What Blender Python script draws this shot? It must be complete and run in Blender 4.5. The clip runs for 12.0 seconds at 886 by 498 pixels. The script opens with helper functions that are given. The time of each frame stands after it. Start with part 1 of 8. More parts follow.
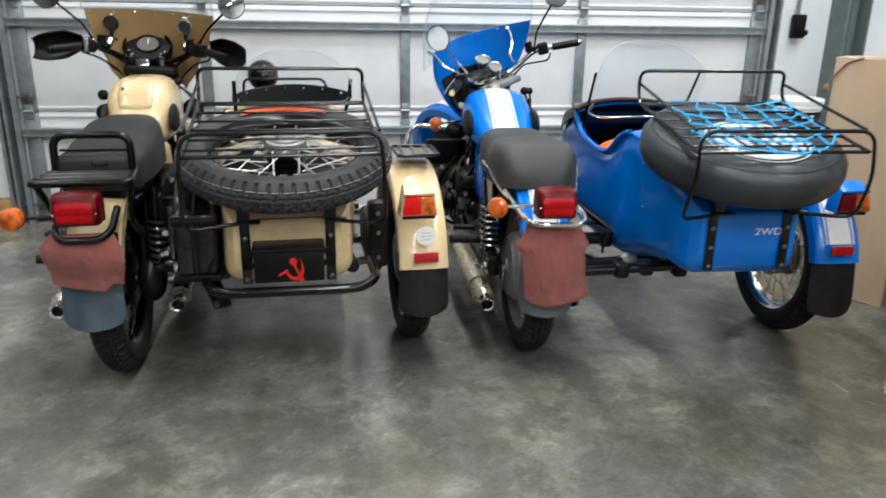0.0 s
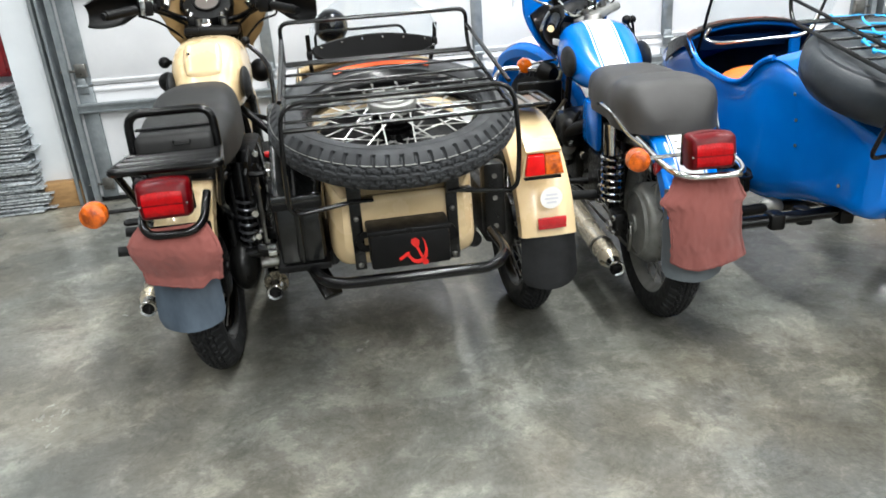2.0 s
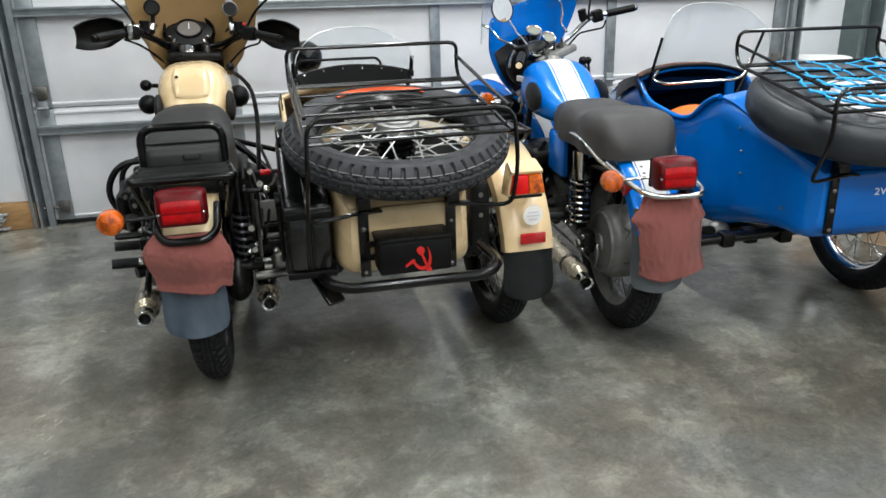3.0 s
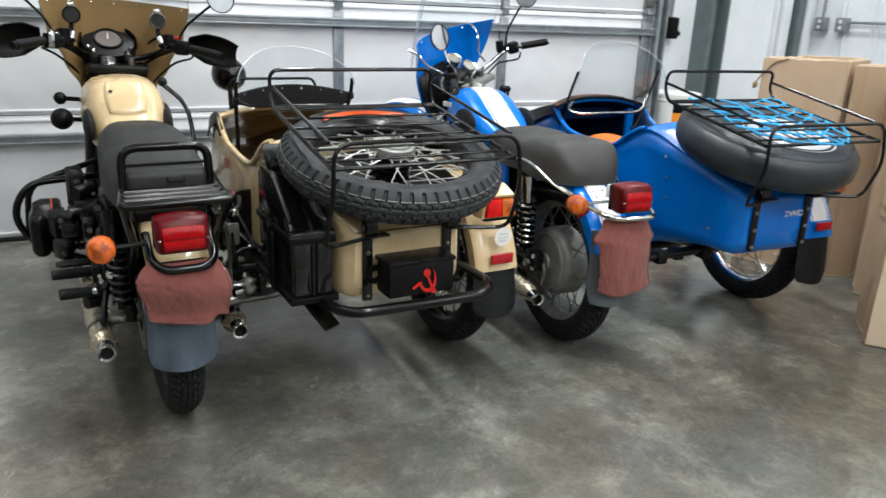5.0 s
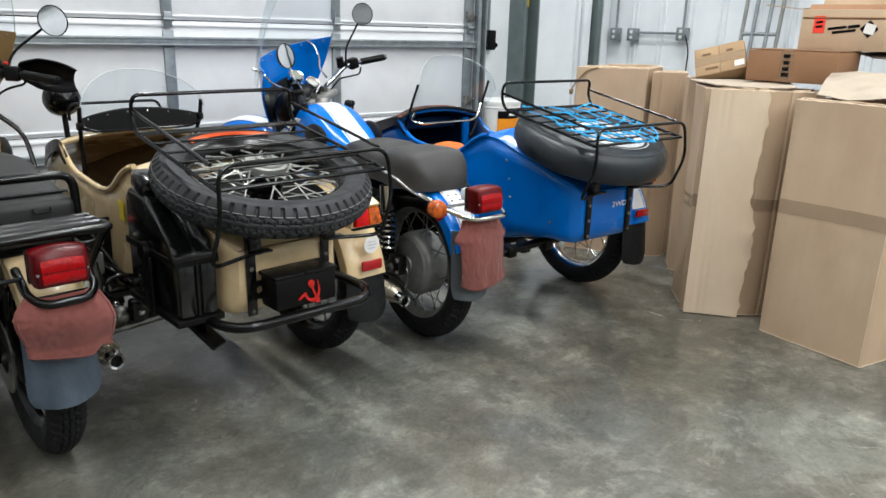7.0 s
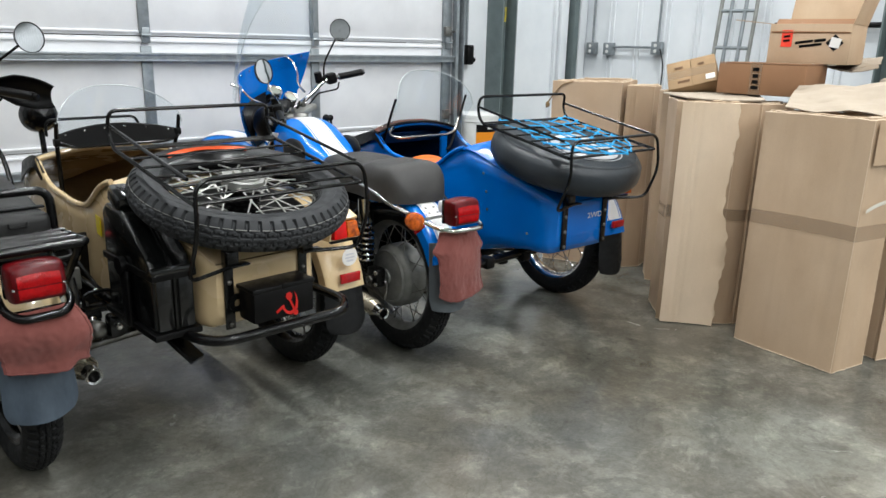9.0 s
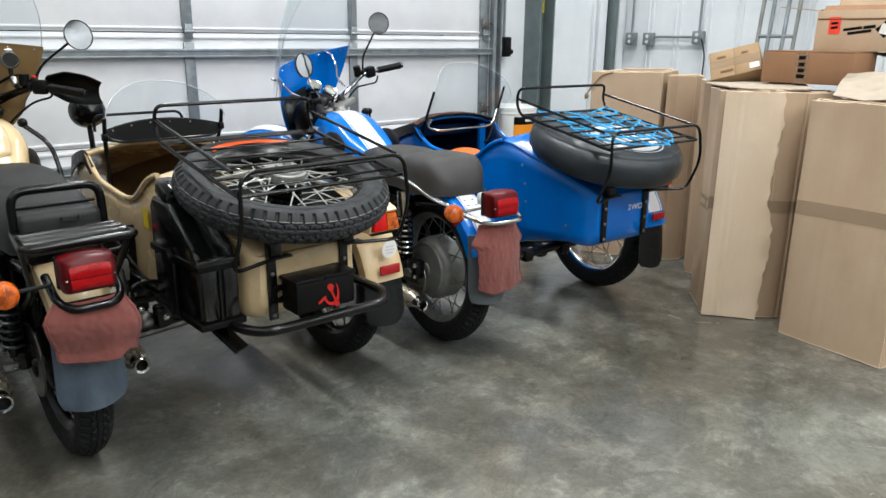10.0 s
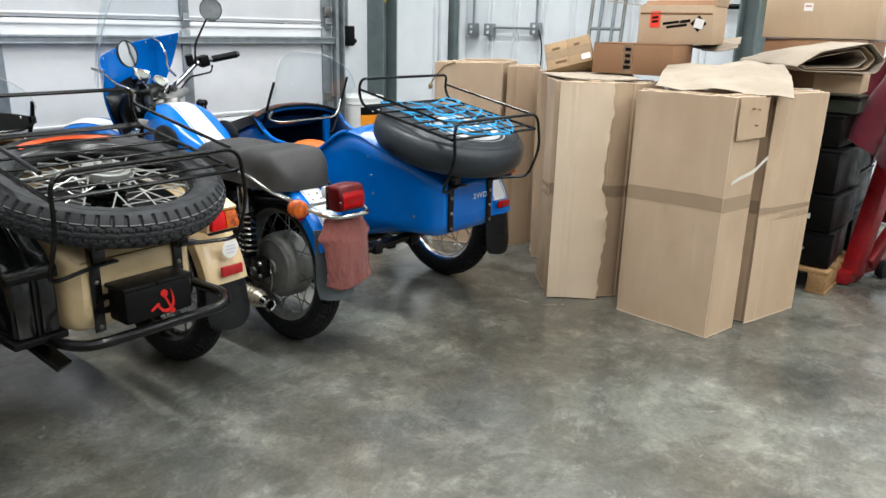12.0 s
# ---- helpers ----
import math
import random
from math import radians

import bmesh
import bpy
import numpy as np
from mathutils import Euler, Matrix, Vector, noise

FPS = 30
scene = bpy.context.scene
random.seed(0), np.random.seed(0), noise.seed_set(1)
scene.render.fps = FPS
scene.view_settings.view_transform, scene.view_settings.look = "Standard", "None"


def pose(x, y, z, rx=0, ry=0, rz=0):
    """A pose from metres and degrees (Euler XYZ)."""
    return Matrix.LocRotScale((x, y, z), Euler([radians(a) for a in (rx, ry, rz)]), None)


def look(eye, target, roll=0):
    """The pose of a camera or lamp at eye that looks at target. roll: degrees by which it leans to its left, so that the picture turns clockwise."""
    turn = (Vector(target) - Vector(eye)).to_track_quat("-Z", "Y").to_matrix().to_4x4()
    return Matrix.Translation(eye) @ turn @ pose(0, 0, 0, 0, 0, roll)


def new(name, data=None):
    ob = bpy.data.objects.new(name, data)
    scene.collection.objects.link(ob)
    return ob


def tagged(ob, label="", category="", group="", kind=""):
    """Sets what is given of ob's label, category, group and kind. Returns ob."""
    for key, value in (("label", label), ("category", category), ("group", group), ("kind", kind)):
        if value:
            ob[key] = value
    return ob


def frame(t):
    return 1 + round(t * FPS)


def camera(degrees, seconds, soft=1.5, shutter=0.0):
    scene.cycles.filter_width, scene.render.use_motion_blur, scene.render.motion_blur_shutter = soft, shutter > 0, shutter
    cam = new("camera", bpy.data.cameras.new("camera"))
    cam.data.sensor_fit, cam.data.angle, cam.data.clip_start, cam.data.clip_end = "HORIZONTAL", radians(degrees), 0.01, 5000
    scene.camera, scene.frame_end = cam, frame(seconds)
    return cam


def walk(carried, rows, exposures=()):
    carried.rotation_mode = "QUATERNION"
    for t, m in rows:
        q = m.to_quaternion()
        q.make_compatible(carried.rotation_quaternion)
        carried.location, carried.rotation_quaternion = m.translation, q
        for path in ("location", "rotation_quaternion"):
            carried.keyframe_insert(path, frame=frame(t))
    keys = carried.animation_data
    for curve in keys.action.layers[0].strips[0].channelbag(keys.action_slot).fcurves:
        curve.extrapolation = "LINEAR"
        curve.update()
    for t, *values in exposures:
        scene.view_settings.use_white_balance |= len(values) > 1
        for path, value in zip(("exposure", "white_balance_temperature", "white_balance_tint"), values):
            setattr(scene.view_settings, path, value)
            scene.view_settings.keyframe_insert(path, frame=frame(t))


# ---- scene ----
cam = camera(62.3, 12.0, shutter=0.4)
PATH = [
    (0, (0.124, 0.217, 1.265), (0.397, 2.101, 0.651), 0.9),
    (0.5, (0.034, 0.355, 1.246), (0.229, 2.213, 0.533), 0.4),
    (1, (-0.018, 0.523, 1.242), (0.124, 2.364, 0.474), -2.5),
    (1.5, (-0.04, 0.586, 1.233), (0.111, 2.417, 0.443), -4.0),
    (2, (-0.086, 0.567, 1.244), (0.06, 2.413, 0.487), -4.2),
    (2.5, (-0.2, 0.472, 1.243), (0.116, 2.342, 0.607), -2.9),
    (3, (-0.328, 0.414, 1.237), (0.039, 2.264, 0.571), -1.5),
    (3.2, (-0.368, 0.4, 1.242), (0.013, 2.244, 0.569), -0.4),
    (4.8, (-0.77, 0.533, 1.268), (-0.013, 2.275, 0.643), 2.1),
    (5, (-0.827, 0.529, 1.263), (0.004, 2.241, 0.647), 2.3),
    (5.5, (-0.984, 0.506, 1.286), (0.011, 2.128, 0.671), 1.9),
    (6, (-1.022, 0.487, 1.287), (0.098, 2.029, 0.679), 1.8),
    (6.5, (-1.026, 0.49, 1.29), (0.159, 1.985, 0.689), 1.8),
    (7, (-1.026, 0.483, 1.292), (0.201, 1.953, 0.716), 1.6),
    (9, (-1.03, 0.449, 1.294), (0.239, 1.897, 0.755), 1.4),
    (9.5, (-1.042, 0.446, 1.294), (0.173, 1.938, 0.748), 0.9),
    (10, (-1.044, 0.451, 1.291), (0.147, 1.958, 0.733), 0.6),
    (10.5, (-1.011, 0.444, 1.3), (0.336, 1.809, 0.733), 1.1),
    (11, (-0.972, 0.445, 1.298), (0.481, 1.696, 0.731), 1.1),
    (11.5, (-0.976, 0.458, 1.294), (0.494, 1.684, 0.716), 1.1),
    (12, (-0.991, 0.459, 1.293), (0.475, 1.69, 0.715), 1.4),
]
EXPOSURES = [(0, -0.11), (0.5, 0.02), (1.0, 0.33), (1.5, 0.39), (2.0, 0.47), (2.5, 0.05), (3.0, -0.09), (5.0, -0.09), (6.0, -0.13), (9.0, -0.21), (10.0, -0.17), (11.0, -0.08), (12.0, -0.13)]
walk(cam, [(t, look(eye, target, roll)) for t, eye, target, roll in PATH], EXPOSURES)

# ---- light ----
world = bpy.data.worlds.new("world")
scene.world = world
world.use_nodes = True
world.node_tree.nodes["Background"].inputs[0].default_value = (0.8, 0.88, 1.0, 1)
world.node_tree.nodes["Background"].inputs[1].default_value = 0.0


# ---- materials ----
def rgb(h):
    """Linear colour from a hex string in sRGB."""
    c = [int(h[i:i + 2], 16) / 255 for i in (0, 2, 4)]
    return tuple(v / 12.92 if v <= 0.04045 else ((v + 0.055) / 1.055) ** 2.4 for v in c) + (1.0,)


def mat(name, col, rough=0.5, metal=0.0, col2=None, scale=8.0, mix=(0.35, 0.7), bump=0.0, bscale=60.0, coat=0.0, spec=0.5,
        rvar=0.0, trans=0.0, emit=0.0, sheen=0.0, stretch=(1, 1, 1), rand=0.0, alpha=1.0, ior=1.45):
    """A node material: two colours blended by noise, gloss that varies, fine relief."""
    m = bpy.data.materials.new(name)
    m.use_nodes = True
    nt = m.node_tree
    b = nt.nodes["Principled BSDF"]
    N, L = nt.nodes.new, nt.links.new
    c1 = rgb(col) if isinstance(col, str) else col
    b.inputs["Roughness"].default_value = rough
    b.inputs["Metallic"].default_value = metal
    b.inputs["Base Color"].default_value = c1
    b.inputs["Coat Weight"].default_value = coat
    b.inputs["Coat Roughness"].default_value = 0.06
    b.inputs["Specular IOR Level"].default_value = spec
    b.inputs["Transmission Weight"].default_value = trans
    b.inputs["Sheen Weight"].default_value = sheen
    b.inputs["Alpha"].default_value = alpha
    b.inputs["IOR"].default_value = ior
    if emit:
        b.inputs["Emission Color"].default_value = c1
        b.inputs["Emission Strength"].default_value = emit
    tc = N("ShaderNodeTexCoord")
    mp = N("ShaderNodeMapping")
    mp.inputs["Scale"].default_value = stretch
    L(tc.outputs["Object"], mp.inputs["Vector"])
    if col2 is not None:
        c2 = rgb(col2) if isinstance(col2, str) else col2
        n1 = N("ShaderNodeTexNoise")
        n1.inputs["Scale"].default_value = scale
        n1.inputs["Detail"].default_value = 7
        n1.inputs["Roughness"].default_value = 0.62
        L(mp.outputs[0], n1.inputs["Vector"])
        rp = N("ShaderNodeMapRange")
        rp.inputs["From Min"].default_value, rp.inputs["From Max"].default_value = mix
        L(n1.outputs["Fac"], rp.inputs["Value"])
        mx = N("ShaderNodeMix")
        mx.data_type = "RGBA"
        mx.inputs[6].default_value, mx.inputs[7].default_value = c1, c2
        L(rp.outputs[0], mx.inputs[0])
        out = mx.outputs[2]
        if rand:
            oi = N("ShaderNodeObjectInfo")
            hs = N("ShaderNodeHueSaturation")
            mr = N("ShaderNodeMapRange")
            mr.inputs["To Min"].default_value, mr.inputs["To Max"].default_value = 1 - rand, 1 + rand
            L(oi.outputs["Random"], mr.inputs["Value"])
            L(mr.outputs[0], hs.inputs["Value"])
            L(out, hs.inputs["Color"])
            out = hs.outputs[0]
        L(out, b.inputs["Base Color"])
    if rvar:
        n2 = N("ShaderNodeTexNoise")
        n2.inputs["Scale"].default_value = scale * 2.3
        n2.inputs["Detail"].default_value = 6
        L(mp.outputs[0], n2.inputs["Vector"])
        mr = N("ShaderNodeMapRange")
        mr.inputs["From Min"].default_value, mr.inputs["From Max"].default_value = 0.3, 0.7
        mr.inputs["To Min"].default_value, mr.inputs["To Max"].default_value = max(0.02, rough - rvar), min(1, rough + rvar)
        L(n2.outputs["Fac"], mr.inputs["Value"])
        L(mr.outputs[0], b.inputs["Roughness"])
    if bump:
        n3 = N("ShaderNodeTexNoise")
        n3.inputs["Scale"].default_value = bscale
        n3.inputs["Detail"].default_value = 4
        L(mp.outputs[0], n3.inputs["Vector"])
        bp = N("ShaderNodeBump")
        bp.inputs["Strength"].default_value = bump
        bp.inputs["Distance"].default_value = 0.004
        L(n3.outputs["Fac"], bp.inputs["Height"])
        L(bp.outputs[0], b.inputs["Normal"])
    return m


SAND = mat("sand_paint", "c9b18a", 0.26, col2="c0a87f", scale=3, coat=0.5, rvar=0.08)
BLUE = mat("blue_paint", "006ac4", 0.2, col2="0060b8", scale=3, coat=0.25, rvar=0.06, spec=0.28)
WHITE = mat("white_stripe", "dedfde", 0.35, col2="cfd0d0", scale=9, coat=0.3)
BLACK = mat("black_enamel", "040404", 0.22, col2="080809", scale=5, rvar=0.05, spec=0.35)
SATIN = mat("black_plastic", "050506", 0.42, col2="090909", scale=20, rvar=0.1, bump=0.08, bscale=300, spec=0.2)
RUBBER = mat("rubber", "0f1011", 0.65, col2="1a1b1c", scale=18, rvar=0.1, bump=0.15, bscale=150, spec=0.3)
LITDUSTYRUBBER = mat("lit_dusty_tyre_rubber", "232426", 0.6, col2="343638", scale=14, rvar=0.1, bump=0.15, bscale=150, spec=0.35)
FLAP = mat("dusty_rubber", "333d48", 0.5, col2="525e6a", scale=9, mix=(0.35, 0.8), bump=0.08, bscale=90, stretch=(1.6, 1, 0.7))
APRON = mat("black_apron_vinyl", "020202", 0.5, col2="050505", scale=20, bump=0.1, bscale=300, spec=0.12)
VINYL = mat("seat_vinyl", "121212", 0.55, col2="191918", scale=30, bump=0.18, bscale=420)
GREYVINYL = mat("grey_seat_vinyl", "2b2a29", 0.58, col2="343332", scale=14, bump=0.18, bscale=420)
CHROME = mat("chrome", "d8d8d6", 0.12, 1.0, col2="b8b8b6", scale=20, rvar=0.06)
STEEL = mat("dull_steel", "8c8b87", 0.38, 1.0, col2="5f5d59", scale=18, rvar=0.12)
ALU = mat("cast_aluminium", "92938f", 0.5, 0.5, col2="6e6e6b", scale=14, mix=(0.3, 0.75), rvar=0.12, bump=0.2, bscale=120)
EXH = mat("exhaust_steel", "d2c8b4", 0.25, 0.75, col2="b5a88f", scale=4, rvar=0.06)
DARK = mat("engine_black", "040404", 0.4, 0.3, col2="0e0e0d", scale=25, rvar=0.15, bump=0.2, bscale=140, spec=0.35)
REDLENS = mat("red_lens", "560207", 0.3, col2="3c0105", scale=30, spec=0.22)
REDCORE = mat("red_lens_lit_core", "a2060c", 0.2, col2="7c0409", scale=60, spec=0.25, bump=0.3, bscale=220)
REDBRIGHT = mat("bright_red_lens", "c90c0c", 0.15, col2="ad0a0a", scale=40, spec=0.3)
AMBER = mat("amber_lens", "c85c0c", 0.12, col2="7d3404", scale=38, mix=(0.42, 0.62), bump=0.7, bscale=130, spec=0.4, coat=0.4)
REDREFL = mat("red_reflector", "aa0c14", 0.2, col2="8c0810", scale=80, coat=0.5)
ORANGE = mat("orange_vinyl", "d2691e", 0.6, col2="b95a18", scale=8, bump=0.1)
FRINGE = mat("orange_tape", "d8521a", 0.5, col2="c64815", scale=20)
CLOTH = mat("rust_cloth", "7f4b45", 0.95, col2="754540", scale=9, bump=0.4, bscale=600, sheen=0.2, spec=0.1)
MAROON = mat("maroon_cloth", "521420", 0.9, col2="3c0d15", scale=6, bump=0.3, bscale=300, sheen=0.3, spec=0.1)
SPOKE = mat("zinc_spoke", "b4b4b0", 0.38, 0.6, col2="94948f", scale=30)
SPRING = mat("grey_spring", "55565a", 0.3, 0.8, col2="3a3b3e", scale=30)


def clear_plastic():
    """Thin clear sheet: it lets light through and shines more at a flat angle."""
    m = bpy.data.materials.new("clear_screen")
    m.use_nodes = True
    nt = m.node_tree
    nt.nodes.remove(nt.nodes["Principled BSDF"])
    tr, gl = nt.nodes.new("ShaderNodeBsdfTransparent"), nt.nodes.new("ShaderNodeBsdfGlossy")
    tr.inputs[0].default_value = (0.95, 0.97, 0.98, 1)
    gl.inputs["Roughness"].default_value = 0.08
    fr, mx = nt.nodes.new("ShaderNodeLayerWeight"), nt.nodes.new("ShaderNodeMixShader")
    mr = nt.nodes.new("ShaderNodeMapRange")
    mr.inputs["From Min"].default_value = 0.55
    mr.inputs["To Min"].default_value, mr.inputs["To Max"].default_value = 0.03, 0.2
    nt.links.new(fr.outputs["Facing"], mr.inputs["Value"])
    nt.links.new(mr.outputs[0], mx.inputs[0])
    nt.links.new(tr.outputs[0], mx.inputs[1])
    nt.links.new(gl.outputs[0], mx.inputs[2])
    nt.links.new(mx.outputs[0], nt.nodes["Material Output"].inputs[0])
    return m


GLASSM = clear_plastic()


def cardboard(name, light, dark, rand):
    """Kraft board: broad tone, streaks along the flutes, fibres, scuffs, faint flute relief."""
    m = bpy.data.materials.new(name)
    m.use_nodes = True
    nt = m.node_tree
    b = nt.nodes["Principled BSDF"]
    N, L = nt.nodes.new, nt.links.new
    b.inputs["Roughness"].default_value, b.inputs["Specular IOR Level"].default_value = 0.78, 0.25
    tc = N("ShaderNodeTexCoord")

    def noise_at(stretch, scale, detail, lo, hi, a, c):
        mp, n, r = N("ShaderNodeMapping"), N("ShaderNodeTexNoise"), N("ShaderNodeMapRange")
        mp.inputs["Scale"].default_value = stretch
        n.inputs["Scale"].default_value, n.inputs["Detail"].default_value = scale, detail
        r.inputs["From Min"].default_value, r.inputs["From Max"].default_value = lo, hi
        r.inputs["To Min"].default_value, r.inputs["To Max"].default_value = a, c
        L(tc.outputs["Object"], mp.inputs["Vector"])
        L(mp.outputs[0], n.inputs["Vector"])
        L(n.outputs["Fac"], r.inputs["Value"])
        return r.outputs[0]

    mx = N("ShaderNodeMix")
    mx.data_type = "RGBA"
    mx.inputs[6].default_value, mx.inputs[7].default_value = rgb(light), rgb(dark)
    L(noise_at((1, 1, 0.5), 3.2, 6, 0.33, 0.68, 0.0, 1.0), mx.inputs[0])
    value = None
    for args in (((1, 1, 0.6), 2.2, 7, 0.3, 0.7, 0.92, 1.06), ((60, 60, 5), 1.0, 2, 0.3, 0.7, 0.99, 1.01), ((1, 1, 0.8), 5.0, 8, 0.56, 0.74, 1.0, 0.92), ((1, 1, 1), 260.0, 2, 0.3, 0.7, 0.96, 1.03)):
        f = noise_at(*args)
        if value is None:
            value = f
        else:
            mu = N("ShaderNodeMath")
            mu.operation = "MULTIPLY"
            L(value, mu.inputs[0])
            L(f, mu.inputs[1])
            value = mu.outputs[0]
    oi, mr, mu = N("ShaderNodeObjectInfo"), N("ShaderNodeMapRange"), N("ShaderNodeMath")
    mr.inputs["To Min"].default_value, mr.inputs["To Max"].default_value = 1 - rand, 1 + rand
    mu.operation = "MULTIPLY"
    L(oi.outputs["Random"], mr.inputs["Value"])
    L(mr.outputs[0], mu.inputs[0])
    L(value, mu.inputs[1])
    hs = N("ShaderNodeHueSaturation")
    L(mu.outputs[0], hs.inputs["Value"])
    L(mx.outputs[2], hs.inputs["Color"])
    L(hs.outputs[0], b.inputs["Base Color"])
    bp = N("ShaderNodeBump")
    bp.inputs["Strength"].default_value, bp.inputs["Distance"].default_value = 0.25, 0.004
    ad = N("ShaderNodeMath")
    L(noise_at((1, 1, 0.7), 14, 5, 0, 1, 0, 1), ad.inputs[0])
    L(noise_at((130, 130, 3), 1.0, 1, 0, 1, 0, 0.12), ad.inputs[1])
    L(ad.outputs[0], bp.inputs["Height"])
    L(bp.outputs[0], b.inputs["Normal"])
    return m


SHEET = cardboard("greyish_cardboard", "a69a8b", "988b7b", 0.02)
MIRROR = mat("mirror_glass", (0.56, 0.57, 0.58, 1), 0.02, 1.0)
TAN = mat("tan_fairing", "7f6642", 0.4, col2="735b39", scale=5, rvar=0.1)
CLEAREDGE = mat("clear_edge", "b4babb", 0.2, col2="9aa2a4", scale=10)
ROPE = mat("blue_elastic", "1b9fd8", 0.6, col2="1690c8", scale=60)
LOGO = mat("pale_print", "c9c9c9", 0.5)
YELLOW = mat("yellow_sticker", "d9c21a", 0.5)
REDP = mat("red_paint", "b81a14", 0.45)
REDJ = mat("red_enamel", "8c1218", 0.4, col2="6d0f14", scale=8, rvar=0.15)
WALLW = mat("white_wall_panel", "dfe3e6", 0.45, col2="d3d8dc", scale=2.5, rvar=0.1, bump=0.03, bscale=20)
WALLD = mat("grey_wall_panel", "b2b6b8", 0.6, col2="a6aaac", scale=2.5)
DOORW = mat("white_door_skin", "dadbdd", 0.45, col2="cacbce", scale=2, rvar=0.1)
GALV = mat("galvanised_steel", "9aa0a3", 0.42, 0.65, col2="7c8387", scale=16, mix=(0.3, 0.7), rvar=0.12)
FOIL = mat("bright_zinc", "c3c8cb", 0.3, 0.6, col2="979da1", scale=20, rvar=0.12, bump=0.3, bscale=20)
PAINTSTEEL = mat("grey_green_column", "6c7878", 0.5, 0.2, col2="5d6868", scale=6, rvar=0.1)
CARD = cardboard("cardboard", "bca48a", "ae957a", 0.04)
CARDP = cardboard("pale_torn_cardboard", "d2bea6", "c6b096", 0.02)
CARDD = cardboard("brown_cardboard", "8e6a4e", "805e44", 0.04)
CARDL = cardboard("inner_cardboard", "bda68b", "ab9175", 0.03)
TAPE = mat("clear_tape", "a8927a", 0.12, col2="9c866e", scale=6, rvar=0.06, bump=0.5, bscale=26, alpha=0.2)
CANBLACK = mat("can_black", "060707", 0.2, col2="0c0d0d", scale=9, rvar=0.08, spec=0.4, coat=0.3)
PAPER = mat("white_label", "dcdad6", 0.7)
WOOD = mat("pallet_wood", "9c7a50", 0.8, col2="7d5f3c", scale=12, stretch=(1, 6, 6), bump=0.2)
PLASTW = mat("white_bucket_plastic", "dfe0de", 0.4, col2="d2d3d0", scale=6)
GLOW = mat("lamp_tube", (0.97, 0.99, 1, 1), 0.5, emit=9.0)


def concrete():
    m = bpy.data.materials.new("polished_concrete")
    m.use_nodes = True
    nt = m.node_tree
    b = nt.nodes["Principled BSDF"]
    N, L = nt.nodes.new, nt.links.new
    tc = N("ShaderNodeTexCoord")

    def noise(scale, detail, rough, dist=0.0, loc=(0, 0, 0)):
        mp = N("ShaderNodeMapping")
        mp.inputs["Location"].default_value = loc
        L(tc.outputs["Object"], mp.inputs["Vector"])
        n = N("ShaderNodeTexNoise")
        n.inputs["Scale"].default_value, n.inputs["Detail"].default_value = scale, detail
        n.inputs["Roughness"].default_value, n.inputs["Distortion"].default_value = rough, dist
        L(mp.outputs[0], n.inputs["Vector"])
        return n.outputs["Fac"]

    def ramp(fac, stops):
        r = N("ShaderNodeValToRGB")
        e = r.color_ramp.elements
        while len(e) < len(stops):
            e.new(0.5)
        for k, (p, c) in zip(e, stops):
            k.position, k.color = p, rgb(c)
        L(fac, r.inputs[0])
        return r.outputs[0]

    def mixc(kind, fac, a, c):
        x = N("ShaderNodeMix")
        x.data_type, x.blend_type = "RGBA", kind
        if isinstance(fac, float):
            x.inputs[0].default_value = fac
        else:
            L(fac, x.inputs[0])
        L(a, x.inputs[6])
        L(c, x.inputs[7])
        return x.outputs[2]

    base = ramp(noise(0.75, 7, 0.6, 0.25), [(0.32, "50504b"), (0.44, "605f5b"), (0.55, "6e6d69"), (0.68, "858581")])
    tint = ramp(noise(1.15, 6, 0.55, 0.3, (2, 8, 0)), [(0.38, "bdb7ab"), (0.5, "bbbab6"), (0.62, "b3b9ba")])
    mott = ramp(noise(3.1, 9, 0.66, 0.3, (3, 1, 0)), [(0.34, "9a9a97"), (0.47, "b4b4b2"), (0.55, "bebebd"), (0.68, "d2d2d1")])
    patch = ramp(noise(1.9, 12, 0.72, 0.35, (11, 4, 0)), [(0.44, "a8a8a6"), (0.50, "b0b0ae"), (0.535, "c8c8c5"), (0.64, "d6d6d3")])
    fine = ramp(noise(60, 7, 0.8), [(0.32, "a0a0a0"), (0.68, "d6d6d6")])
    flake = ramp(noise(9, 12, 0.76, 0.5, (5, 9, 0)), [(0.42, "b0b0ae"), (0.49, "bababa"), (0.555, "c0c0c0"), (0.585, "d2d2d0"), (0.68, "e2e2e0")])
    vein = ramp(noise(3.0, 12, 0.7, 2.5, (1, 6, 0)), [(0.480, "bcbcbc"), (0.498, "9c9c96"), (0.502, "9c9c96"), (0.520, "bcbcbc")])
    c = mixc("OVERLAY", 0.75, base, mott)
    c = mixc("OVERLAY", 0.9, c, patch)
    c = mixc("OVERLAY", 0.6, c, tint)
    c = mixc("OVERLAY", 0.5, c, fine)
    c = mixc("OVERLAY", 0.75, c, flake)
    c = mixc("OVERLAY", 0.45, c, vein)
    L(c, b.inputs["Base Color"])
    mr = N("ShaderNodeMapRange")
    mr.inputs["From Min"].default_value, mr.inputs["From Max"].default_value = 0.3, 0.72
    mr.inputs["To Min"].default_value, mr.inputs["To Max"].default_value = 0.10, 0.30
    L(noise(2.3, 8, 0.65, 0.8, (7, 2, 0)), mr.inputs["Value"])
    L(mr.outputs[0], b.inputs["Roughness"])
    b.inputs["Specular IOR Level"].default_value = 0.5
    bp = N("ShaderNodeBump")
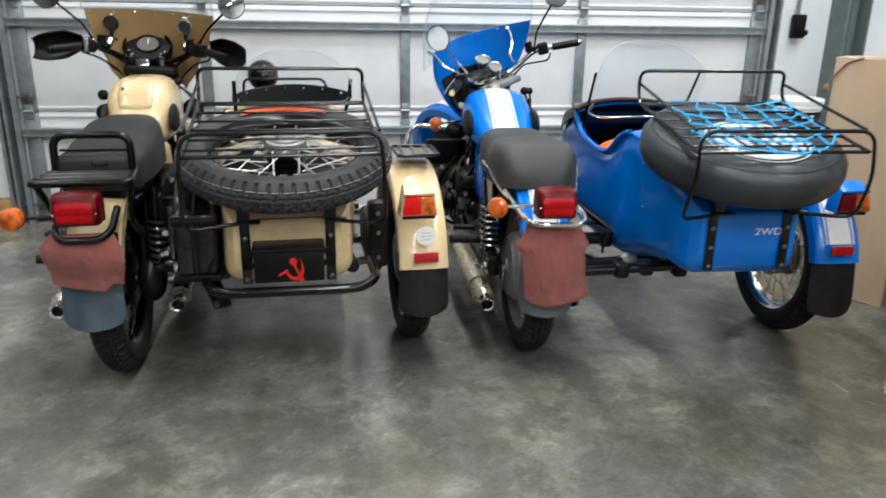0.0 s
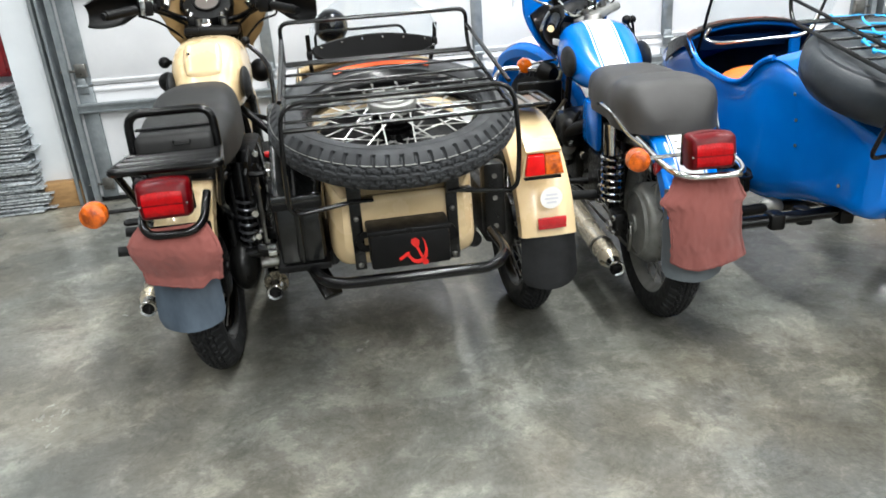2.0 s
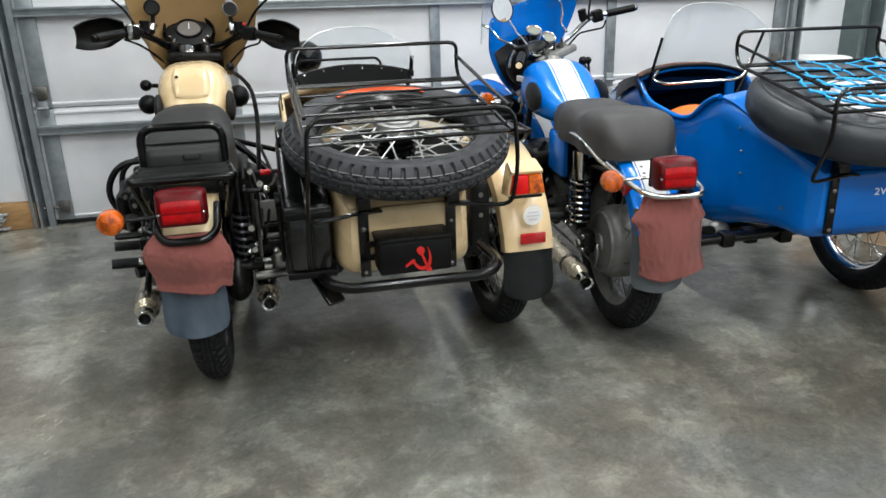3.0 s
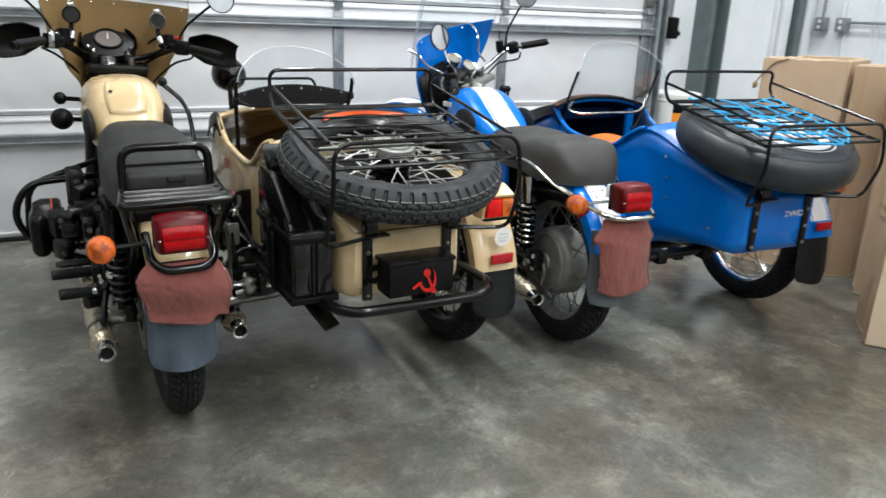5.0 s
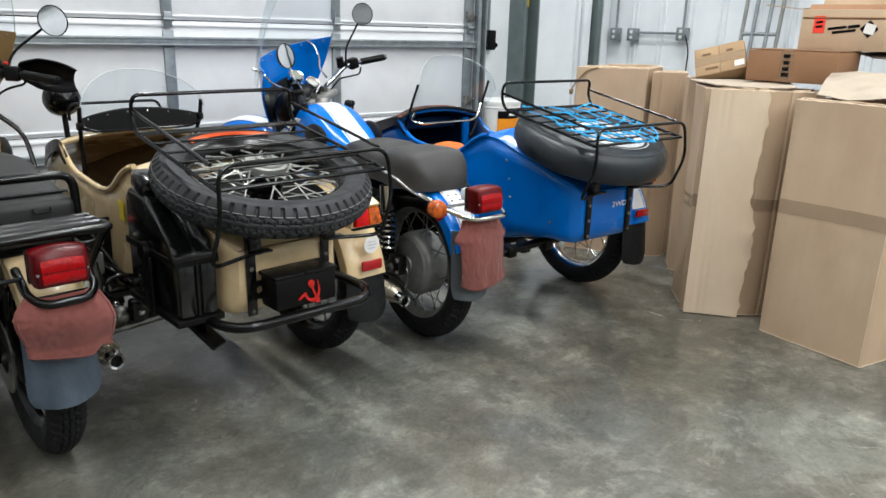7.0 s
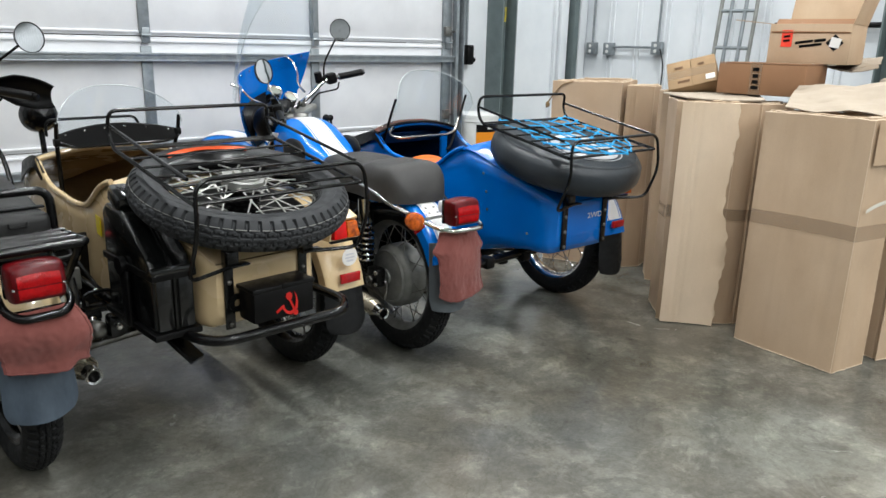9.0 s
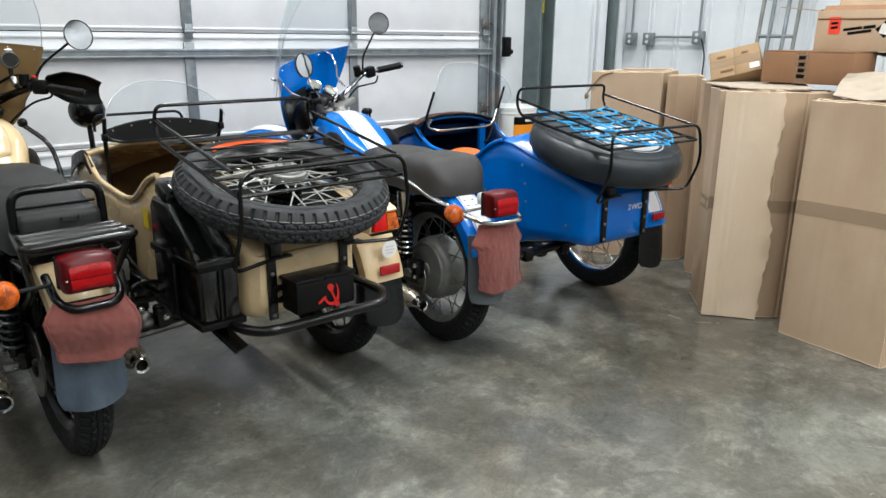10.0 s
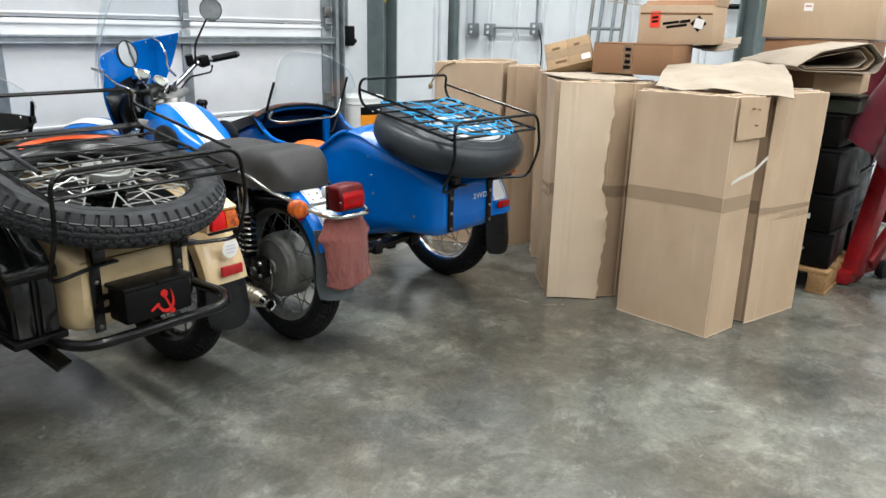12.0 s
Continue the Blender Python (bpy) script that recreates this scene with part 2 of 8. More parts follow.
    bp.inputs["Strength"].default_value, bp.inputs["Distance"].default_value = 0.10, 0.004
    L(noise(14, 10, 0.7), bp.inputs["Height"])
    L(bp.outputs[0], b.inputs["Normal"])
    return m


CONC = concrete()


# ---- mesh tools ----
def V(*a):
    return Vector(a)


def part(name, bm, material, parent=None, label="", sharp=40, flat=False):
    """One mesh object from a bmesh, under a parent."""
    me = bpy.data.meshes.new(name)
    bmesh.ops.recalc_face_normals(bm, faces=bm.faces)
    bm.to_mesh(me)
    bm.free()
    me.materials.append(material)
    if not flat:
        me.polygons.foreach_set("use_smooth", [True] * len(me.polygons))
        me.set_sharp_from_angle(angle=radians(sharp))
    ob = new(name, me)
    if parent:
        ob.parent = parent
    if label:
        ob["label"] = label
    return ob


def box(bm, c, s, bev=0.0, M=None, seg=2):
    r = bmesh.ops.create_cube(bm, size=1)
    vs = r["verts"]
    T = Matrix.Translation(c) @ (M if M is not None else Matrix()) @ Matrix.Diagonal((*s, 1))
    bmesh.ops.transform(bm, matrix=T, verts=vs)
    if bev:
        es = list({e for v in vs for e in v.link_edges})
        bmesh.ops.bevel(bm, geom=es, offset=bev, segments=seg, affect="EDGES", profile=0.5)
    return bm


def boxes(*a, **k):
    bm = bmesh.new()
    return box(bm, *a, **k)


def ring(bm, c, u, v, r, n):
    return [bm.verts.new(c + u * (r * math.cos(2 * math.pi * i / n)) + v * (r * math.sin(2 * math.pi * i / n))) for i in range(n)]


def skin(bm, rings, closed=False, cap=True, loop=True):
    k = len(rings)
    for a in range(k if closed else k - 1):
        A, B = rings[a], rings[(a + 1) % k]
        n = len(A)
        for i in range(n if loop else n - 1):
            j = (i + 1) % n
            try:
                bm.faces.new((A[i], A[j], B[j], B[i]))
            except ValueError:
                pass
    if cap and not closed and loop:
        bm.faces.new(rings[0][::-1])
        bm.faces.new(rings[-1])


def fillet(pts, rad, closed=False, k=5):
    """A polyline with rounded corners."""
    pts = [Vector(p) for p in pts]
    out = []
    n = len(pts)
    for i, p in enumerate(pts):
        if rad <= 0 or (not closed and i in (0, n - 1)):
            out.append(p)
            continue
        a, b = pts[i - 1], pts[(i + 1) % n]
        da, db = (a - p), (b - p)
        r = min(rad, da.length * 0.48, db.length * 0.48)
        s, e = p + da.normalized() * r, p + db.normalized() * r
        for q in range(k + 1):
            t = q / k
            out.append(s * (1 - t) ** 2 + p * 2 * t * (1 - t) + e * t * t)
    return out


def tube(bm, pts, r, n=8, closed=False, rad=0.03, r2=None):
    """A bent tube along points with rounded corners."""
    p = fillet(pts, rad, closed)
    k = len(p)
    rings = []
    up = None
    for i in range(k):
        if closed:
            d = (p[(i + 1) % k] - p[i - 1])
        else:
            d = p[min(i + 1, k - 1)] - p[max(i - 1, 0)]
        d.normalize()
        if up is None:
            up = d.orthogonal().normalized()
        up = (up - d * up.dot(d)).normalized()
        rr = r if r2 is None else r + (r2 - r) * i / (k - 1)
        rings.append(ring(bm, p[i], up, d.cross(up), rr, n))
    skin(bm, rings, closed)
    return bm


def tubes(*a, **k):
    return tube(bmesh.new(), *a, **k)


def cyl(bm, a, b, r, r2=None, n=16):
    return tube(bm, [a, b], r, n, rad=0, r2=r2)


def lathe(bm, prof, M=None, n=32, closed=False, arc=None):
    """Turn a profile of (radius, height) about z, then place it by M."""
    M = M or Matrix()
    rings = []
    if arc:
        angs = [arc[0] + (arc[1] - arc[0]) * i / n for i in range(n + 1)]
    else:
        angs = [2 * math.pi * i / n for i in range(n)]
    for a in angs:
        rings.append([bm.verts.new(M @ V(r * math.cos(a), r * math.sin(a), h)) for r, h in prof])
    skin(bm, rings, closed=not arc, cap=False, loop=closed)
    return bm


def dome(bm, c, s, n=16, m=10, M=None):
    r = bmesh.ops.create_uvsphere(bm, u_segments=n, v_segments=m, radius=1)
    bmesh.ops.transform(bm, matrix=Matrix.Translation(c) @ (M or Matrix()) @ Matrix.Diagonal((*s, 1)), verts=r["verts"])
    return bm


def grid(bm, f, nu, nv, thick=0.0):
    """A sheet from f(u, v), with some thickness."""
    vs = [[bm.verts.new(f(i / nu, j / nv)) for j in range(nv + 1)] for i in range(nu + 1)]
    fs = [bm.faces.new((vs[i][j], vs[i + 1][j], vs[i + 1][j + 1], vs[i][j + 1])) for i in range(nu) for j in range(nv)]
    if thick:
        bmesh.ops.recalc_face_normals(bm, faces=fs)
        bmesh.ops.solidify(bm, geom=fs, thickness=thick)
    return bm


def thing(name, m, label, category, group="", kind=""):
    ob = new(name)
    ob.matrix_basis = m
    return tagged(ob, label, category, group, kind)


def smooth(x, table):
    """Value on a smooth curve through rows of (x, value)."""
    n = len(table)
    if x <= table[0][0]:
        return table[0][1]
    if x >= table[-1][0]:
        return table[-1][1]
    g = []
    for i in range(n):
        a, b = table[max(0, i - 1)], table[min(n - 1, i + 1)]
        g.append((b[1] - a[1]) / (b[0] - a[0]))
    for i in range(n - 1):
        (a, p), (b, q) = table[i], table[i + 1]
        if x <= b:
            h = b - a
            t = (x - a) / h
            return p * (2 * t ** 3 - 3 * t * t + 1) + g[i] * h * (t ** 3 - 2 * t * t + t) + q * (3 * t * t - 2 * t ** 3) + g[i + 1] * h * (t ** 3 - t * t)


def lerp(x, table):
    """Smoothly interpolated value from rows of (x, value)."""
    if x <= table[0][0]:
        return table[0][1]
    for (a, p), (b, q) in zip(table, table[1:]):
        if x <= b:
            t = (x - a) / (b - a)
            t = t * t * (3 - 2 * t)
            return p + (q - p) * t
    return table[-1][1]


# ---- the room ----
DOORY, WALLY, WALLX, LEFTX, BACKY, CEIL = 4.90, 5.30, 5.03, -9.0, -9.0, 4.4
floor = part("floor", boxes((-2.0, -1.85, -0.1), (14.5, 14.8, 0.2)), CONC, flat=True)
tagged(floor, "mottled grey polished concrete workshop floor", "floor", kind="structure")
ceiling = part("ceiling", boxes((-2.0, -1.85, CEIL + 0.1), (14.5, 14.8, 0.2)), WALLD, flat=True)
tagged(ceiling, "plain grey workshop ceiling", "ceiling", kind="structure")
D0, D1 = -1.78, 2.95
bm = boxes(((D1 + WALLX) / 2 + 0.1, WALLY + 0.08, CEIL / 2), (WALLX - D1 + 0.3, 0.16, CEIL))
box(bm, ((LEFTX + D0) / 2 - 0.1, WALLY + 0.08, CEIL / 2), (D0 - LEFTX + 0.3, 0.16, CEIL))
box(bm, ((D0 + D1) / 2, WALLY + 0.08, 3.25), (D1 - D0, 0.16, CEIL - 2.6))
tagged(part("wall_north", bm, WALLW, flat=True), "white sheet-metal wall round an overhead door", "wall", kind="structure")
tagged(part("wall_west", boxes((LEFTX - 0.1, -1.85, CEIL / 2), (0.2, 14.6, CEIL)), WALLD, flat=True), "plain grey workshop side wall", "wall", kind="structure")
tagged(part("wall_south", boxes((-2.0, BACKY - 0.1, CEIL / 2), (14.3, 0.2, CEIL)), WALLD, flat=True), "plain grey workshop end wall", "wall", kind="structure")
bm = boxes((WALLX + 0.1, -1.85, CEIL / 2), (0.2, 14.6, CEIL))
y = 5.0
while y > -4:
    for dy in (0, 0.05):
        box(bm, (WALLX - 0.006, y - dy, CEIL / 2), (0.016, 0.022, CEIL - 0.02), 0.004)
    y -= 0.305
tagged(part("wall_east", bm, WALLW), "bluish white ribbed metal wall", "wall", kind="structure")

# overhead door: sections with ribs, struts, stiles and rollers
door = thing("door_1", pose(0, DOORY, 0), "closed white sectional overhead door with galvanised struts", "garage door", kind="structure")
zs = [0.02, 0.668, 1.296, 1.902, 2.512, 2.65]
for a, b in zip(zs, zs[1:]):
    bm = boxes(((D0 + D1) / 2, 0.02, (a + b) / 2), (D1 - D0 - 0.06, 0.03, b - a - 0.005), 0.004)
    box(bm, ((D0 + D1) / 2, 0.002, b - 0.026), (D1 - D0 - 0.06, 0.014, 0.018), 0.005)
    box(bm, ((D0 + D1) / 2, 0.002, a + 0.024), (D1 - D0 - 0.06, 0.014, 0.014), 0.004)
    part("panel", bm, DOORW, door)
for z in (0.555, 1.185, 1.79, 2.4):
    bm = bmesh.new()
    for dz, dy, t in ((-0.024, -0.028, 0.010), (0.012, -0.028, 0.016), (-0.006, -0.04, 0.006)):
        box(bm, ((D0 + D1) / 2, dy, z + dz), (D1 - D0 - 0.1, 0.05 if dy > -0.03 else 0.012, t if dy > -0.03 else 0.034), 0.002)
    part("strut", bm, GALV, door, "galvanised reinforcing strut")
for x in (-0.65, 0.545, 1.67):
    for a, b in zip(zs, zs[1:]):
        part("stile", boxes((x, -0.004, (a + b) / 2 - 0.02), (0.062, 0.018, b - a - 0.07), 0.002), GALV, door)
for x in (D0 + 0.1, D1 - 0.1):
    for a, b in zip(zs, zs[1:]):
        part("stile", boxes((x, -0.004, (a + b) / 2), (0.085, 0.02, b - a - 0.01), 0.002), GALV, door)
for x in (-0.65, 0.545, 1.67, D0 + 0.1, D1 - 0.1):
    for z in zs[1:-1]:
        bm = boxes((x, -0.018, z + 0.005), (0.045, 0.022, 0.085), 0.003)
        cyl(bm, (x - 0.03, -0.034, z + 0.005), (x + 0.03, -0.034, z + 0.005), 0.009, n=10)
        part("hinge", bm, GALV, door)
part("bottom_seal", boxes(((D0 + D1) / 2, 0.015, 0.012), (D1 - D0 - 0.06, 0.05, 0.024), 0.005), RUBBER, door)
for sx, x in ((-1, D0), (1, D1)):
    bm = boxes((x + sx * 0.02, -0.02, 1.3), (0.012, 0.11, 2.6))
    box(bm, (x + sx * 0.0, 0.035, 1.3), (0.06, 0.01, 2.6))
    box(bm, (x - sx * 0.035, -0.055, 1.3), (0.03, 0.012, 2.6))
    box(bm, (x - sx * 0.045, -0.04, 1.3), (0.006, 0.03, 2.6))
    part("track", bm, GALV, door, "galvanised roller track")
    for z in zs[:-1]:
        bm = bmesh.new()
        cyl(bm, (x - sx * 0.10, -0.035, z + 0.09), (x + sx * 0.0, -0.035, z + 0.09), 0.007, n=8)
        cyl(bm, (x - sx * 0.045, -0.035, z + 0.09), (x - sx * 0.02, -0.035, z + 0.09), 0.022, n=14)
        box(bm, (x - sx * 0.11, -0.03, z + 0.09), (0.06, 0.03, 0.07), 0.004)
        part("roller", bm, STEEL, door)
# jambs and columns beside the door
bm = boxes((3.26, WALLY - 0.06, 1.9), (0.62, 0.12, 3.8), 0.004)
tagged(part("trim", bm, WALLW), "white door jamb panel", "jamb", kind="structure")
col = thing("steel_column", pose(3.655, WALLY - 0.17, 0), "grey-green painted steel building column", "column", kind="structure")
bm = boxes((-0.095, -0.03, 1.9), (0.012, 0.22, 3.8))
box(bm, (0.075, -0.03, 1.9), (0.012, 0.20, 3.8))
box(bm, (0, 0.0, 1.9), (0.18, 0.012, 3.8))
for dx in (-0.05, -0.015, 0.02, 0.055):
    box(bm, (dx, -0.008, 1.9), (0.006, 0.008, 3.8))
part("flange", bm, PAINTSTEEL, col)
part("label", boxes((0.06, -0.009, 1.55), (0.02, 0.002, 0.12)), YELLOW, col)
bm = bmesh.new()
for x, yy, w, d in ((4.56, WALLY - 0.02, 0.03, 0.04), (4.64, WALLY - 0.035, 0.10, 0.07), (4.93, WALLY - 0.03, 0.10, 0.06)):
    box(bm, (x, yy, 1.9), (w, d, 3.8), 0.004)
tagged(part("trim", bm, WALLW), "cream-white steel corner trim", "trim", kind="structure")
bm = boxes((4.78, WALLY - 0.05, 1.9), (0.07, 0.10, 3.8), 0.006)
box(bm, (4.70, WALLY - 0.012, 1.9), (0.02, 0.024, 3.8), 0.003)
tagged(part("trim", bm, PAINTSTEEL), "grey steel corner trim", "trim", kind="structure")
bm = boxes((-1.93, WALLY - 0.2, 1.9), (0.24, 0.4, 3.8), 0.004)
tagged(part("trim", bm, WALLW), "pale grey door jamb panel", "jamb", kind="structure")
bm = boxes((-1.835, 4.93, 1.9), (0.02, 0.2, 3.8), 0.003)
tagged(part("trim", bm, GALV), "galvanised door jamb angle", "jamb", kind="structure")

# ceiling lamps: rows of strip lights that run towards the door
for lx, power in ((-4.6, 18), (-1.95, 34), (0.6, 132), (3.4, 92)):
    for ly, share in ((-5.5, 0.9), (-2.6, 1.15), (0.6, 0.9), (3.6, 1.0)):
        lamp = thing("ceiling_light", pose(lx, ly, CEIL - 0.12), "long white strip light with glowing tubes", "ceiling light", "ceiling lights")
        part("housing", boxes((0, 0, 0.06), (0.2, 2.2, 0.1), 0.01), WALLW, lamp)
        part("diffuser", boxes((0, 0, 0.0), (0.13, 2.16, 0.02), 0.005), GLOW, lamp)
        ld = bpy.data.lights.new("strip", "AREA")
        ld.shape, ld.size, ld.size_y, ld.energy, ld.color = "RECTANGLE", 0.13, 2.16, power * share, (0.96, 0.985, 0.985)
        lo = new("strip", ld)
        lo.matrix_basis = pose(lx, ly, CEIL - 0.14)


# ---- motorcycles with sidecars ----
AX = Matrix(((0, 0, 1, 0), (1, 0, 0, 0), (0, 1, 0, 0), (0, 0, 0, 1)))  # turns a lathe's axis from z to x; angle 0 points ahead


def tyre_mesh(R, w=0.054, lugs=58):
    """A tyre about z: smooth walls, and a tread with zigzag grooves and notched shoulder lugs."""
    wall = [(R - 0.096, 0.030), (R - 0.088, 0.040), (R - 0.074, 0.0485), (R - 0.058, 0.0525), (R - 0.048, 0.0530), (R - 0.0475, 0.0538), (R - 0.0445, 0.0536), (R - 0.044, 0.0525), (R - 0.034, 0.0500)]
    na, rows = lugs * 8, [-1 + k / 13 for k in range(27)]

    def tread(a, q):
        """Tread surface: q from -1 to 1 across, a in eighths of a lug."""
        ang = q * 0.95
        r, h = R - 0.0285 * (1 - math.cos(ang)) / (1 - math.cos(0.95)), 0.0478 * math.sin(ang) / math.sin(0.95)
        f = (a / 8 + (0.5 if q < 0 else 0)) % 1.0
        zig = abs(f - 0.5) * 2
        e = abs(q)
        deep = 0.0
        if 0.46 < e < 0.97 and f < 0.20:
            deep = 0.0085 if e > 0.7 else 0.0065
        elif abs(e - (0.40 + 0.05 * zig)) < 0.04:
            deep = 0.006
        elif 0.2 < e < 0.4 and 0.5 < f < 0.7:
            deep = 0.006
        elif abs(e - (0.10 + 0.09 * zig)) < 0.045:
            deep = 0.0055
        return r - deep * math.cos(ang), h - math.copysign(deep * math.sin(abs(ang)), q)

    bm = bmesh.new()
    rings = []
    for i in range(na):
        an = 2 * math.pi * i / na
        prof = [(r, -h) for r, h in wall] + [tread(i, q) for q in rows] + [(r, h) for r, h in wall[::-1]]
        rings.append([bm.verts.new((r * math.cos(an), r * math.sin(an), h)) for r, h in prof])
    skin(bm, rings, closed=True, cap=False, loop=False)
    return bm


def once(name, bm, material, sharp=40):
    """A mesh that several things share."""
    ob = part(name, bm, material, None, "", sharp)
    me = ob.data
    bpy.data.objects.remove(ob)
    return me


def placed(name, me, parent, m=None, label=""):
    ob = new(name, me)
    ob.parent = parent
    if m is not None:
        ob.matrix_basis = m
    if label:
        ob["label"] = label
    return ob


# road tyres: darker rubber for shade low down; spare: lighter, lit and dusty
TYRE = once("tyre", tyre_mesh(0.33), RUBBER, 30)
SPARE = TYRE.copy()
SPARE.materials[0] = LITDUSTYRUBBER
SPOKES = {}


def wheel(parent, name, M, R, hub=0.06, hubw=0.05, hubmat=None, rimmat=None, spokes=36, spokemat=None, label=""):
    """A spoked wheel whose axle is the local z of M: the tyre, with rim, hub and spokes under it."""
    tyre = placed(name, SPARE if name == "spare_wheel" else TYRE, parent, M, label)
    rr = R - 0.098
    bm = lathe(bmesh.new(), [(rr + 0.016, 0.036), (rr + 0.014, 0.040), (rr + 0.002, 0.036), (rr - 0.008, 0.022), (rr - 0.016, 0.014), (rr - 0.018, 0), (rr - 0.016, -0.014), (rr - 0.008, -0.022),
                             (rr + 0.002, -0.036), (rr + 0.014, -0.040), (rr + 0.016, -0.036), (rr + 0.004, 0)], None, 56, closed=True)
    part("rim", bm, rimmat or BLACK, tyre)
    prof = [(0.0, hubw + 0.012), (0.018, hubw + 0.012), (0.02, hubw + 0.004), (hub * 0.62, hubw + 0.002), (hub * 0.9, hubw), (hub, hubw - 0.006), (hub, hubw - 0.014)]
    for k in range(4):
        z = hubw - 0.02 - k * (2 * hubw - 0.04) / 4
        prof += [(hub * 0.8, z), (hub * 0.8, z - 0.006), (hub * 0.95, z - 0.008), (hub * 0.95, z - 0.014)]
    prof += [(hub, -hubw + 0.006), (hub * 0.9, -hubw), (0.02, -hubw - 0.004), (0.0, -hubw - 0.006)]
    part("hub", lathe(bmesh.new(), prof, None, 32), hubmat or DARK, tyre)
    sm = spokemat or CHROME
    if sm.name not in SPOKES:
        SPOKES[sm.name] = once("spoke", cyl(cyl(bmesh.new(), (0, 0, 0), (0, 0, 0.93), 0.0022, n=6), (0, 0, 0.90), (0, 0, 1), 0.0034, n=6), sm)
    for i in range(spokes):
        a = 2 * math.pi * i / spokes
        side = 1 if i % 2 else -1
        lean = 0.62 if (i // 2) % 2 else -0.62
        p = V(hub * 0.95 * math.cos(a + lean), hub * 0.95 * math.sin(a + lean), side * hubw * 0.8)
        q = V((rr - 0.012) * math.cos(a), (rr - 0.012) * math.sin(a), side * 0.006)
        d = q - p
        placed("spoke", SPOKES[sm.name], tyre, Matrix.Translation(p) @ d.to_track_quat("Z", "Y").to_matrix().to_4x4() @ Matrix.Diagonal((1, 1, d.length, 1)))
    return tyre


def fender_arc(bm, c, R, w, a0, a1, n=28, drop=0.035):
    prof = [(R - drop, -w), (R - 0.012, -w * 0.98), (R - 0.002, -w * 0.86), (R + 0.004, -w * 0.4), (R + 0.006, 0), (R + 0.004, w * 0.4), (R - 0.002, w * 0.86), (R - 0.012, w * 0.98), (R - drop, w),
            (R - drop, w - 0.003), (R - 0.008, 0), (R - drop, -w + 0.003)]
    return lathe(bm, prof, Matrix.Translation(c) @ AX, n, closed=True, arc=(radians(a0), radians(a1)))


def tail_light(bike, c, w=0.142, h=0.105, d=0.062):
    """A red lens with an arched top and a crease across it, on a black base, with two screws."""
    x, y, z = c

    def face(px, pz, dy):
        t, b = max(0.0, pz - 0.004), max(0.0, -0.024 - pz)
        k = min(1.0, max(0.0, (0.012 - dy) / 0.03))
        return V(x + px * (1 - 0.10 * max(0, -pz / h)), y + dy + k * (0.30 * t + 0.25 * b), z + pz + (0.007 * (1 - (2 * px / w) ** 2) if pz > 0 else 0))

    bm = bmesh.new()
    rings = []
    for dy, s in ((0.03, 0.95), (0.0, 1.0), (-0.016, 0.99), (-0.030, 0.95), (-0.037, 0.88), (-0.040, 0.78), (-0.041, 0.5), (-0.042, 0.2)):
        pts = fillet([(-w / 2 * s, 0, -h / 2 * s), (w / 2 * s, 0, -h / 2 * s), (w / 2 * s, 0, h / 2 * s), (-w / 2 * s, 0, h / 2 * s)], 0.012 * s, True, 5)
        fine = []
        for k, a in enumerate(pts):
            b = pts[(k + 1) % len(pts)]
            fine += [a.lerp(b, i / 8) for i in range(8)] if (b - a).length > 0.01 * s else [a]
        rings.append([bm.verts.new(face(p.x, p.z, dy)) for p in fine])
    skin(bm, rings)
    lens = part("tail_light", bm, REDLENS, bike, "red plastic tail light lens", sharp=28)
    part("light_base", boxes((x, y + 0.034, z), (w * 0.97, 0.018, h * 0.95), 0.005), BLACK, lens)
    # light inside the clear red lens, painted as two brighter ribbed patches
    for z0, z1 in ((-0.34, -0.06), (-0.03, 0.24)):
        part("lens_lit_core", grid(bmesh.new(), lambda u, v: face((v - 0.5) * w * 0.74, (z0 + (z1 - z0) * u) * h, -0.0425) + V(0, -0.0012 * math.sin(math.pi * u), 0), 6, 10, 0.002), REDCORE, lens, "brighter red patch for light inside the lens")
    part("lens_rim", tubes([face(px * w, pz * h, -0.012) + V(0, -0.002, 0) for px, pz in ((-0.47, 0.40), (-0.3, 0.49), (0, 0.495), (0.3, 0.49), (0.47, 0.40))], 0.003, 6, rad=0.01), REDLENS, lens)
    for sx in (-1, 1):
        part("screw", dome(bmesh.new(), face(sx * w * 0.43, -0.006, -0.036), (0.0045, 0.004, 0.0045), 10, 6), CHROME, lens)
    return lens


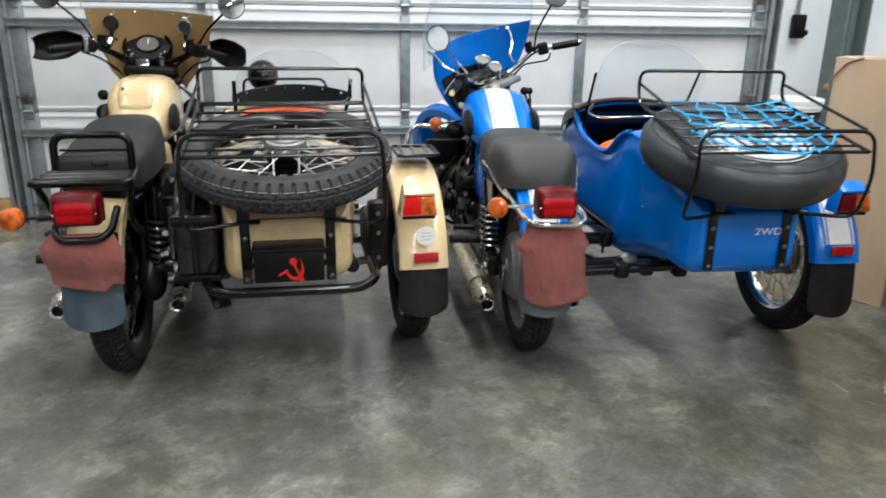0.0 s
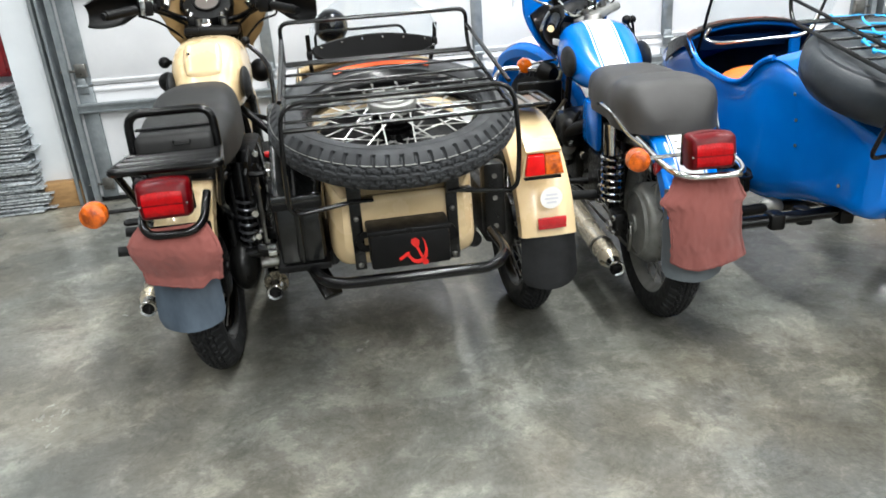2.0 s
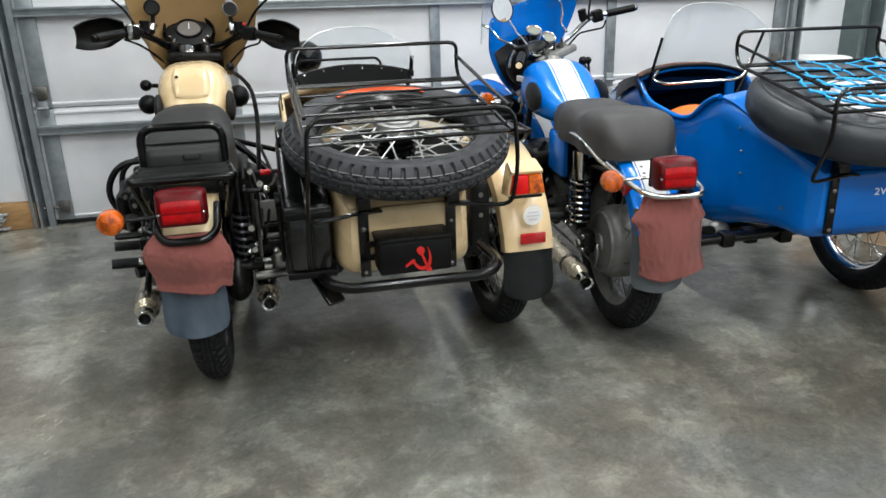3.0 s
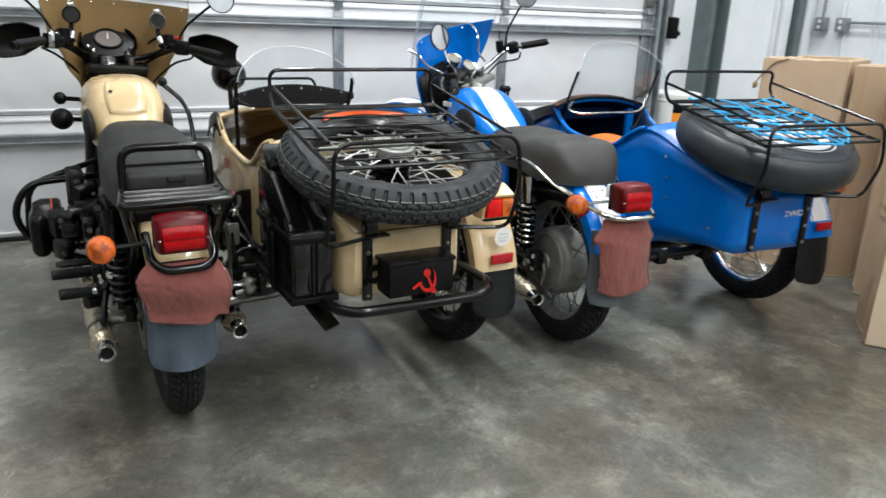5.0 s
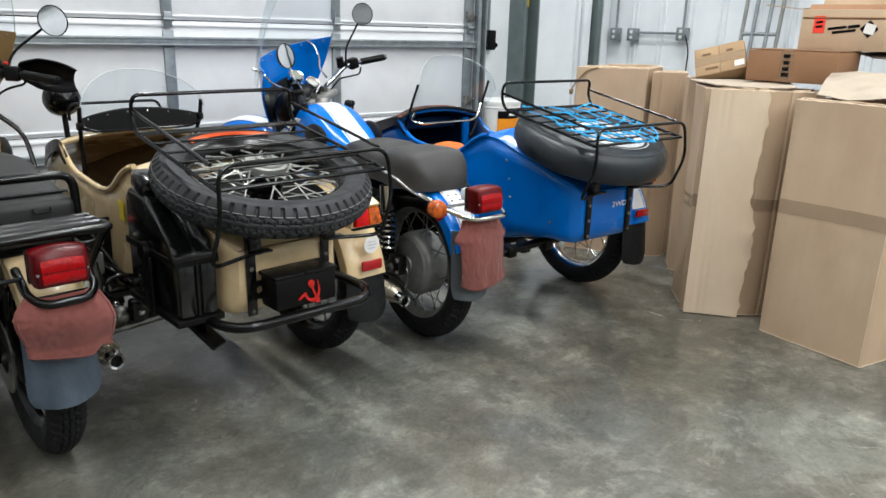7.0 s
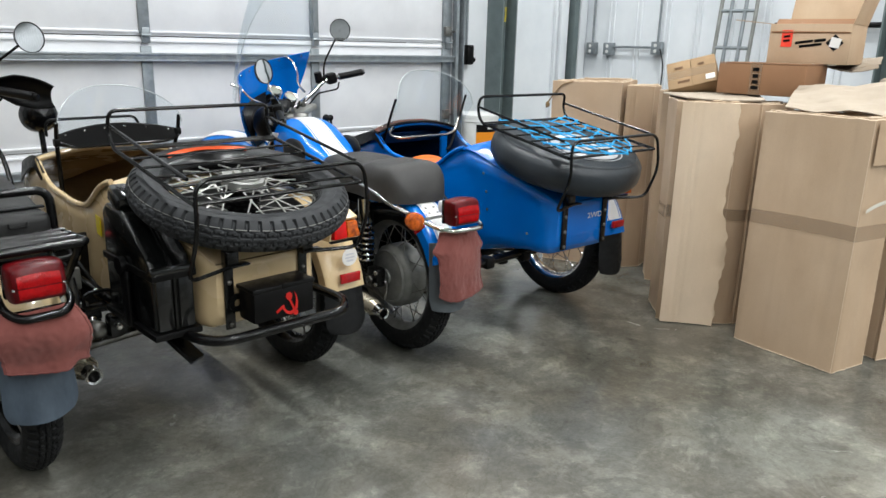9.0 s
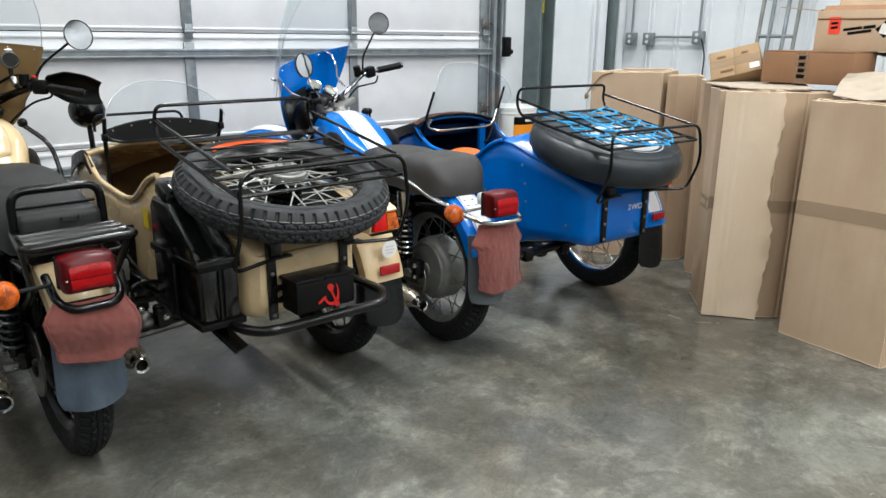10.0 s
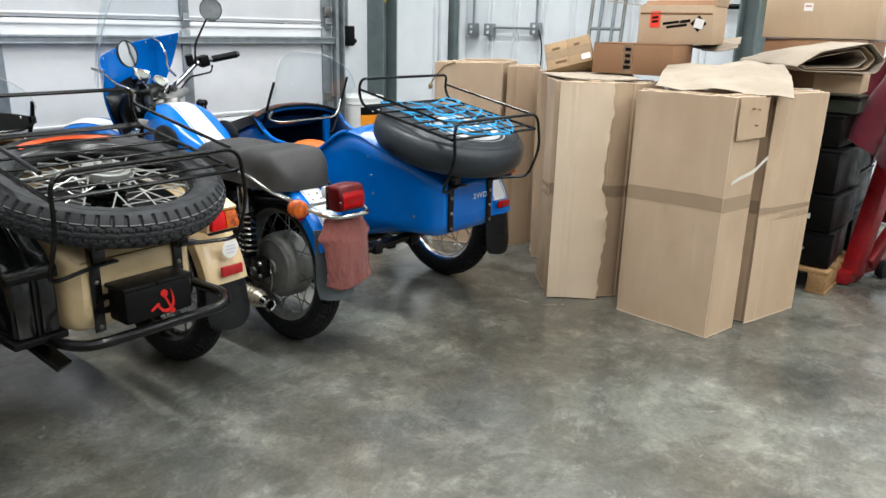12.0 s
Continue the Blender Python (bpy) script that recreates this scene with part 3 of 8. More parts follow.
def corner_lamp(f, x, y, z, paint, red):
    """A two-coloured tail lamp in a tapering painted housing with a small hood."""
    def slab(rows):
        bm = bmesh.new()
        skin(bm, [[bm.verts.new((x + px, y + py, z + pz)) for px, py, pz in r] for r in rows])
        bmesh.ops.bevel(bm, geom=list(bm.edges), offset=0.005, segments=2, affect="EDGES", profile=0.6)
        return bm

    base = part("lamp_housing", slab([[(-0.068, 0.045, -0.048), (0.068, 0.045, -0.048), (0.052, 0.045, 0.058), (-0.052, 0.045, 0.058)],
                                     [(-0.066, -0.012, -0.046), (0.066, -0.012, -0.046), (0.053, -0.012, 0.030), (-0.053, -0.012, 0.030)]]), paint, f)
    part("hood", slab([[(-0.050, 0.04, 0.064), (0.050, 0.04, 0.064), (0.052, 0.03, 0.045), (-0.052, 0.03, 0.045)],
                       [(-0.054, -0.024, 0.036), (0.054, -0.024, 0.036), (0.055, -0.020, 0.026), (-0.055, -0.020, 0.026)]]), paint, base)
    for n, m, x0, x1 in (("red_lens", red, -1, 0.03), ("amber_lens", AMBER, 0.05, 1)):
        lo0, lo1, hi0, hi1 = x0 * 0.058, x1 * 0.058, x0 * 0.048, x1 * 0.048
        part(n, slab([[(lo0, -0.008, -0.040), (lo1, -0.008, -0.040), (hi1, -0.008, 0.026), (hi0, -0.008, 0.026)],
                      [(lo0, -0.034, -0.036), (lo1, -0.034, -0.036), (hi1, -0.026, 0.022), (hi0, -0.026, 0.022)]]), m, base, n.replace("_", " tail "))
    part("lamp_gasket", boxes((x, y - 0.004, z - 0.050), (0.112, 0.02, 0.010), 0.003), SATIN, base)
    return base


def indicator(bike, base, tip, r=0.036, stalk=STEEL):
    """A round amber indicator on a thin stalk."""
    s = part("indicator_stalk", tubes([base, tip], 0.006, 8), stalk, bike)
    M = Matrix.Translation(tip) @ Matrix.Rotation(radians(90), 4, "X")
    bm = lathe(bmesh.new(), [(0, 0.036), (r * 0.55, 0.034), (r * 0.92, 0.024), (r, 0.010), (r, -0.002), (r * 0.9, -0.006), (0, -0.006)], M, 24)
    part("indicator_lens", bm, AMBER, s, "amber indicator lens")
    bm = lathe(bmesh.new(), [(r * 0.98, -0.003), (r * 0.9, -0.018), (r * 0.5, -0.032), (0, -0.036)], M, 24)
    part("indicator_shell", bm, AMBER, s)


def seat_mesh(y0, y1, prof, halfw, z0):
    """A saddle: top height and half width by y."""
    bm = bmesh.new()
    rings = []
    n = 26
    for i in range(n + 1):
        t = i / n
        yy = y0 + (y1 - y0) * t
        e = min(1.0, math.sqrt(max(0.0, min(t, 1 - t)) / 0.09 + 0.02))
        zt, w = lerp(yy, prof), lerp(yy, halfw) * (0.55 + 0.45 * e)
        zb = z0
        zt = zb + (zt - zb) * (0.35 + 0.65 * e)
        pts = []
        for k in range(15):
            a = math.pi * k / 14
            cx = math.copysign(abs(math.cos(a)) ** 0.5, math.cos(a))
            pts.append(bm.verts.new((w * cx, yy, zb + (zt - zb) * math.sin(a) ** 0.42)))
        rings.append(pts)
    skin(bm, rings)
    return bm


LONGTANK = ((0, -0.17), (0.27, -0.095), (0.58, -0.01), (0.8, 0), (1, -0.05))
STEEPTANK = ((0, -0.17), (0.14, -0.125), (0.24, -0.055), (0.36, -0.012), (0.55, 0), (0.8, 0), (1, -0.05))


def tank_top(t, zt, prof):
    return zt + smooth(t, prof)


def tank_half(t, w):
    e = math.sin(math.pi * min(1, max(0, t * 0.86 + 0.09))) ** 0.42
    return w * lerp(t, [(0, 0.62), (0.35, 0.9), (0.75, 1.0), (1, 0.72)]) * (0.35 + 0.65 * e), e


def tank_skin(y0, y1, zb, zt, w, t, x, lift=0.0, prof=LONGTANK):
    """A point on the tank's top, x off the middle."""
    wid, e = tank_half(t, w)
    top = tank_top(t, zt, prof)
    c = min(0.999, abs(x) / wid) ** (1 / 0.62)
    sz = math.sqrt(1 - c * c) ** 0.75
    return V(x, y0 + (y1 - y0) * t, (top + zb) / 2 + (top - zb) / 2 * sz * (0.5 + 0.5 * e) + lift)


def tank_mesh(y0, y1, zb, zt, w, prof=LONGTANK):
    bm = bmesh.new()
    rings = []
    n = 22
    for i in range(n + 1):
        t = i / n
        yy = y0 + (y1 - y0) * t
        e = math.sin(math.pi * min(1, max(0, t * 0.86 + 0.09))) ** 0.42
        top = tank_top(t, zt, prof)
        wid, e = tank_half(t, w)
        pts = []
        for k in range(24):
            a = 2 * math.pi * k / 24
            cx, sz = math.cos(a), math.sin(a)
            cx = math.copysign(abs(cx) ** 0.62, cx)
            sz = math.copysign(abs(sz) ** 0.75, sz)
            zc = (top + zb) / 2
            pts.append(bm.verts.new((wid * cx, yy, zc + (top - zb) / 2 * sz * (0.5 + 0.5 * e))))
        rings.append(pts)
    skin(bm, rings)
    return bm


def side_top(y):
    """Height of the tub's side edge."""
    return smooth(y, [(-0.46, 0.665), (-0.42, 0.70), (-0.1, 0.79), (0.05, 0.84), (0.13, 0.815), (0.24, 0.742), (0.34, 0.726), (0.5, 0.738), (0.60, 0.752), (0.67, 0.785), (0.73, 0.828), (0.80, 0.826), (1.0, 0.775), (1.35, 0.67), (1.5, 0.60)])


def tub_half(y):
    return smooth(y, [(-0.46, 0.165), (-0.43, 0.19), (-0.36, 0.205), (-0.05, 0.215), (0.1, 0.25), (0.5, 0.265), (0.9, 0.255), (1.2, 0.20), (1.42, 0.11), (1.5, 0.04)])


def tub_bottom(y):
    return smooth(y, [(-0.46, 0.50), (-0.43, 0.465), (-0.30, 0.455), (-0.05, 0.40), (0.1, 0.36), (0.6, 0.35), (1.0, 0.38), (1.35, 0.48), (1.5, 0.57)])


def sidecar_tub(bike, xc, paint, dark, label, crown=0.03, drop=0.0):
    """The tub: open shell, trunk lid, nose cowl, rolled edge, seat inside."""
    ys = [-0.462, -0.455, -0.44, -0.42, -0.38] + [-0.34 + 0.04 * i for i in range(45)] + [1.45, 1.48, 1.5]
    bm = bmesh.new()
    rings = []
    for yy in ys:
        w, zb, zt = tub_half(yy), tub_bottom(yy) - drop, side_top(yy)
        c = min(0.055 + 0.06 * min(0.5, max(0, yy + 0.4)), w * 0.8, (zt - zb) * 0.4)
        pts = fillet([(xc - w * 0.97, yy, zt), (xc - w, yy, zb), (xc + w, yy, zb), (xc + w * 0.97, yy, zt)], c, False, 6)
        # more rows up the sides
        L = [pts[0].lerp(pts[1], k / 5) for k in range(5)] + pts[1:-1] + [pts[-2].lerp(pts[-1], k / 5) for k in range(1, 6)]
        rings.append([bm.verts.new(p) for p in L])
    skin(bm, rings, loop=False, cap=False)
    # rear panel
    R0 = rings[0]
    k = len(R0)
    for i in range(k // 2 - 1):
        bm.faces.new((R0[i], R0[i + 1], R0[k - 2 - i], R0[k - 1 - i]))
    bmesh.ops.recalc_face_normals(bm, faces=bm.faces)
    tub = part("sidecar_tub", bm, paint, bike, label, sharp=50)
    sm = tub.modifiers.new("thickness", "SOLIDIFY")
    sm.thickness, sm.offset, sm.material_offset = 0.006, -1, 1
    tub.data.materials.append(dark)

    def lid(u, v):
        yy = -0.455 + u * 0.53
        w = tub_half(yy) * 0.985
        x = (2 * v - 1)
        crown = 0.028 * (1 - x * x) * min(1, (yy + 0.455) / 0.1)
        return V(xc + w * x, yy, side_top(yy) + crown - 0.002)

    part("trunk_lid", grid(bmesh.new(), lid, 14, 10, 0.005), paint, bike)

    def cowl(u, v, lift=0.0, y1=1.5):
        yy = 0.735 + u * (y1 - 0.735)
        x = 2 * v - 1
        return V(xc + tub_half(yy) * 0.985 * x, yy + 0.02 * (1 - x * x) * (1 - u), side_top(yy) + smooth(yy, [(0.735, crown), (1.0, crown * 0.75), (1.25, 0.03), (1.5, 0.015)]) * (1 - abs(x) ** 2.6) + lift)

    part("nose_cowl", grid(bmesh.new(), cowl, 20, 14, 0.005), paint, bike)
    hood = part("hood_cover", grid(bmesh.new(), lambda u, v: cowl(u, v, 0.006, 1.12), 12, 14, 0.003), SATIN, bike, "black vinyl cover over the hood")
    part("hood_hem", tubes([cowl(0, k / 24, 0.004) for k in range(25)], 0.007, 8, rad=0), paint if crown < 0.04 else SATIN, hood)
    # rolled edge round the cockpit
    pts = [V(xc - tub_half(yy) * 0.985, yy, side_top(yy)) for yy in [0.06 + 0.0225 * i for i in range(31)]]
    pts += [cowl(0, k / 12, -0.002) for k in range(1, 12)]
    pts += [V(xc + tub_half(yy) * 0.985, yy, side_top(yy)) for yy in [0.735 - 0.0225 * i for i in range(31)]]
    part("cockpit_edge", tubes(pts, 0.010, 8, rad=0), paint, bike)
    # black coaming strip round the front corners
    for sx in (-1, 1):
        part("coaming", grid(bmesh.new(), lambda u, v: V(xc + sx * (tub_half(0.66 + 0.36 * u) + 0.006 - 0.012 * v), 0.66 + 0.36 * u, side_top(0.66 + 0.36 * u) + 0.012 - (0.03 + 0.05 * u) * (1 - v)), 12, 4, 0.006), SATIN, bike)
    # inside: bulkhead, seat, floor
    part("bulkhead", boxes((xc, 0.07, 0.60), (0.46, 0.012, 0.44), 0.003), dark, bike)

    def back(u, v):
        z = 0.46 + 0.34 * u
        return V(xc + (v - 0.5) * 0.40, 0.16 - 0.07 * u - 0.03 * math.sin(math.pi * v), z)

    part("seat_back", grid(bmesh.new(), back, 8, 8, 0.05), dark, bike)
    part("seat_cushion", boxes((xc, 0.36, 0.47), (0.42, 0.40, 0.10), 0.03), dark, bike)
    return tub


def rack(bike, xc, rim_z=1.078, n=6):
    """The black wire luggage rack over the spare wheel."""
    x0, x1 = xc - 0.272, xc + 0.272
    yf, yr = -0.06, -0.585
    zf, zr = 0.967, 0.88
    g = part("luggage_rack", tubes([(x0, yr, zr), (x0, yf - 0.015, zf), (x0, yf + 0.012, zf + 0.05), (x0, yf, rim_z), (x1, yf, rim_z), (x1, yf + 0.012, zf + 0.05), (x1, yf - 0.015, zf), (x1, yr, zr)], 0.0062, 8, rad=0.045), BLACK, bike, "black wire luggage rack")
    for yy, z in ((yf - 0.03, zf), (yr, zr)):
        part("rack_frame", tubes([(x0, yy, z), (x1, yy, z)], 0.006, 8), BLACK, g)
    for s, x in ((-1, x0), (1, x1)):
        part("rack_side_rail", tubes([(x, yf, rim_z - 0.045), (x, yr + 0.03, zr + 0.062)], 0.0055, 8), BLACK, g)
    for i in range(n):
        t = (i + 0.5) / n
        yy, z = yf + (yr - yf) * t, zf + (zr - zf) * t
        part("rack_bar", tubes([(x0, yy, z + 0.004), (x1, yy, z + 0.004)], 0.0040, 8), BLACK, g)
    # rear hoop that comes down to the tub's back
    part("rack_rear_hoop", tubes([(x0 + 0.148, -0.500, 0.668), (x0 + 0.06, -0.525, 0.664), (x0 - 0.014, -0.55, 0.664), (x0 - 0.008, yr - 0.025, 0.80), (x0, yr - 0.01, zr + 0.065), (x1, yr - 0.01, zr + 0.065), (x1 + 0.008, yr - 0.025, 0.80), (x1 + 0.014, -0.55, 0.664), (x1 - 0.06, -0.525, 0.664), (x1 - 0.148, -0.500, 0.668)], 0.0062, 8, rad=0.05), BLACK, g)
    return g


def straps(bike, xc, dxs):
    for dx in dxs:
        s = part("strap", boxes((xc + dx, -0.468, 0.573), (0.03, 0.008, 0.215), 0.002), BLACK, bike, "black steel strap")
        for z in (0.48, 0.545, 0.61, 0.665):
            part("bolt", dome(bmesh.new(), (xc + dx, -0.474, z), (0.0075, 0.005, 0.0075), 10, 6), STEEL, s)
        part("bracket", boxes((xc + dx, -0.484, 0.685), (0.036, 0.04, 0.05), 0.003), BLACK, s)
        part("hook_plate", boxes((xc + dx + 0.018, -0.497, 0.668), (0.062, 0.034, 0.006), 0.002), BLACK, s)


def sidecar_fender(bike, xw, yw, paint, label):
    c = (xw, yw, 0.325)
    f = part("sidecar_fender", fender_arc(bmesh.new(), c, 0.40, 0.088, 20, 168, 30, 0.05), paint, bike, label)
    return f


def shock(bike, a, b, cover=None, coil=None, rc=0.026):
    a, b = V(*a), V(*b)
    s = part("shock_absorber", cyl(bmesh.new(), a.lerp(b, 0.0), a.lerp(b, 1.0), 0.014, n=12), BLACK, bike)
    part("shock_cover", cyl(bmesh.new(), a, a.lerp(b, 0.35), 0.029, n=20), cover or CHROME, s)
    pts = []
    d = (b - a)
    for i in range(100):
        t = i / 99
        an = t * 2 * math.pi * 7.5
        pts.append(a + d * (0.34 + 0.6 * t) + V(math.cos(an) * rc, math.sin(an) * rc, 0))
    part("spring", tubes(pts, 0.0055, 6, rad=0), coil or SPRING, s)


def engine(bike, finmat):
    """A flat twin: crankcase, gearbox, two finned cylinders, carburettors, pipes."""
    e = part("engine", boxes((0, 0.80, 0.40), (0.24, 0.36, 0.30), 0.05, seg=3), finmat, bike, "black flat-twin engine")
    part("gearbox", boxes((0, 0.52, 0.42), (0.20, 0.24, 0.24), 0.04, seg=3), finmat, e)
    part("air_box", boxes((0, 0.42, 0.60), (0.20, 0.16, 0.14), 0.03), SATIN, e)
    for s in (-1, 1):
        c = V(s * 0.20, 0.82, 0.40)
        bm = cyl(bmesh.new(), (s * 0.10, 0.82, 0.40), (s * 0.30, 0.82, 0.40), 0.055, n=20)
        cb = part("cylinder", bm, finmat, e)
        for k in range(8):
            x = s * (0.125 + 0.02 * k)
            part("cooling_fin", cyl(bmesh.new(), (x, 0.82, 0.40), (x + s * 0.007, 0.82, 0.40), 0.088, n=22), finmat, cb)
        part("head_cover", boxes((s * 0.335, 0.82, 0.40), (0.07, 0.19, 0.17), 0.035, seg=3), BLACK if finmat is DARK else ALU, e)
        bm = cyl(bmesh.new(), (s * 0.17, 0.58, 0.46), (s * 0.17, 0.72, 0.45), 0.032, n=14)
        cyl(bm, (s * 0.17, 0.63, 0.40), (s * 0.17, 0.63, 0.53), 0.028, n=14)
        part("carburettor", bm, ALU, e)
        part("crash_bar", tubes([(s * 0.10, 1.05, 0.62), (s * 0.36, 0.98, 0.55), (s * 0.38, 0.94, 0.32), (s * 0.12, 0.9, 0.22)], 0.012, 10, rad=0.07), BLACK, e)
    return e


def exhaust(bike, s, ytip=-0.08, ztip=0.24, xt=0.20, m=None, rs=0.040):
    m = m or EXH
    M = V(s * xt, ytip, ztip)
    body = V(s * 0.20, 0.42, 0.275)
    d = (body - M).normalized()
    bm = cyl(bmesh.new(), M + d * 0.075, body, rs, n=24)
    e = part("silencer", bm, m, bike, "stainless steel silencer" if m is EXH else "black silencer with steel tip")
    part("silencer_cone", cyl(bmesh.new(), M + d * 0.045, M + d * 0.075, 0.026, rs, n=24), EXH, e)
    ax = d.to_track_quat("Z", "Y").to_matrix().to_4x4()
    bm = lathe(bmesh.new(), [(0.026, 0.05), (0.0235, 0.02), (0.0255, 0.002), (0.027, 0.0), (0.0255, -0.003), (0.019, 0.0), (0.017, 0.03), (0.017, 0.09)], Matrix.Translation(M) @ ax, 24)
    part("silencer_tip", bm, CHROME, e)
    part("silencer_bore", cyl(bmesh.new(), M + d * 0.03, M + d * 0.032, 0.0172, n=16), SATIN, e)
    part("exhaust_pipe", tubes([body, (s * 0.22, 0.62, 0.28), (s * 0.26, 0.86, 0.28), (s * 0.28, 0.93, 0.34)], 0.02, 12, rad=0.08), m, e)
    bm = lathe(bmesh.new(), [(rs + 0.002, -0.008), (rs + 0.0035, 0), (rs + 0.002, 0.008)], Matrix.Translation(M + d * 0.16) @ ax, 24)
    part("clamp", bm, STEEL, e)


def handlebars(bike, M, sand):
    """Bars, grips, levers, switch gear, instruments, fork; M turns them about the steering head."""
    def T(bm):
        bmesh.ops.transform(bm, matrix=M, verts=bm.verts)
        return bm

    if sand:
        pts = [(0.348, -0.190, 1.068), (0.26, -0.088, 1.082), (0.205, -0.035, 1.085), (0.11, 0.085, 1.03), (0, 0.10, 1.01)]
    else:
        pts = [(0.39, -0.135, 1.075), (0.289, -0.052, 1.083), (0.225, 0.0, 1.088), (0.11, 0.06, 1.02), (0, 0.07, 1.01)]
    bar = part("handlebar", T(tubes([(-x, y, z) for x, y, z in pts] + [(x, y, z) for x, y, z in pts[-2::-1]], 0.0115, 10, rad=0.06)), BLACK if sand else CHROME, bike)
    e, g, w = (V(*p) for p in pts[:3])
    for s in (-1, 1):
        F = Matrix.Diagonal((s, 1, 1, 1))
        d = (e - g).normalized()
        part("grip", T(cyl(bmesh.new(), F @ g, F @ e, 0.0175, n=14)), SATIN, bar)
        part("bar_end", T(cyl(bmesh.new(), F @ e, F @ (e + d * 0.012), 0.014, n=12)), CHROME if not sand else SATIN, bar)
        c = g.lerp(w, 0.55)
        part("switch_gear", T(boxes(F @ c, (0.05, 0.045, 0.055), 0.008, M=Matrix.Rotation(-s * 0.5, 4, "Z"))), SATIN, bar)
        part("lever_clamp", T(boxes(F @ (w + V(0.0, 0.02, 0.0)), (0.035, 0.06, 0.03), 0.006)), SATIN, bar)
        q = g + V(0, 0.045, -0.01)
        part("lever", T(tubes([F @ (w + V(0.01, 0.045, 0)), F @ (q + V(0, 0.03, 0)), F @ (e + V(0.0, 0.065, -0.008))], 0.006, 8, rad=0.03)), STEEL if not sand else SATIN, bar)
        part("brake_reservoir", T(cyl(bmesh.new(), F @ (w + V(-0.02, 0.02, 0.0)), F @ (w + V(-0.02, 0.02, 0.045)), 0.02, n=16)), SATIN, bar)
    # clamp, yoke, forks
    part("yoke", T(boxes((0, 0.05, 0.985), (0.22, 0.10, 0.035), 0.012)), DARK if sand else ALU, bar)
    for s in (-1, 1):
        low = V(s * 0.09, 0.49, 0.325) if sand else V(s * 0.09, 0.56, 0.39)
        top = V(s * 0.09, 0.07, 1.0)
        bm = cyl(bmesh.new(), top, top.lerp(low, 0.95), 0.024, n=16)
        cyl(bm, top.lerp(low, 0.5), low, 0.032, n=16)
        part("fork_leg", T(bm), BLACK if sand else CHROME, bar)
        part("riser", T(cyl(bmesh.new(), (s * 0.05, 0.045, 0.99), (s * 0.05, 0.045, 1.03), 0.014, n=12)), STEEL, bar)
    return bar, T


def mirror(bar, T, s, foot, c, r=0.056, chrome=0, turn=None):
    st = part("mirror_stalk", T(tubes([foot, (foot[0] + (c[0] - foot[0]) * 0.25, foot[1], foot[2] + 0.07), c], 0.005, 8, rad=0.03)), CHROME if chrome else BLACK, bar)
    Mx = Matrix.Translation(c) @ Matrix.Rotation(radians(s * 12 if turn is None else turn), 4, "Z") @ Matrix.Rotation(radians(82), 4, "X")
    part("mirror_shell", T(lathe(bmesh.new(), [(0, -0.028), (r * 0.6, -0.022), (r * 0.95, -0.008), (r, 0.004), (r * 0.94, 0.004)], Mx, 28)), BLACK, st)
    part("mirror_glass", T(lathe(bmesh.new(), [(r * 0.95, 0.002), (r * 0.5, 0.004), (0, 0.0045)], Mx, 28)), MIRROR, st)


def number_cover(name, M, ztop, y, left, right, hem, seed, label):
    """A shop rag that hangs over the plate: left and right edges by depth, the hem's height by width."""
    def f(u, v):
        xl, xr = smooth(v, left), smooth(v, right)
        x = xl + (xr - xl) * u
        zb = smooth(u, hem) + 0.004 * noise.noise(V(u * 14, 0.3, seed)) + 0.002 * noise.noise(V(u * 70, 0.3, seed))
        z = ztop + (zb - ztop) * v
        n1 = noise.noise(V(u * 1.7 + seed, v * 1.3, seed * 0.7))
        n2 = noise.noise(V(u * 4.5, v * 2.2 + seed, 2.0))
        yy = y - 0.016 * n1 * (0.4 + v) - 0.008 * n2 * (0.3 + v) - 0.0022 * noise.noise(V(u * 16, v * 11, seed)) + 0.030 * abs(2 * u - 1) ** 3 * (1 - 0.5 * v) - 0.014 * math.sin(math.pi * min(1, v * 1.2))
        x += 0.004 * noise.noise(V(v * 16, (u > 0.5) * 5.0, seed)) * abs(2 * u - 1)
        return V(x, yy, z)

    ob = part(name, grid(bmesh.new(), f, 52, 40, 0.003), CLOTH, None, sharp=80)
    ob.matrix_basis = M
    tagged(ob, label, "rag", "rags over the number plates")
    # stitched hem along the bottom and the sides
    for nm, pts in (("hem", [f(k / 60, 0.972) for k in range(61)]), ("side_hem", [f(0.03, k / 40) for k in range(41)]), ("side_hem", [f(0.97, k / 40) for k in range(41)])):
        part(nm, tubes([p + V(0, -0.0022, 0) for p in pts], 0.0012, 5, rad=0), CLOTH, ob)
    return ob


def mud_flap(bike, x, y, z0, z1, w, label, curve=0.03, m=None):
    def f(u, v):
        s = 2 * u - 1
        z = z1 + (z0 - z1) * v
        ww = w * (0.92 + 0.08 * v)
        if v > 0.75:
            ww *= math.sqrt(max(0.0, 1 - ((v - 0.75) / 0.25) ** 2 * 0.28))
        z += 0.02 * (s * s) * v * v * 0.6
        return V(x + s * ww / 2, y + curve * s * s - 0.02 * v, z)

    return part("mud_flap", grid(bmesh.new(), f, 16, 16, 0.005), m or FLAP, bike, label)


def spare_matrix(xc):
    return Matrix.Translation((xc, -0.335, 0.838)) @ Matrix.Rotation(radians(13.5), 4, "X")


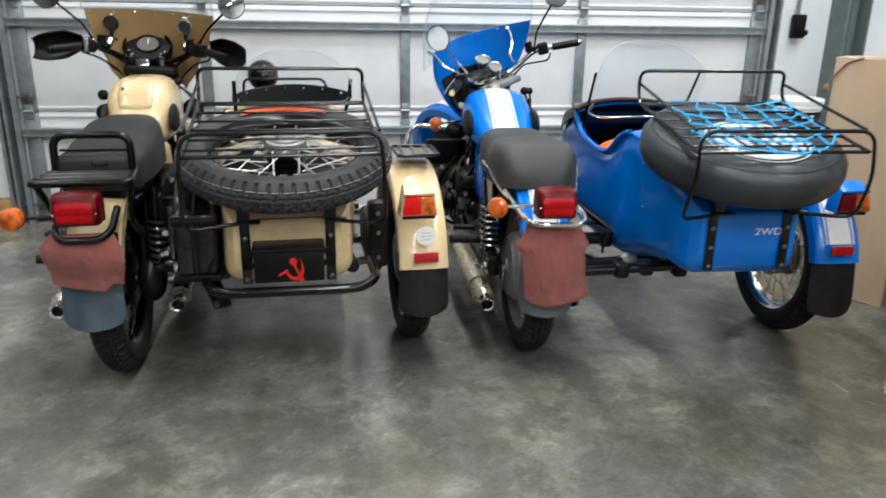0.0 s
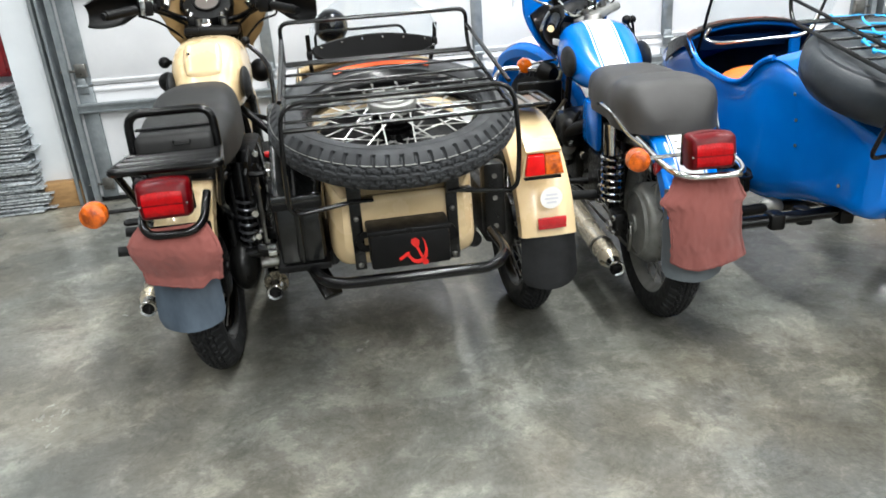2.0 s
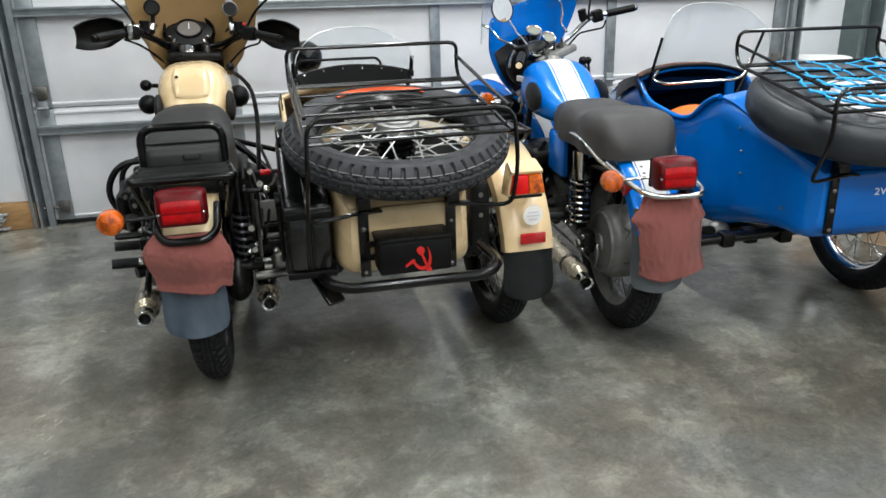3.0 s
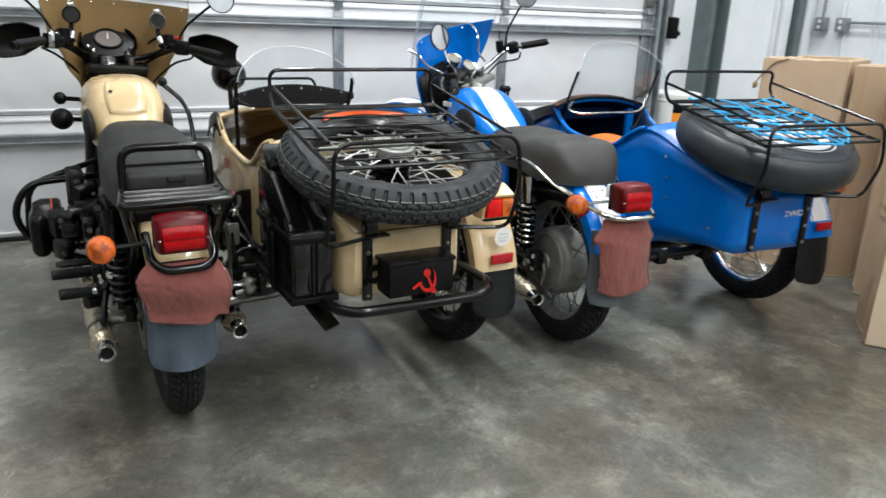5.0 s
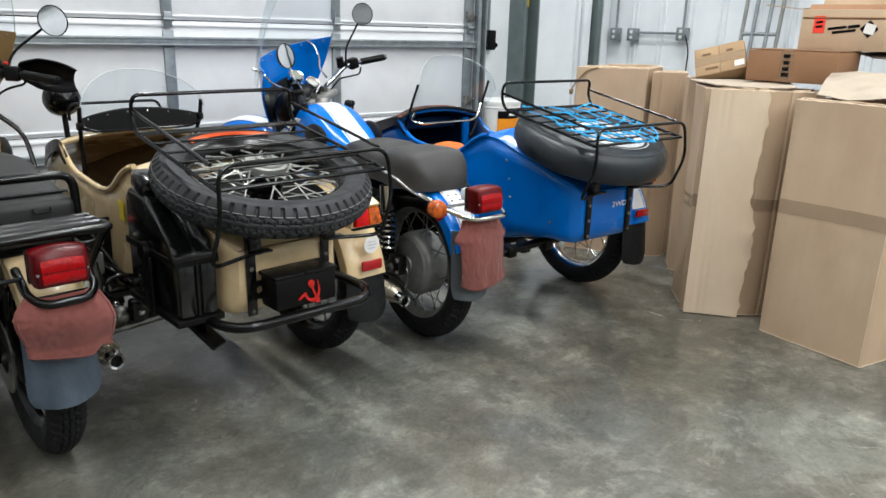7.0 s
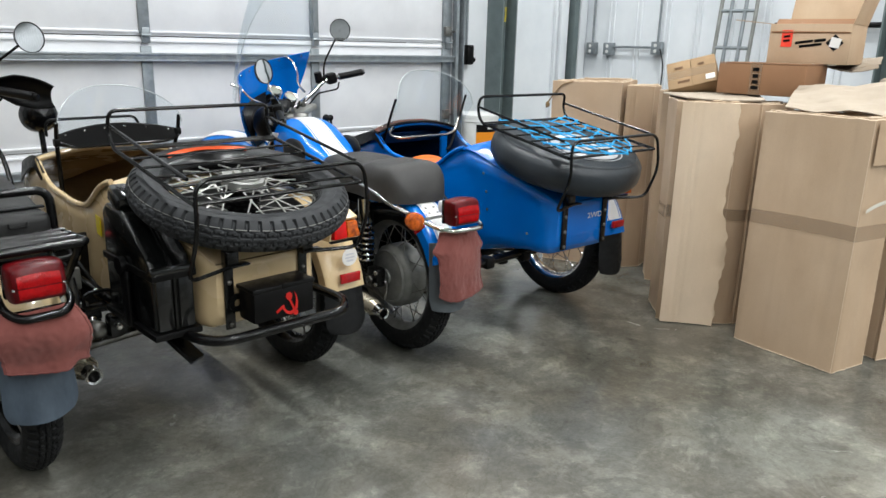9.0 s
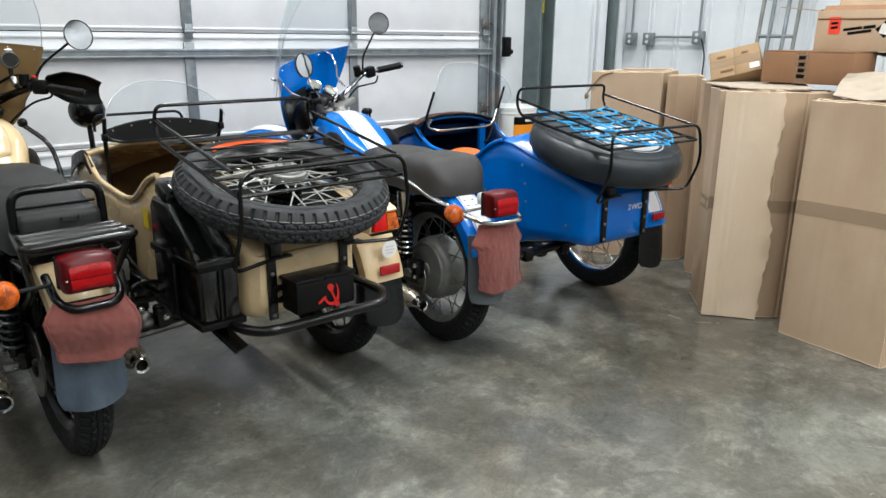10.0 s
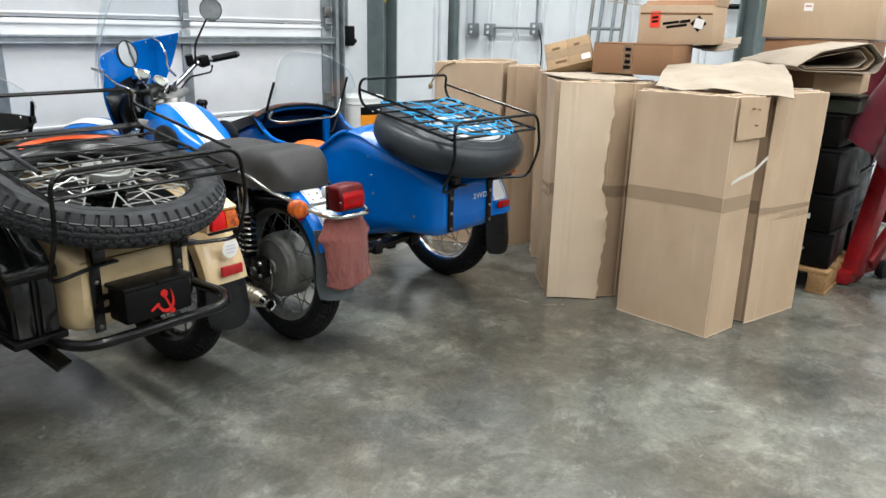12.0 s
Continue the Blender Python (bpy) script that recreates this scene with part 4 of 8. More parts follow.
# --- the sand-coloured rig ---
SANDM = pose(-0.664, 2.82, 0, 0, 0, 3.5)
sand = thing("motorcycle_with_sidecar", SANDM, "sand-coloured motorcycle with black frame and sidecar, on concrete floor", "motorcycle", "motorcycles")
XC = 0.60
wheel(sand, "rear_wheel", Matrix.Translation((-0.006, 0.015, 0.33)) @ Matrix.Rotation(radians(-2.0), 4, "Y") @ AX, 0.33, 0.10, 0.05, DARK, BLACK, 36, STEEL)
wheel(sand, "front_wheel", Matrix.Translation((0, 1.47, 0.33)) @ AX, 0.33, 0.10, 0.05, ALU, STEEL)
wheel(sand, "sidecar_wheel", Matrix.Translation((1.062, 0.13, 0.33)) @ AX, 0.33, 0.10, 0.05, DARK, BLACK, 36, STEEL)
bm = fender_arc(bmesh.new(), (0, 0, 0.33), 0.375, 0.083, 62, 152, 26, 0.05)
part("rear_fender", bm, SAND, sand, "sand-painted rear fender")
part("front_fender", fender_arc(bmesh.new(), (0, 1.47, 0.33), 0.37, 0.075, 20, 190, 26, 0.05), SAND, sand)
mud_flap(sand, -0.014, -0.335, 0.290, 0.50, 0.190, "grey dusty rubber mud flap")
part("plate_bracket", boxes((0, -0.325, 0.52), (0.17, 0.006, 0.17), 0.004), BLACK, sand)
tail_light(sand, (-0.007, -0.375, 0.694), 0.136, 0.095)
part("tail_guard", tubes([(-0.083, -0.27, 0.67), (-0.083, -0.365, 0.622), (-0.056, -0.405, 0.606), (0.05, -0.405, 0.606), (0.077, -0.365, 0.622), (0.08, -0.27, 0.67)], 0.0115, 10, rad=0.045), BLACK, sand)
indicator(sand, (-0.085, -0.33, 0.662), (-0.197, -0.345, 0.665), 0.035, SATIN)
part("seat", seat_mesh(-0.17, 0.58, [(-0.17, 0.79), (-0.05, 0.815), (0.12, 0.84), (0.30, 0.872), (0.44, 0.868), (0.58, 0.83)], [(-0.17, 0.125), (0.1, 0.145), (0.32, 0.14), (0.58, 0.10)], 0.70), VINYL, sand, "black vinyl dual seat")
part("seat_rear", boxes((0.0, -0.115, 0.765), (0.225, 0.11, 0.105), 0.022, seg=3), VINYL, sand, "squared black rear end of the seat")
part("seat_strap", boxes((0.0, -0.09, 0.822), (0.228, 0.022, 0.006), 0.002), SATIN, sand)
part("seat_lock", tubes([(0.0, -0.1735, 0.80), (0.0, -0.178, 0.788), (0.045, -0.178, 0.788), (0.045, -0.1735, 0.80)], 0.003, 6, rad=0.006), SATIN, sand)
part("seat_base", boxes((0, 0.12, 0.69), (0.20, 0.56, 0.04), 0.01), BLACK, sand)
# rear carrier
car = part("rear_carrier", tubes([(-0.115, -0.155, 0.765), (-0.115, -0.15, 0.88), (0.115, -0.15, 0.88), (0.115, -0.155, 0.765)], 0.0125, 10, rad=0.045), BLACK, sand, "black tube rear carrier")
part("carrier_frame", tubes([(-0.115, -0.13, 0.762), (-0.14, -0.34, 0.765), (0.14, -0.34, 0.765), (0.115, -0.13, 0.762)], 0.012, 10, rad=0.02), BLACK, car)
for yy in (-0.20, -0.245, -0.29):
    part("carrier_bar", tubes([(-0.13, yy, 0.768), (0.13, yy, 0.768)], 0.0095, 8), BLACK, car)
for s in (-1, 1):
    part("carrier_stay", tubes([(s * 0.135, -0.31, 0.76), (s * 0.105, -0.22, 0.62), (s * 0.10, -0.05, 0.52)], 0.011, 8, rad=0.03), BLACK, car)
TK = (0.52, 1.06, 0.70, 0.985, 0.155)
tank = part("fuel_tank", tank_mesh(*TK, STEEPTANK), SAND, sand, "sand-painted fuel tank")


def pad(u, v):
    p, q = 2 * u - 1, 2 * v - 1
    k = math.sqrt(1 - 0.30 * min(p * p, q * q) * max(abs(p), abs(q)) ** 6)
    edge = max(abs(p), abs(q))
    return tank_skin(*TK, 0.255 + 0.10 * p * k, q * 0.072 * k, 0.002 + 0.009 * (1 - edge ** 10), STEEPTANK) + V(-0.004, -0.006 * (1 - edge ** 10), 0)


part("tank_lid", grid(bmesh.new(), pad, 24, 24, 0.010), SAND, tank, "raised rounded lid on the tank")
part("lid_lock", dome(bmesh.new(), tank_skin(*TK, 0.26, -0.054, 0.012, STEEPTANK) + V(0, -0.008, 0), (0.007, 0.007, 0.005), 12, 8), BLACK, tank)
for s in (-1, 1):
    part("knee_pad", dome(bmesh.new(), (s * 0.135, 0.68, 0.82), (0.02, 0.09, 0.06), 16, 10), RUBBER, tank)
part("frame", tubes([(0, 1.0, 0.93), (0, 0.5, 0.72), (0, 0.1, 0.66), (0, -0.1, 0.62)], 0.02, 10, rad=0.1), BLACK, sand)
for s in (-1, 1):
    part("subframe", tubes([(s * 0.10, -0.15, 0.66), (s * 0.10, 0.2, 0.62), (s * 0.12, 0.35, 0.30), (s * 0.12, 0.95, 0.22), (s * 0.05, 1.02, 0.80)], 0.015, 10, rad=0.08), BLACK, sand)
    part("swing_arm", tubes([(s * 0.11, 0.0, 0.33), (s * 0.11, 0.42, 0.36)], 0.02, 10), BLACK, sand)
    shock(sand, (s * 0.135, 0.06, 0.66), (s * 0.135, 0.0, 0.36), BLACK)
    exhaust(sand, s, -0.09, 0.262, 0.197, BLACK if s > 0 else EXH)
    part("foot_peg", cyl(bmesh.new(), (s * 0.15, 0.12, 0.385), (s * 0.30, 0.10, 0.395), 0.017, n=12), RUBBER, sand)
    part("peg_arm", tubes([(s * 0.12, 0.26, 0.42), (s * 0.17, 0.13, 0.39)], 0.012, 8), DARK, sand)
part("foot_peg", cyl(bmesh.new(), (-0.15, 0.30, 0.39), (-0.315, 0.28, 0.40), 0.017, n=12), RUBBER, sand)
part("final_drive", dome(bmesh.new(), (0.105, 0.02, 0.33), (0.05, 0.09, 0.085), 20, 12), DARK, sand, "black final drive housing")
part("drive_shaft", tubes([(0.13, 0.02, 0.33), (0.13, 0.45, 0.38)], 0.022, 12), BLACK, sand)
part("cross_shaft", tubes([(0.16, 0.0, 0.33), (0.9, 0.10, 0.33)], 0.016, 12), STEEL, sand)
part("axle_nut", cyl(bmesh.new(), (-0.17, 0, 0.33), (-0.06, 0, 0.33), 0.014, n=12), STEEL, sand)
engine(sand, DARK)
for s in (-1, 1):
    part("air_filter", boxes((s * 0.17, 0.62, 0.53), (0.09, 0.18, 0.10), 0.03, seg=3), SATIN, sand)
    part("intake_tube", tubes([(s * 0.10, 0.45, 0.58), (s * 0.18, 0.52, 0.54), (s * 0.18, 0.62, 0.48)], 0.028, 12, rad=0.06), SATIN, sand)
part("rocker_shield", lathe(bmesh.new(), [(0.0, 0.045), (0.05, 0.045), (0.08, 0.035), (0.092, 0.01), (0.092, -0.05), (0.08, -0.06), (0, -0.06)], Matrix.Translation((-0.315, 0.84, 0.43)) @ Matrix.Rotation(radians(-90), 4, "Y"), 32), BLACK, sand)
part("shield_stripe", lathe(bmesh.new(), [(0.0922, -0.03), (0.0932, -0.028), (0.0922, -0.026)], Matrix.Translation((-0.315, 0.84, 0.43)) @ Matrix.Rotation(radians(-90), 4, "Y"), 32), FRINGE, sand)
part("crash_loop", tubes([(-0.10, 0.92, 0.585), (-0.36, 0.90, 0.575), (-0.425, 0.89, 0.455), (-0.36, 0.89, 0.325), (-0.10, 0.90, 0.29)], 0.014, 10, rad=0.09), BLACK, sand)
part("frame_plate", boxes((-0.125, 0.22, 0.42), (0.02, 0.40, 0.16), 0.006), DARK, sand)
part("frame_plate", boxes((0.125, 0.22, 0.42), (0.02, 0.40, 0.16), 0.006), DARK, sand)
part("tool_box", boxes((-0.13, 0.30, 0.53), (0.06, 0.22, 0.2), 0.02), SATIN, sand)
part("battery_box", boxes((0.14, 0.33, 0.55), (0.08, 0.26, 0.24), 0.02), SATIN, sand)
part("side_plate", boxes((0.155, 0.12, 0.58), (0.012, 0.22, 0.16), 0.005, M=Matrix.Rotation(radians(12), 4, "X")), SATIN, sand)
part("side_plate", boxes((-0.14, 0.10, 0.57), (0.012, 0.22, 0.14), 0.005, M=Matrix.Rotation(radians(12), 4, "X")), SATIN, sand)
part("brake_rod", tubes([(0.18, 0.10, 0.60), (0.172, 0.10, 0.45), (0.163, 0.10, 0.31)], 0.006, 8), STEEL, sand)
part("brake_arm_cap", cyl(bmesh.new(), (0.203, 0.085, 0.468), (0.203, 0.11, 0.468), 0.016, n=16), CHROME, sand)
part("shaft_joint", cyl(bmesh.new(), (0.236, 0.06, 0.315), (0.236, 0.13, 0.315), 0.022, n=18), STEEL, sand)
part("cast_bracket", boxes((0.228, 0.12, 0.525), (0.055, 0.02, 0.075), 0.006), ALU, sand)
part("cast_bracket", boxes((0.235, 0.11, 0.437), (0.06, 0.03, 0.014), 0.004), ALU, sand)
part("cast_bracket", boxes((0.20, 0.11, 0.335), (0.07, 0.03, 0.02), 0.005), ALU, sand)
part("red_fitting", boxes((0.232, 0.13, 0.660), (0.040, 0.03, 0.018), 0.007), REDREFL, sand, "red plastic fitting")
part("hose", tubes([(0.114, 0.08, 0.623), (0.18, 0.06, 0.612), (0.25, 0.08, 0.617), (0.27, 0.16, 0.64)], 0.009, 8, rad=0.04), SATIN, sand)
part("nut", cyl(bmesh.new(), (0.129, 0.085, 0.377), (0.129, 0.11, 0.377), 0.012, n=6), CHROME, sand)
part("nut", cyl(bmesh.new(), (0.145, 0.085, 0.365), (0.145, 0.11, 0.365), 0.010, n=6), CHROME, sand)
# small brackets, levers and castings that fill the space between engine and rear wheel
rnd = random.Random(21)
for x0, x1, y0, y1, z0, z1, n, lo, hi in ((-0.20, -0.12, 0.06, 0.40, 0.34, 0.64, 16, 0.025, 0.06), (-0.28, -0.12, 0.42, 0.74, 0.34, 0.66, 14, 0.05, 0.10), (0.12, 0.26, 0.12, 0.40, 0.34, 0.62, 12, 0.025, 0.055)):
    for k in range(n):
        c = V(rnd.uniform(x0, x1), rnd.uniform(y0, y1), rnd.uniform(z0, z1))
        a, b = rnd.uniform(lo, hi), rnd.uniform(lo, hi)
        tilt = Matrix.Rotation(rnd.uniform(-0.6, 0.6), 4, "X") @ Matrix.Rotation(rnd.uniform(-0.4, 0.4), 4, "Z")
        if k % 3 == 2:
            part("casting", cyl(bmesh.new(), c, c + V(rnd.choice((-1, 1)) * a * 0.8, -b * 0.5, 0), a * 0.42, a * 0.34, n=14), DARK, sand)
        else:
            part("bracket", boxes(c, (a * 0.6, b, a), 0.008, M=tilt), (DARK, SATIN)[k % 2], sand)
        if k % 2:
            part("bolt", cyl(bmesh.new(), c + V(0, -b * 0.5, 0), c + V(0, -b * 0.5 - 0.012, 0), rnd.uniform(0.006, 0.010), n=6), (CHROME, STEEL)[k % 4 // 2], sand)
# dark running gear on both sides of the rear wheel, panels added for shade
part("wheel_guard", boxes((0.088, 0.14, 0.42), (0.018, 0.30, 0.22), 0.008), SATIN, sand)
for s in (-1, 1):
    part("swing_arm_beam", boxes((s * 0.115, 0.20, 0.350), (0.036, 0.46, 0.062), 0.012), BLACK, sand)
    part("shade_panel", boxes((s * 0.105, 0.20, 0.55), (0.012, 0.36, 0.22), 0.004), SATIN, sand)
    part("peg_bracket", boxes((s * 0.158, 0.19, 0.435), (0.014, 0.20, 0.07), 0.006, M=Matrix.Rotation(radians(-22), 4, "X")), DARK, sand)
    part("silencer_hanger", tubes([(s * 0.14, 0.12, 0.50), (s * 0.175, 0.06, 0.40), (s * 0.195, 0.02, 0.30)], 0.010, 8, rad=0.04), BLACK, sand)
    part("hanger_bolt", cyl(bmesh.new(), (s * 0.19, 0.012, 0.315), (s * 0.205, 0.004, 0.315), 0.011, n=6), CHROME, sand)
part("brake_disc", lathe(bmesh.new(), [(0.055, 0.0), (0.115, 0.0), (0.115, 0.005), (0.055, 0.005)], Matrix.Translation((-0.082, 0.015, 0.33)) @ Matrix.Rotation(radians(-90), 4, "Y"), 36, closed=True), STEEL, sand, "drilled steel brake disc")
part("brake_caliper", boxes((-0.098, 0.11, 0.40), (0.05, 0.075, 0.085), 0.012), DARK, sand)
part("side_stand_plate", boxes((-0.165, 0.36, 0.40), (0.05, 0.16, 0.20), 0.02), DARK, sand)
part("gear_pedal", tubes([(-0.17, 0.30, 0.43), (-0.22, 0.24, 0.45), (-0.30, 0.23, 0.45)], 0.009, 8, rad=0.03), SATIN, sand)
part("pedal_plate", boxes((-0.245, 0.215, 0.455), (0.09, 0.03, 0.012), 0.004, M=Matrix.Rotation(radians(20), 4, "X")), SATIN, sand)
part("heel_guard", boxes((-0.165, 0.14, 0.50), (0.02, 0.18, 0.09), 0.008, M=Matrix.Rotation(radians(18), 4, "X")), DARK, sand)
part("mount_plate", boxes((0.27, 0.30, 0.46), (0.19, 0.022, 0.34), 0.006), DARK, sand, "black sidecar mounting plate")
part("lower_mount_tube", tubes([(0.16, -0.03, 0.40), (0.30, -0.02, 0.355), (0.40, 0.05, 0.37)], 0.017, 10, rad=0.04), BLACK, sand)
part("tool_hoop", tubes([(0.205, -0.04, 0.52), (0.205, -0.05, 0.465), (0.295, -0.05, 0.465), (0.295, -0.04, 0.52)], 0.006, 8, closed=True, rad=0.02), BLACK, sand)
part("strut_clamp", boxes((0.30, -0.03, 0.395), (0.055, 0.05, 0.075), 0.012), BLACK, sand)
part("clamp_bolt", dome(bmesh.new(), (0.30, -0.060, 0.395), (0.012, 0.008, 0.012), 12, 8), CHROME, sand)
part("brake_line", tubes([(0.17, 0.30, 0.62), (0.24, 0.16, 0.56), (0.215, 0.02, 0.47), (0.16, -0.02, 0.40)], 0.005, 8, rad=0.06), SATIN, sand)
for x, yy, z, r in ((0.152, -0.02, 0.432, 0.010), (0.176, -0.01, 0.452, 0.008), (0.262, 0.02, 0.505, 0.011), (0.238, 0.0, 0.418, 0.013), (0.21, 0.0, 0.376, 0.009), (0.185, 0.02, 0.585, 0.012), (0.225, 0.05, 0.62, 0.014), (-0.182, 0.05, 0.445, 0.010), (-0.20, 0.08, 0.405, 0.013), (-0.178, 0.02, 0.53, 0.009)):
    part("bolt", dome(bmesh.new(), (x, yy - 0.01, z), (r, r * 0.8, r), 12, 8), CHROME, sand)
part("chain_link_rod", tubes([(0.187, 0.0, 0.60), (0.190, -0.02, 0.50), (0.188, -0.02, 0.405)], 0.0065, 8, rad=0.02), STEEL, sand)
part("brake_pedal", tubes([(0.20, 0.50, 0.33), (0.24, 0.36, 0.36), (0.27, 0.34, 0.36)], 0.008, 8, rad=0.03), STEEL, sand)
for k, (p, q) in enumerate((((0.18, 0.30, 0.66), (0.20, 0.02, 0.50)), ((0.17, 0.22, 0.62), (0.24, 0.10, 0.36)), ((-0.15, 0.20, 0.64), (-0.17, 0.05, 0.42)), ((0.22, 0.42, 0.72), (0.30, 0.05, 0.47)))):
    part("hose", tubes([p, ((p[0] + q[0]) / 2 + 0.02, (p[1] + q[1]) / 2, (p[2] + q[2]) / 2 - 0.03), q], 0.006, 8, rad=0.06), SATIN, sand)
for x, yy, z, r in ((0.165, 0.02, 0.50, 0.012), (0.20, 0.10, 0.44, 0.015), (0.17, -0.03, 0.44, 0.01), (-0.16, 0.02, 0.47, 0.012), (-0.17, 0.10, 0.42, 0.014), (0.21, 0.22, 0.60, 0.013), (0.18, 0.16, 0.66, 0.01)):
    part("bolt", cyl(bmesh.new(), (x, yy - 0.012, z), (x, yy + 0.012, z), r, n=6), CHROME, sand)
part("kick_lever", tubes([(-0.14, 0.45, 0.45), (-0.20, 0.32, 0.60), (-0.24, 0.30, 0.60)], 0.009, 8, rad=0.03), STEEL, sand)
Mst = Matrix.Translation((0.012, 0.93, 1.062)) @ Matrix.Rotation(radians(2.6), 4, "Y") @ Matrix.Translation((0, 0, -1.05))
bar, T = handlebars(sand, Mst, True)
# instrument pod
POD = Matrix.Translation((-0.022, 0.150, 1.062)) @ Matrix.Rotation(radians(40), 4, "X")
part("instrument_pod", T(lathe(bmesh.new(), [(0, -0.085), (0.045, -0.08), (0.082, -0.055), (0.098, -0.015), (0.098, 0.010), (0.090, 0.026), (0.070, 0.030), (0.0, 0.030)], POD @ Matrix.Diagonal((1.06, 0.9, 1, 1)), 40)), SATIN, bar, "rounded black instrument pod")
part("instrument_cowl", T(lathe(bmesh.new(), [(0.095, -0.01), (0.104, 0.02), (0.100, 0.042), (0.094, 0.030), (0.090, 0.0)], POD @ Matrix.Diagonal((1.06, 0.92, 1, 1)), 30, closed=True, arc=(radians(-10), radians(190)))), SATIN, bar)
Mg = POD @ Matrix.Translation((0.0, 0.012, 0.026)) @ Matrix.Diagonal((1.12, 1.12, 1, 1))
g = part("speedometer", T(lathe(bmesh.new(), [(0.05, -0.04), (0.052, 0.004), (0.049, 0.012), (0.044, 0.012), (0.042, 0.006)], Mg, 32)), SATIN, bar, "round black speedometer")
part("dial", T(lathe(bmesh.new(), [(0.042, 0.006), (0, 0.006)], Mg, 32)), mat("dial_face", "5a5450", 0.3), g)
part("needle", T(boxes(Mg @ V(0, 0.014, 0.0075), (0.003, 0.03, 0.001), M=Mg.to_3x3().to_4x4())), WHITE, g)
part("steering_nut", T(lathe(bmesh.new(), [(0.026, -0.02), (0.026, 0.01), (0.02, 0.015), (0.012, 0.013), (0.0, 0.013)], Matrix.Translation((-0.028, 0.06, 1.008)) @ Matrix.Rotation(radians(35), 4, "X"), 20)), CHROME, bar)
part("top_yoke", T(boxes((-0.022, 0.09, 0.975), (0.19, 0.11, 0.05), 0.018)), BLACK, bar)
for x, yy in ((-0.078, -0.035), (-0.060, -0.055), (0.060, -0.055), (0.078, -0.035)):
    part("warning_lamp", T(dome(bmesh.new(), POD @ V(x, yy, 0.030), (0.008, 0.008, 0.006), 10, 6)), CHROME, bar)
for s in (-1, 1):
    part("bar_clamp", T(boxes((s * 0.062 - 0.02, 0.078, 1.022), (0.034, 0.05, 0.04), 0.008)), SATIN, bar)
    part("clamp_bolt", T(dome(bmesh.new(), (s * 0.062 - 0.02, 0.058, 1.044), (0.008, 0.008, 0.007), 10, 6)), CHROME, bar)
    part("switch_wire", T(tubes([(s * 0.215, -0.03, 1.075), (s * 0.16, 0.02, 1.05), (s * 0.10, 0.11, 1.0), (s * 0.06, 0.16, 0.93)], 0.006, 8, rad=0.05)), SATIN, bar)
    part("throttle_cable", T(tubes([(s * 0.225, 0.0, 1.10), (s * 0.19, 0.10, 1.13), (s * 0.12, 0.17, 1.08), (s * 0.09, 0.2, 0.95)], 0.005, 8, rad=0.06)), SATIN, bar)
    part("mirror_boss", T(boxes((s * 0.215, -0.02, 1.098), (0.028, 0.03, 0.034), 0.006)), SATIN if s > 0 else CHROME, bar)
part("mirror_clamp", T(boxes((-0.232, -0.075, 1.09), (0.022, 0.05, 0.06), 0.006)), CHROME, bar)
part("clamp_screw", T(cyl(bmesh.new(), (-0.232, -0.09, 1.06), (-0.232, -0.09, 1.125), 0.006, n=8)), CHROME, bar)
for s in (-1, 1):
    def guard(u, v, s=s):
        x = 0.265 + 0.165 * u
        a = (v - 0.5) * 2.3
        sw = (0.55 + 0.45 * min(1, u / 0.35)) * (1 - 0.34 * max(0, (u - 0.6) / 0.40) ** 2)
        return V(s * x, -0.055 - 0.13 * u ** 1.5 + 0.075 * math.cos(a), 1.094 - 0.026 * u + 0.066 * math.sin(a) * sw)

    part("hand_guard", T(grid(bmesh.new(), guard, 12, 10, 0.005)), SATIN, bar, "black plastic hand guard")
    mirror(bar, T, s, (s * 0.215, -0.02, 1.10), (s * 0.37, -0.10, 1.285), 0.058)
    spot = part("spot_lamp", T(lathe(bmesh.new(), [(0, -0.030), (0.018, -0.027), (0.030, -0.012), (0.033, 0.008), (0.030, 0.012), (0.0, 0.012)], Matrix.Translation((s * 0.155, 0.05, 1.178)) @ Matrix.Rotation(radians(80), 4, "X"), 24)), SATIN, bar, "small round black lamp")
    part("lamp_rim", T(lathe(bmesh.new(), [(0.026, 0.012), (0.029, 0.016), (0.033, 0.012), (0.029, 0.008)], Matrix.Translation((s * 0.155, 0.05, 1.178)) @ Matrix.Rotation(radians(80), 4, "X"), 24, closed=True)), STEEL if s > 0 else SATIN, spot)
    part("lamp_stem", T(tubes([(s * 0.165, 0.0, 1.07), (s * 0.158, 0.05, 1.12), (s * 0.155, 0.055, 1.155)], 0.009, 8, rad=0.03)), SATIN, spot)
    part("lamp_clamp", T(boxes((s * 0.155, 0.055, 1.214), (0.028, 0.026, 0.02), 0.005)), CHROME, spot)
    part("stem_clamp", T(cyl(bmesh.new(), (s * 0.162, 0.0, 1.085), (s * 0.158, 0.03, 1.11), 0.014, n=12)), CHROME, spot)
part("kill_switch", T(boxes((0.21, -0.055, 1.122), (0.016, 0.014, 0.010), 0.003)), REDP, bar)


def fairing(u, v):
    x = (v - 0.5) * 2
    z = 0.90 + 0.335 * u
    w = lerp(z, [(0.90, 0.14), (1.0, 0.195), (1.12, 0.25), (1.235, 0.272)])
    return V(x * w + 0.008, 0.22 - 0.12 * x * x - 0.05 * u, z + 0.012 * (1 - x * x) * u)


